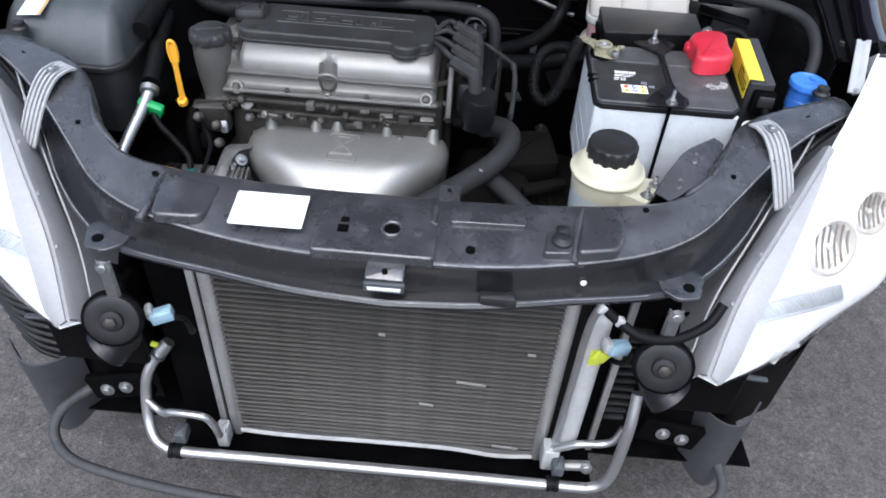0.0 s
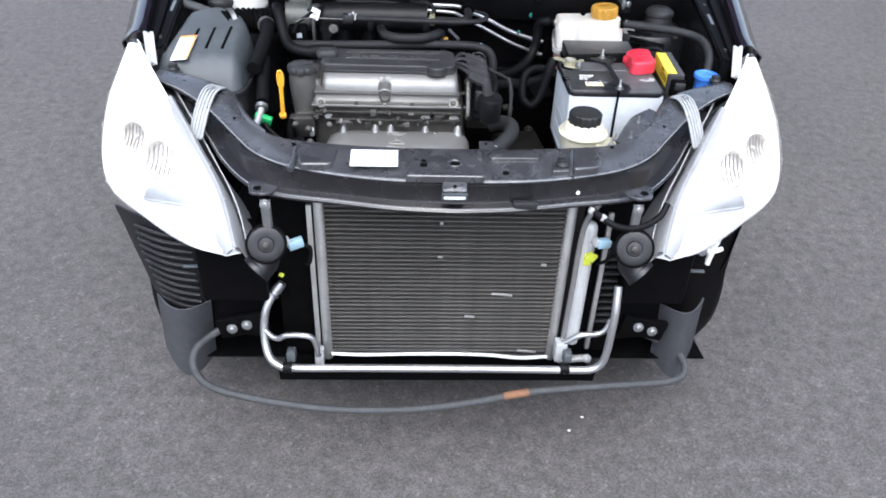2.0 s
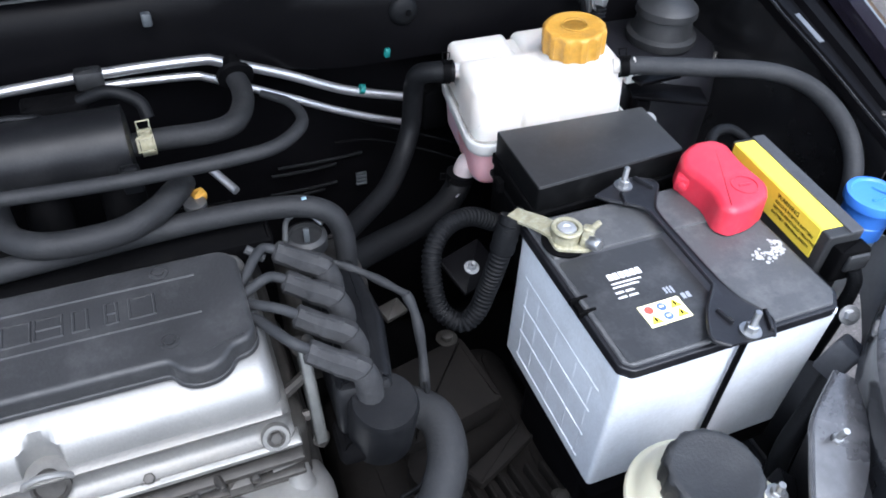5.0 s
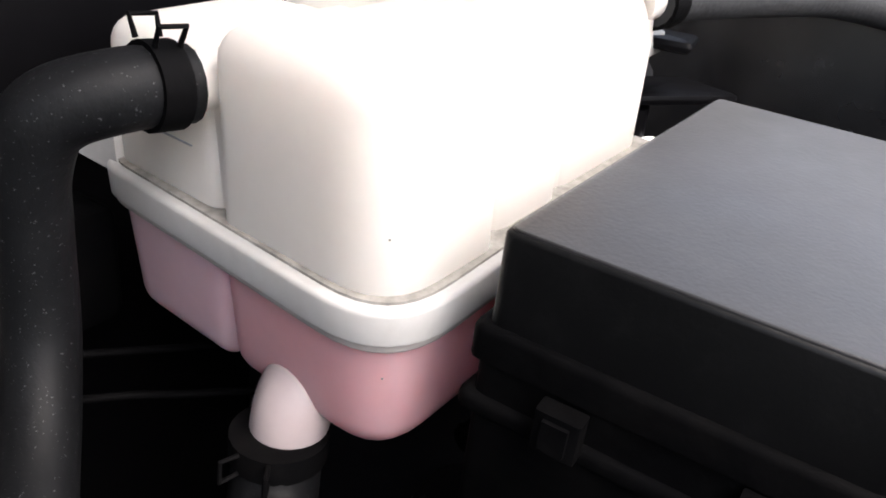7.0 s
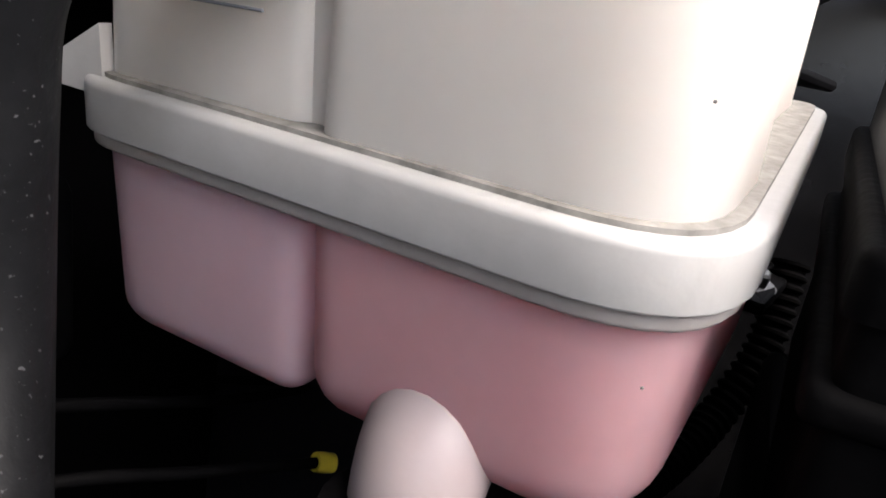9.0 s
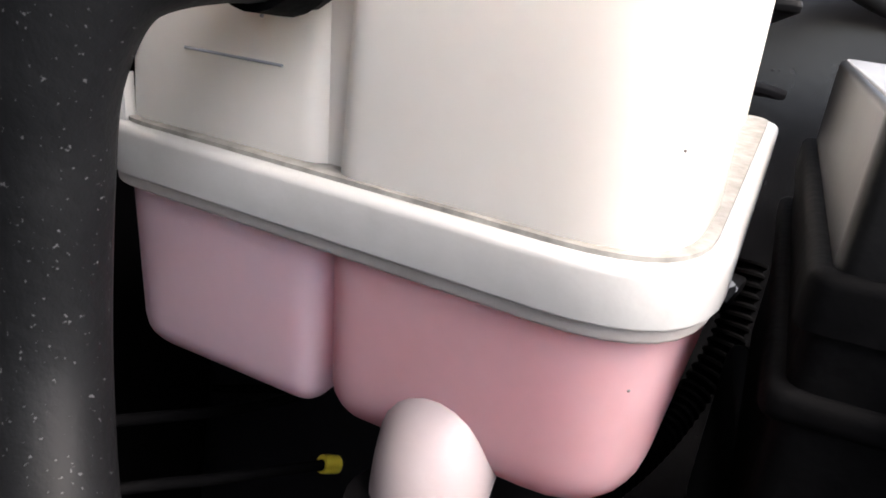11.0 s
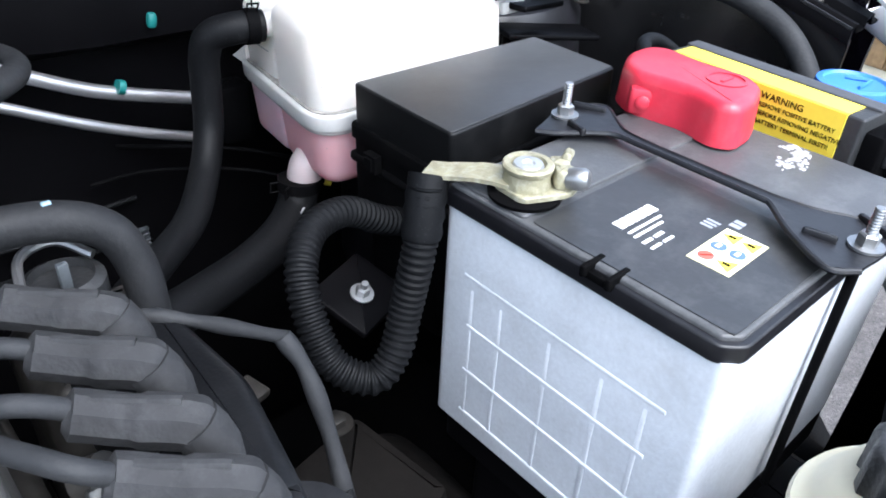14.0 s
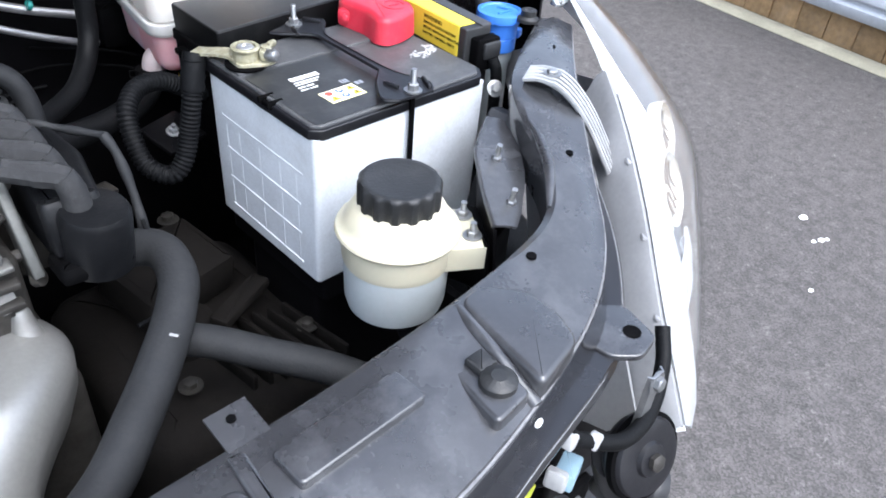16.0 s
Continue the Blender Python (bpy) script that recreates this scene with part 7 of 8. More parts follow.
# positive clamp's red cover
red = thing("terminal_cover", (0.50, 0.47, 0.880), "red plastic cover over the positive battery terminal", "terminal cover")
rp = [V(0.467, 0.494), V(0.480, 0.514), V(0.504, 0.527), V(0.530, 0.526), V(0.541, 0.512), V(0.536, 0.478), V(0.538, 0.440), V(0.526, 0.423), V(0.500, 0.413), V(0.474, 0.411), V(0.465, 0.424), V(0.473, 0.452), V(0.470, 0.474)]
part("cover", slab(round_poly(rp, 0.008, 4), ZL + 0.002, 0.9120, rt=0.007, taper=0.002), RED, red)
part("raised_ring", lathe([(0.0140, -0.002), (0.0145, 0.0010), (0.0125, 0.0012), (0.0120, -0.002)], 22, (0.510, 0.445, 0.9118)), RED, red)
part("raised_bar", block((0.510, 0.445, 0.9122), (0.014, 0.003, 0.002), 0.0006), RED, red)
part("cover_step", block((0.478, 0.486, 0.8925), (0.022, 0.026, 0.020), 0.004, (0, 0, 35)), RED, red)
part("cover_button", lathe([(0.0050, -0.004), (0.0050, 0.002), (0.0036, 0.003), (0.0005, 0.003)], 14, (0.4670, 0.482, 0.8930), (-0.85, -0.45, 0.1)), RED, red)
hose_thing("positive_cable", [(0.520, 0.515, 0.900), (0.545, 0.538, 0.906), (0.575, 0.540, 0.900), (0.60, 0.52, 0.875), (0.62, 0.48, 0.83)], 0.006, RUBBER, "black positive battery cable")
# corrugated negative cable looping down beside the battery
cab = thing("negative_cable", (0.24, 0.52, 0.74), "black corrugated negative cable looping down beside the battery", "cable")
part("sleeve", ribbed([(0.279, 0.500, 0.880), (0.275, 0.497, 0.862), (0.268, 0.494, 0.835), (0.260, 0.494, 0.800), (0.248, 0.490, 0.772), (0.232, 0.492, 0.758), (0.214, 0.510, 0.768), (0.212, 0.532, 0.797), (0.220, 0.550, 0.820), (0.242, 0.568, 0.830), (0.275, 0.578, 0.826), (0.310, 0.580, 0.805), (0.345, 0.580, 0.79)], 0.0112), RUBBER, cab)
part("tape", tube([(0.284, 0.504, 0.884), (0.277, 0.499, 0.868), (0.272, 0.496, 0.848)], lambda t: 0.0128 + 0.0006 * math.sin(t * 23), 12, 4), RUBBER, cab)
mount = thing("loom_bracket", (0.24, 0.55, 0.74), "black steel bracket with a bright nut between the hoses", "bracket")
part("plate", block((0.270, 0.556, 0.770), (0.060, 0.050, 0.006), 0.002, (20, 0, 20)), BAY_PAINT, mount)
part("nut", bolt((0.268, 0.551, 0.774), 0.0052, 0.007, (0, -0.34, 0.94), stud=0.006), STEEL, mount)
part("plate", block((0.18, 0.57, 0.715), (0.030, 0.022, 0.008), 0.002, (10, 5, 20)), DARK_METAL, mount)

# ---- warning box beside the battery ----

wb = thing("warning_box", (0.585, 0.435, 0.80), "black fuse-link box with a bright yellow warning label", "fuse box")
WT = pose(0.573, 0.440, 0.90, 0, 0, -4) @ Matrix.Translation((0, 0, -0.90))
part("body", slab(round_poly(rect(-0.020, -0.082, 0.020, 0.082), 0.003), 0.81, 0.9020, rt=0.002, place=WT), PLASTIC, wb)
part("grey_top", slab(round_poly(rect(0.004, -0.082, 0.0195, 0.082), 0.002), 0.9015, 0.9040, rt=0.001, place=WT), LINER, wb)
part("yellow_label", slab(rect(-0.0195, -0.070, 0.0035, 0.076), 0.9010, 0.9028, place=WT), YELLOW, wb, "yellow warning label")
part("yellow_label", slab(rect(-0.0212, -0.070, -0.0198, 0.076), 0.866, 0.9024, place=WT), YELLOW, wb, "yellow warning label")
part("plug", block((0.573, 0.352, 0.872), (0.036, 0.018, 0.040), 0.004, (0, 0, -4)), MATT_BLACK, wb)
part("plug_rim", block((0.575, 0.342, 0.878), (0.026, 0.006, 0.020), 0.003, (0, 0, -4)), PLASTIC, wb)
part("lead", tube([(0.577, 0.342, 0.868), (0.580, 0.335, 0.85), (0.58, 0.333, 0.80), (0.58, 0.335, 0.74)], 0.007, 10), RUBBER, wb)


def words(text, size, place, parent, material):
    cu = bpy.data.curves.new("words", 'FONT')
    cu.body = text
    cu.size = size
    cu.extrude = 0.0002
    tmp = bpy.data.objects.new("words", cu)
    scene.collection.objects.link(tmp)
    me = bpy.data.meshes.new_from_object(tmp.evaluated_get(bpy.context.evaluated_depsgraph_get()))
    bpy.data.objects.remove(tmp)
    me.transform(place)
    me.materials.clear()
    me.materials.append(material)
    ob = new("printed_words", me)
    ob.parent = parent
    ob.matrix_parent_inverse = world_of(parent).inverted()
    return ob


LABEL_FACE = WT @ pose(-0.0214, -0.006, 0.8930, 90, 0, -90)
for k, (t, sz) in enumerate((("WARNING", 0.0070), ("REMOVE POSITIVE BATTERY", 0.0048), ("BEFORE REMOVING NEGATIVE", 0.0048), ("BATTERY TERMINAL FIRST!!", 0.0048))):
    words(t, sz, LABEL_FACE @ pose(0, -0.0064 * k, 0.0002), wb, MATT_BLACK)

# ---- fuse box behind the battery ----

fb = thing("fuse_box", (0.41, 0.58, 0.78), "black plastic fuse box with a dusty flat lid", "fuse box")
FT = pose(0.41, 0.58, 0.8915, 0, -1.8, 0) @ Matrix.Translation((-0.41, -0.58, -0.8925))
FP = [V(0.325, 0.529), V(0.506, 0.535), V(0.508, 0.624), V(0.327, 0.638)]
part("lid", slab(round_poly(FP, 0.004, 3), 0.861, 0.8925, rt=0.002, place=FT), FUSE_LID, fb, "dusty black lid")
part("lid_top", slab(round_poly(inset(FP, 0.0022), 0.003, 3), 0.8915, 0.8932, rt=0.0006, place=FT), FUSE_TOP, fb, "dusty top of the lid, coloured paler for the sky's sheen")
part("lid_flange", slab(round_poly(inset(FP, -0.005), 0.005, 3), 0.849, 0.8615, rt=0.003, place=FT), MATT_BLACK, fb)
part("body", slab(round_poly(inset(FP, -0.002), 0.005, 3), 0.775, 0.8485, place=FT), MATT_BLACK, fb)
part("body_rail", slab(round_poly(inset(FP, -0.007), 0.005, 3), 0.828, 0.836, rt=0.003, rb=0.003, place=FT), MATT_BLACK, fb)
for y in (0.552, 0.608):
    part("catch", slab(round_poly(rect(0.3165, y - 0.007, 0.3235, y + 0.007), 0.001, 2), 0.834, 0.848, place=FT), MATT_BLACK, fb)
    part("catch_tongue", slab(rect(0.3150, y - 0.004, 0.318, y + 0.004), 0.836, 0.846, place=FT), MATT_BLACK, fb)
for x in (0.37, 0.46):
    part("catch", slab(round_poly(rect(x - 0.010, 0.5185, x + 0.010, 0.526), 0.001, 2), 0.832, 0.849, place=FT), MATT_BLACK, fb)
part("support_bracket", block((0.42, 0.59, 0.735), (0.16, 0.09, 0.08), 0.006), BAY_PAINT, fb)

# ---- coolant expansion tank ----

tank = thing("expansion_tank", (0.40, 0.72, 0.79), "ivory plastic coolant expansion tank, half full of pink coolant", "coolant tank")
TK = pose(0.3155, 0.6640, 0.854, 0, -4.0, -7.0) @ Matrix.Translation((0, 0, -0.854))


def lump(bm, x0, y0, x1, y1, z0, z1, r, rb=0.0, rt=0.0, taper=0.0):
    """A blow-moulded chamber: rounded corners, rounded top or bottom; r: one radius, or one a corner."""
    rr = r if isinstance(r, (list, tuple)) else [r] * 4

    def ring(d, z):
        d += taper * (z - z0) / (z1 - z0)
        outline = round_poly(rect(x0 + d, y0 + d, x1 - d, y1 - d), [max(q - d, 0.0015) for q in rr], 6)
        return [TK @ V(p.x, p.y, z) for p in outline]
    loops = []
    for k in range(7):
        a = math.pi / 2 * k / 6
        if rb:
            loops.append(ring(rb * (1 - math.sin(a)), z0 + rb * (1 - math.cos(a))))
    if not rb:
        loops.append(ring(0, z0))
    if rt:
        for k in range(7):
            a = math.pi / 2 * k / 6
            loops.append(ring(rt * (1 - math.cos(a)), z1 - rt + rt * math.sin(a)))
    else:
        loops.append(ring(0, z1))
    ring_loft(bm, loops)


def chamber(name, material, label, *a, **k):
    b2 = bmesh.new()
    lump(b2, *a, **k)
    return part(name, b2, material, tank, label)


chamber("upper_shell", IVORY, "ivory translucent upper half", 0.006, 0.016, 0.183, 0.140, 0.850, 0.9060, 0.010, rt=0.005)
chamber("chamber", IVORY, "", 0.000, 0.001, 0.0590, 0.0815, 0.8505, 0.9245, [0.024, 0.011, 0.010, 0.008], rt=0.013, taper=0.0015)
chamber("chamber", IVORY, "", 0.0600, 0.0060, 0.1085, 0.0800, 0.8506, 0.9235, 0.011, rt=0.012, taper=0.0015)
chamber("chamber", IVORY, "", 0.1095, 0.0095, 0.188, 0.0818, 0.8507, 0.9248, [0.011, 0.014, 0.014, 0.010], rt=0.013, taper=0.0015)
chamber("chamber_bridge", IVORY, "", 0.014, 0.0110, 0.178, 0.0790, 0.8508, 0.9230, 0.008, rt=0.011, taper=0.0015)
for x0, x1 in ((0.003, 0.082), (0.086, 0.148), (0.152, 0.187)):
    chamber("chamber", IVORY, "", x0, 0.0845, x1, 0.1520, 0.8508, 0.9115, [0.008, 0.008, 0.010, 0.011], rt=0.011, taper=0.0015)
rimp = round_poly([V(-0.0075, -0.0075), V(0.196, -0.0020), V(0.194, 0.152), V(-0.004, 0.158)], [0.034, 0.014, 0.014, 0.018], 8)
part("seam_grime", slab(inset(rimp, 0.0045), 0.8530, 0.8548, place=TK), GRIME, tank, "line of grime along the seam")
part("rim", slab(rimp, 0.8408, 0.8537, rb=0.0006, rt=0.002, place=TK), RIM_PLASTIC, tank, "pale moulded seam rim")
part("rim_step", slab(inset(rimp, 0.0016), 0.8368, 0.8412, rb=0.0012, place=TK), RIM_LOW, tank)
lowa = bmesh.new()
lump(lowa, 0.000, 0.001, 0.110, 0.0800, 0.7850, 0.8400, [0.024, 0.010, 0.010, 0.009], rb=0.015, taper=-0.002)
lump(lowa, 0.070, 0.008, 0.186, 0.0790, 0.7880, 0.8401, 0.014, rb=0.012, taper=-0.002)
lump(lowa, 0.010, 0.060, 0.180, 0.095, 0.8060, 0.8402, 0.006)
part("lower_shell", lowa, PINK, tank, "lower half coloured by pink coolant")
lowb = bmesh.new()
lump(lowb, 0.002, 0.0835, 0.184, 0.1515, 0.7845, 0.8400, [0.009, 0.010, 0.012, 0.014], rb=0.010, taper=-0.002)
part("lower_shell", lowb, PALE_PINK, tank, "lower half coloured by pink coolant")
# outlet neck at the bottom, with its hose below
n0 = TK @ V(0.0015, 0.0465, 0.797)
part("outlet_neck", tube([n0 + V(0.020, 0, 0.002), n0 + V(0.008, 0, -0.002), n0 + V(0.001, 0, -0.009), n0 + V(-0.002, 0, -0.020), n0 + V(-0.003, 0, -0.030)], lambda t: 0.0168 - 0.0030 * t, 24, 5), NECK, tank, "milky white outlet neck")
# inlet neck on the side and outlet at the front
c0 = TK @ V(0.016, 0.0900, 0.9010)
part("side_neck", tube([c0, c0 + V(-0.030, 0.0035, 0.0)], lambda t: 0.0098, 16, 1), IVORY, tank)
f0 = TK @ V(0.184, 0.010, 0.9215)
part("front_neck", tube([f0 + V(-0.012, 0.008, -0.002), f0 + V(0.010, -0.002, 0.002)], 0.0086, 16, 1), IVORY, tank)
capat = TK @ V(0.135, 0.055, 0.9195)
capax = TK.to_3x3() @ V(0, 0, 1)
neck = part("filler_neck", lathe([(0.043, -0.004), (0.042, 0.004), (0.038, 0.0055), (0.0335, 0.0085), (0.0335, 0.016)], 32, capat, capax), IVORY, tank)
part("filler_cap", fluted_cap(0.0375, 0.030, 12, 0.0026, capat + capax * 0.009, capax, seg_per=6, top_r=0.80), AMBER, tank, "translucent amber-yellow screw cap")
part("cap_mark", lathe([(0.016, 0), (0.016, 0.0010), (0.0136, 0.0012), (0.0136, 0)], 20, capat + capax * 0.0388, capax), AMBER, tank)
# fin at the back of the rim, level line
fin = [TK @ V(0.000, 0.146, 0.849), TK @ V(-0.002, 0.174, 0.850), TK @ V(0.002, 0.149, 0.866)]
bmf = bmesh.new()
ring_loft(bmf, [[p + V(0, 0, 0) for p in fin], [p + V(0.004, 0, 0) for p in fin]])
part("fin", bmf, RIM_PLASTIC, tank)
for a, b in (((0.0032, 0.0980), (0.0032, 0.1280)),):
    part("level_line", tube([TK @ V(a[0], a[1], 0.8760), TK @ V(b[0], b[1], 0.8755)], 0.0004, 6, 1), GREY_PRINT, tank)
part("level_mark", tube([TK @ V(0.0034, 0.1045, 0.8860), TK @ V(0.0034, 0.1038, 0.8880)], 0.0005, 6, 1), GREY_PRINT, tank)
for p in ((0.0048, 0.006, 0.8235), (0.0058, 0.0062, 0.8755)):
    part("speck", block(TK @ V(*p), (0.0006, 0.0006, 0.0006), 0.0002), GRIME, tank)
part("tank_lug", block(TK @ V(0.205, 0.030, 0.895), (0.030, 0.022, 0.012), 0.004), RIM_PLASTIC, tank)
part("lug_bracket", block(TK @ V(0.232, 0.026, 0.892), (0.070, 0.030, 0.006), 0.003, (0, 6, 10)), BAY_PAINT, tank)
# bleed screw and damper behind the tank
damp = thing("bulkhead_fitting", (0.53, 0.80, 0.93), "zinc bracket and rubber bellows on the bulkhead", "fitting")
part("bracket", block((0.525, 0.80, 0.955), (0.014, 0.018, 0.050), 0.003, (0, -12, 10)), STEEL, damp)
part("nut", bolt((0.533, 0.792, 0.948), 0.009, 0.012, (0.5, -0.8, 0.2)), STEEL, damp)
part("bellows", ribbed([(0.545, 0.80, 0.995), (0.540, 0.795, 0.96), (0.538, 0.79, 0.925)], 0.010), RUBBER, damp)
part("hook", tube([(0.50, 0.812, 0.99), (0.505, 0.81, 0.965), (0.52, 0.805, 0.945), (0.53, 0.80, 0.92)], 0.007, 10), RUBBER, damp)
brk = thing("wing_bracket", (0.56, 0.66, 0.87), "black pressed bracket beside the expansion tank", "bracket")
part("plate", block((0.575, 0.665, 0.876), (0.10, 0.04, 0.006), 0.003, (0, 5, -20)), BAY_PAINT, brk)
part("screw", bolt((0.548, 0.655, 0.846), 0.007, 0.007, (-0.6, -0.4, 0.6)), STEEL, brk)
part("foot", block((0.514, 0.650, 0.7925), (0.055, 0.030, 0.006), 0.002, (0, 0, -12)), BAY_PAINT, brk)
part("foot_bolt", bolt((0.506, 0.647, 0.7955), 0.0062, 0.006, (-0.1, -0.2, 0.97)), STEEL, brk)
part("post", lathe([(0.014, 0.74), (0.014, 0.872), (0.008, 0.876)], 16, (0.545, 0.675, 0)), BAY_PAINT, brk)

# ---- power steering reservoir ----

ps = thing("steering_reservoir", (0.32, 0.20, 0.70), "cream plastic power-steering reservoir with a black cap", "fluid reservoir")
PX, PY = 0.315, 0.207
part("cup", lathe([(0.042, 0.726), (0.047, 0.729), (0.0495, 0.739), (0.0510, 0.778), (0.0515, 0.786)], 36, (PX, PY, 0)), CLOUDY, ps, "cloudy cup showing the fluid level")
part("upper_body", lathe([(0.0515, 0.783), (0.0525, 0.788), (0.0530, 0.810), (0.0575, 0.813), (0.0588, 0.816), (0.0575, 0.819), (0.0535, 0.821), (0.0500, 0.827), (0.044, 0.838), (0.036, 0.844)], 40, (PX, PY, 0)), CREAM, ps, "cream plastic upper body")
part("cap", fluted_cap(0.0385, 0.0255, 14, 0.0021, (PX, PY, 0.842), seg_per=6, top_r=0.83), PLASTIC, ps, "black fluted screw cap")
lug = [V(PX + 0.018, PY - 0.046), V(PX + 0.052, PY - 0.066), V(PX + 0.068, PY - 0.044), V(PX + 0.086, PY - 0.014), V(PX + 0.078, PY + 0.004), V(PX + 0.046, PY + 0.010)]
part("lug", slab(round_poly(lug, 0.004, 3), 0.794, 0.801, rt=0.002), CREAM, ps)
part("lug_gusset", slab([V(PX + 0.018, PY - 0.048), V(PX + 0.051, PY - 0.067), V(PX + 0.026, PY - 0.042)], 0.782, 0.807), CREAM, ps)
for x, y in ((0.391, 0.196), (0.374, 0.166)):
    part("lug_nut", bolt((x, y, 0.801), 0.0058, 0.006, stud=0.010), STEEL, ps)
part("base_bracket", block((0.400, 0.185, 0.765), (0.060, 0.055, 0.055), 0.004, (0, 0, 20)), BAY_PAINT, ps)
part("return_hose", tube([(PX, PY - 0.02, 0.705), (PX, PY - 0.03, 0.68), (PX - 0.03, PY - 0.04, 0.65), (PX - 0.08, PY - 0.03, 0.62)], 0.011, 12), RUBBER, ps)
# stud plate between the reservoir and the cross member
sp = thing("stud_plate", (0.43, 0.19, 0.82), "black steel plate with two studs and nuts beside the cross member", "bracket")
PL = [(0.380, 0.146, 0.820), (0.390, 0.163, 0.825), (0.401, 0.181, 0.831), (0.418, 0.205, 0.839), (0.435, 0.226, 0.846), (0.480, 0.254, 0.855)]
PR = [(0.399, 0.135, 0.816), (0.414, 0.144, 0.819), (0.427, 0.154, 0.823), (0.455, 0.177, 0.830), (0.480, 0.210, 0.841), (0.492, 0.244, 0.852)]
part("plate", sheet([[V(*l), V(*l).lerp(V(*r), 0.5) + V(0, 0, 0.001), V(*r)] for l, r in zip(along(PL, 20), along(PR, 20))], 0.003), BLACK_PAINT, sp)
part("stud", bolt((0.443, 0.206, 0.8395), 0.0052, 0.007, (-0.1, -0.2, 0.97), stud=0.016), STEEL, sp)
part("stud", bolt((0.415, 0.158, 0.8235), 0.0052, 0.007, (-0.1, -0.2, 0.97), stud=0.016), STEEL, sp)
part("edge", tube([(x, y, z + 0.001) for x, y, z in PL], 0.0028, 8, 5), BLACK_PAINT, sp)
part("drop", sheet([[V(x, y, z - 0.003) - V(-0.006 * v, 0.006 * v, 0.085 * v) for v in (0, 0.5, 1)] for x, y, z in PL], 0.003), BAY_PAINT, sp)
grey = thing("loom_connector", (0.50, 0.27, 0.78), "grey wiring connector and black loom below the battery's corner", "wiring plug")
part("plug", block((0.535, 0.285, 0.815), (0.030, 0.026, 0.040), 0.004, (10, 20, 20)), LINER, grey)
part("lead", tube([(0.53, 0.28, 0.80), (0.50, 0.265, 0.775), (0.47, 0.25, 0.74), (0.455, 0.23, 0.68)], 0.010, 12), RUBBER, grey)
part("nut", bolt((0.545, 0.305, 0.852), 0.006, 0.006, (-0.3, -0.7, 0.5)), STEEL, grey)

# ---- washer filler ----

ws = thing("washer_filler", (0.668, 0.42, 0.76), "blue screen-washer filler cap on a translucent neck", "washer filler")
WX, WY = 0.662, 0.410
part("neck", lathe([(0.019, 0.70), (0.019, 0.82), (0.022, 0.826), (0.022, 0.856), (0.024, 0.862)], 24, (WX, WY, 0)), CLOUDY, ws, "translucent blue-grey neck")
cap2 = part("cap", lathe([(0.0245, 0.858), (0.0250, 0.870), (0.0265, 0.876), (0.0300, 0.878), (0.0305, 0.883), (0.0295, 0.888), (0.0250, 0.889), (0.0235, 0.887), (0.0005, 0.887)], 32, (WX, WY, 0)), BLUE, ws, "bright blue cap")
part("skirt", lathe([(0.0225, 0.838), (0.0245, 0.839), (0.0245, 0.856), (0.0225, 0.858)], 28, (WX, WY, 0)), BLUE, ws)
part("hinge_tab", block((WX + 0.026, WY - 0.010, 0.856), (0.014, 0.012, 0.012), 0.003, (0, 0, 20)), BLUE, ws)
part("cap_mark", tube([(WX - 0.012, WY - 0.008, 0.8885), (WX + 0.012, WY - 0.008, 0.8885), (WX + 0.004, WY + 0.010, 0.8885)], 0.0014, 6, 1), BLUE, cap2)

# ---- air filter box ----

ab = thing("air_filter_box", (-0.63, 0.48, 0.74), "dark grey ribbed plastic air filter box with an orange-edged label", "air filter box")
AP = [V(-0.735, 0.400), V(-0.700, 0.365), V(-0.530, 0.360), V(-0.510, 0.385), V(-0.505, 0.560), V(-0.535, 0.615), V(-0.620, 0.640), V(-0.710, 0.600)]
part("tray", slab(round_poly(AP, 0.02, 4), 0.70, 0.822, rt=0.003), PLASTIC, ab)
part("tray_lip", slab(inset(round_poly(AP, 0.02, 4), -0.006), 0.820, 0.832, rt=0.003, rb=0.003), PLASTIC, ab)
lo = round_poly(AP, 0.03, 5)
loops = []
for t in [k / 8 for k in range(9)]:
    z = 0.832 + 0.10 * math.sin(t * math.pi / 2)
    d = 0.004 + 0.040 * (1 - math.cos(t * math.pi / 2))
    loops.append([V(p.x, p.y + 0.045 * t, z + (p.y - 0.50) * 0.26 * t) for p in inset(lo, d)])
mid = sum(loops[-1], V(0, 0, 0)) / len(loops[-1])
for f in (0.7, 0.35, 0.05):
    loops.append([mid.lerp(p, f) + V(0, 0, 0.002 * (1 - f)) for p in loops[8]])
bml = bmesh.new()
ring_loft(bml, loops)
part("lid", bml, GREY_PLASTIC, ab, "dark grey lid")


def on_lid(x, y):
    return V(x, y, 0.9312 + (y - 0.545) * 0.26)


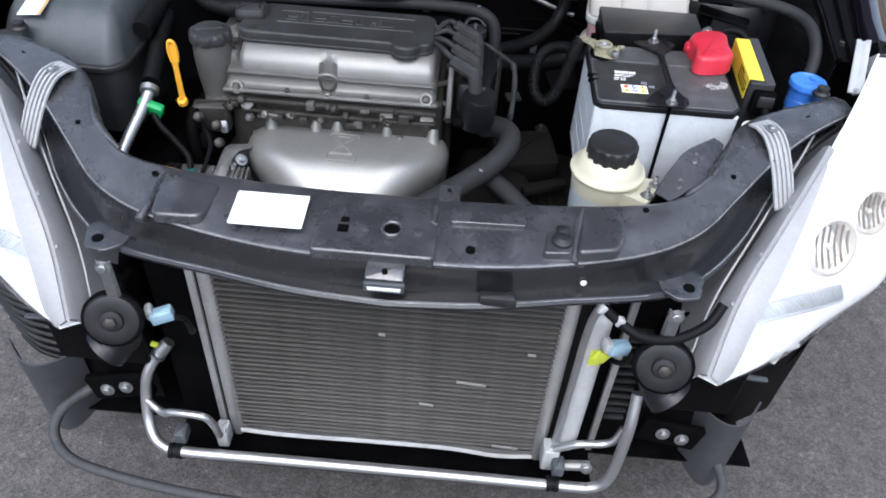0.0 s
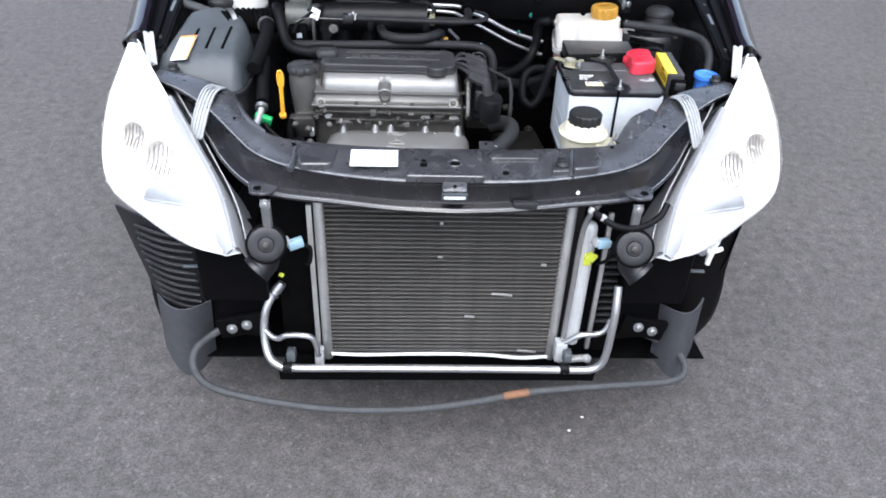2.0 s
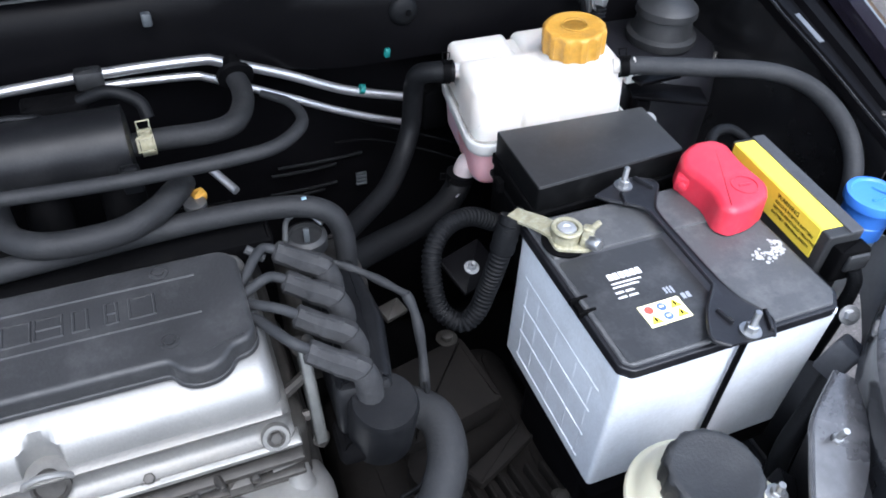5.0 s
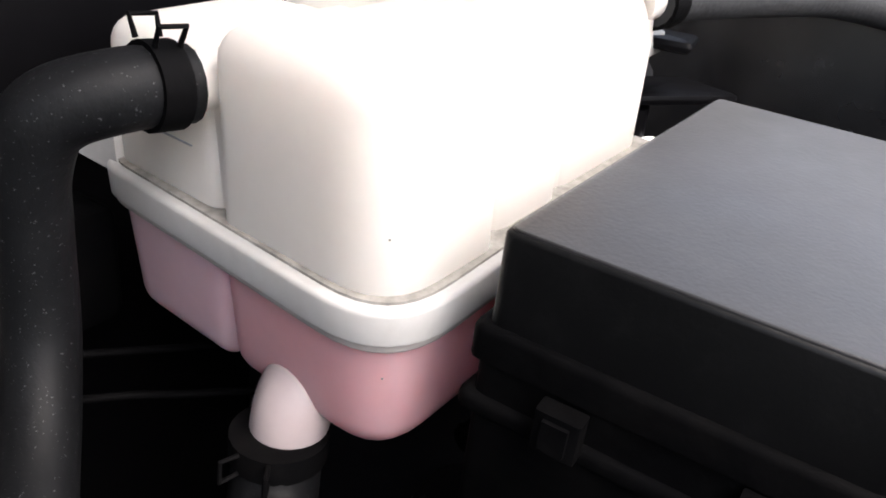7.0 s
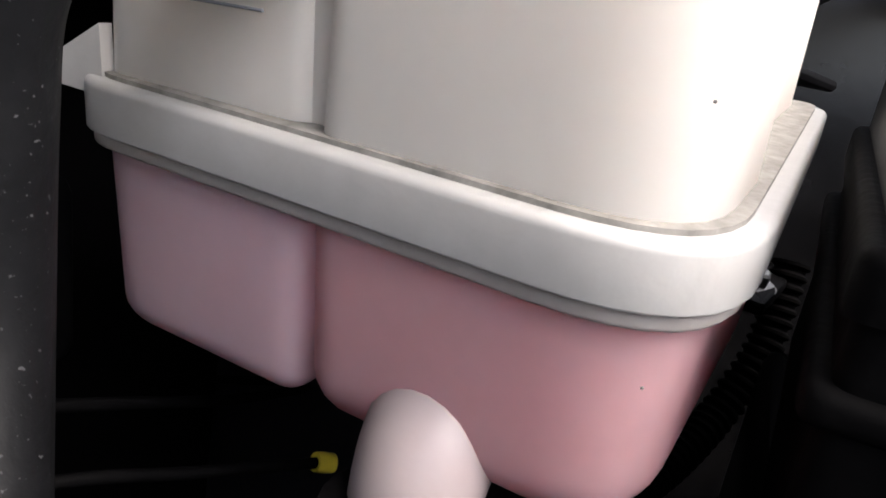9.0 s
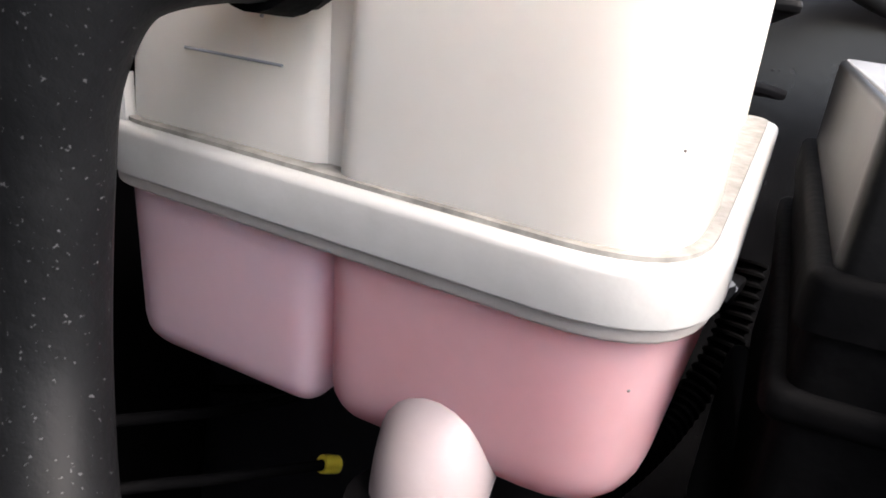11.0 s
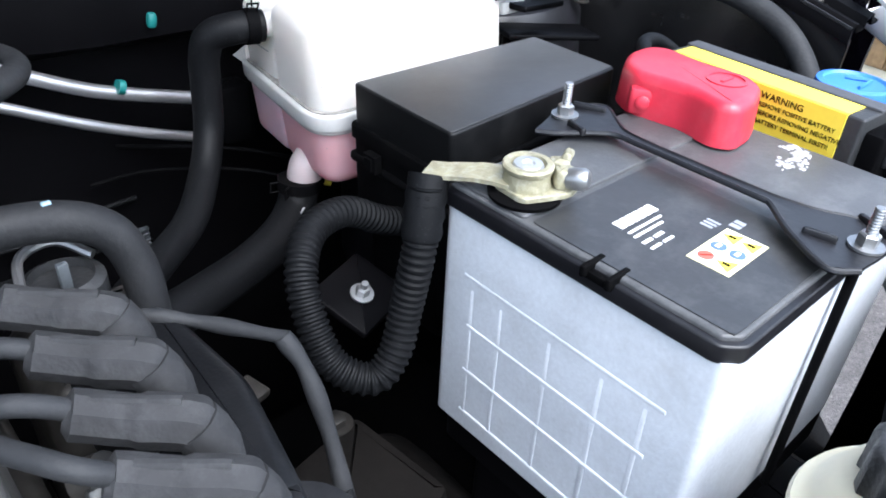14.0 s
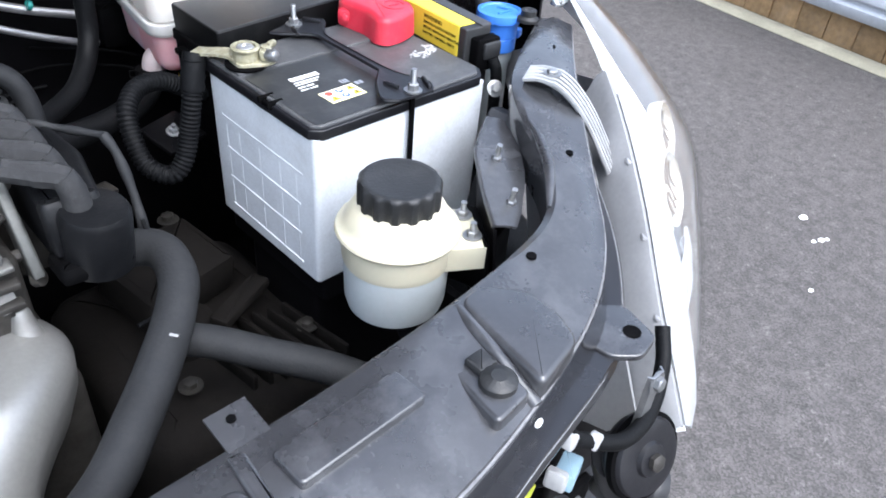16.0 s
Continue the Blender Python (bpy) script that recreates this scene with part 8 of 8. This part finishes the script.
# black strips paint the shade of the lid's recessed grooves
for k in range(3):
    x = -0.650 + 0.040 * k
    part("groove_shade", tube([on_lid(x, 0.455), on_lid(x + 0.004, 0.50), on_lid(x + 0.008, 0.535 + 0.006 * k)], 0.0042, 8, 3), MATT_BLACK, ab)
LB = pose(-0.662, 0.440, 0.9095, 15, -8, -6)
part("label", slab(rect(-0.022, -0.045, 0.022, 0.058), 0, 0.0015, place=LB), PAPER, ab, "white label with an orange edge")
part("label_edge", slab(rect(0.017, -0.045, 0.022, 0.058), 0.0014, 0.0020, place=LB), ORANGE_PRINT, ab)
part("label_head", slab(rect(-0.022, 0.050, 0.022, 0.058), 0.0014, 0.0020, place=LB), ORANGE_PRINT, ab)
part("bellows", ribbed([(-0.590, 0.600, 0.924), (-0.550, 0.625, 0.925), (-0.500, 0.650, 0.918), (-0.455, 0.680, 0.914), (-0.415, 0.700, 0.914)], 0.034, 0.013, 0.005, 20), MATT_BLACK, ab, "black ribbed intake bellows")
part("band", lathe([(0.034, -0.006), (0.037, -0.006), (0.037, 0.006), (0.034, 0.006)], 26, (-0.574, 0.610, 0.925), (0.8, 0.5, 0.05)), STEEL, ab)
part("snorkel", tube([(-0.72, 0.655, 0.962), (-0.677, 0.66, 0.948), (-0.60, 0.645, 0.926)], 0.012, 14, 4), RUBBER_GREY, ab)
part("tray_clip", block((-0.605, 0.356, 0.828), (0.020, 0.010, 0.035), 0.002), MATT_BLACK, ab)
rs = thing("resonator_hose", (-0.49, 0.5, 0.86), "black moulded resonator hose with a band clamp", "hose")
part("hose", tube([(-0.500, 0.640, 0.914), (-0.482, 0.612, 0.918), (-0.476, 0.580, 0.914), (-0.480, 0.545, 0.898), (-0.487, 0.49, 0.878), (-0.492, 0.435, 0.866)], lambda t: 0.0175 + 0.003 * (t < 0.3) , 16, 5), RUBBER, rs)
part("band", lathe([(0.0205, -0.005), (0.023, -0.005), (0.023, 0.005), (0.0205, 0.005)], 24, (-0.485, 0.617, 0.9175), (-0.6, 0.8, -0.1)), STEEL, rs)

# ---- brake fluid reservoir ----

bf = thing("brake_reservoir", (-0.56, 0.78, 0.88), "white plastic brake-fluid reservoir with a black cap", "fluid reservoir")
part("cup", lathe([(0.044, 0.885), (0.050, 0.890), (0.051, 0.918), (0.053, 0.921), (0.053, 0.928), (0.050, 0.932), (0.045, 0.948), (0.032, 0.956)], 30, (-0.558, 0.782, 0)), RIM_PLASTIC, bf)
part("cap", fluted_cap(0.033, 0.026, 16, 0.0015, (-0.558, 0.782, 0.955), seg_per=6), PLASTIC, bf)
part("master_cylinder", tube([(-0.558, 0.72, 0.868), (-0.558, 0.88, 0.868)], 0.022, 16, 1), ALLOY, bf)
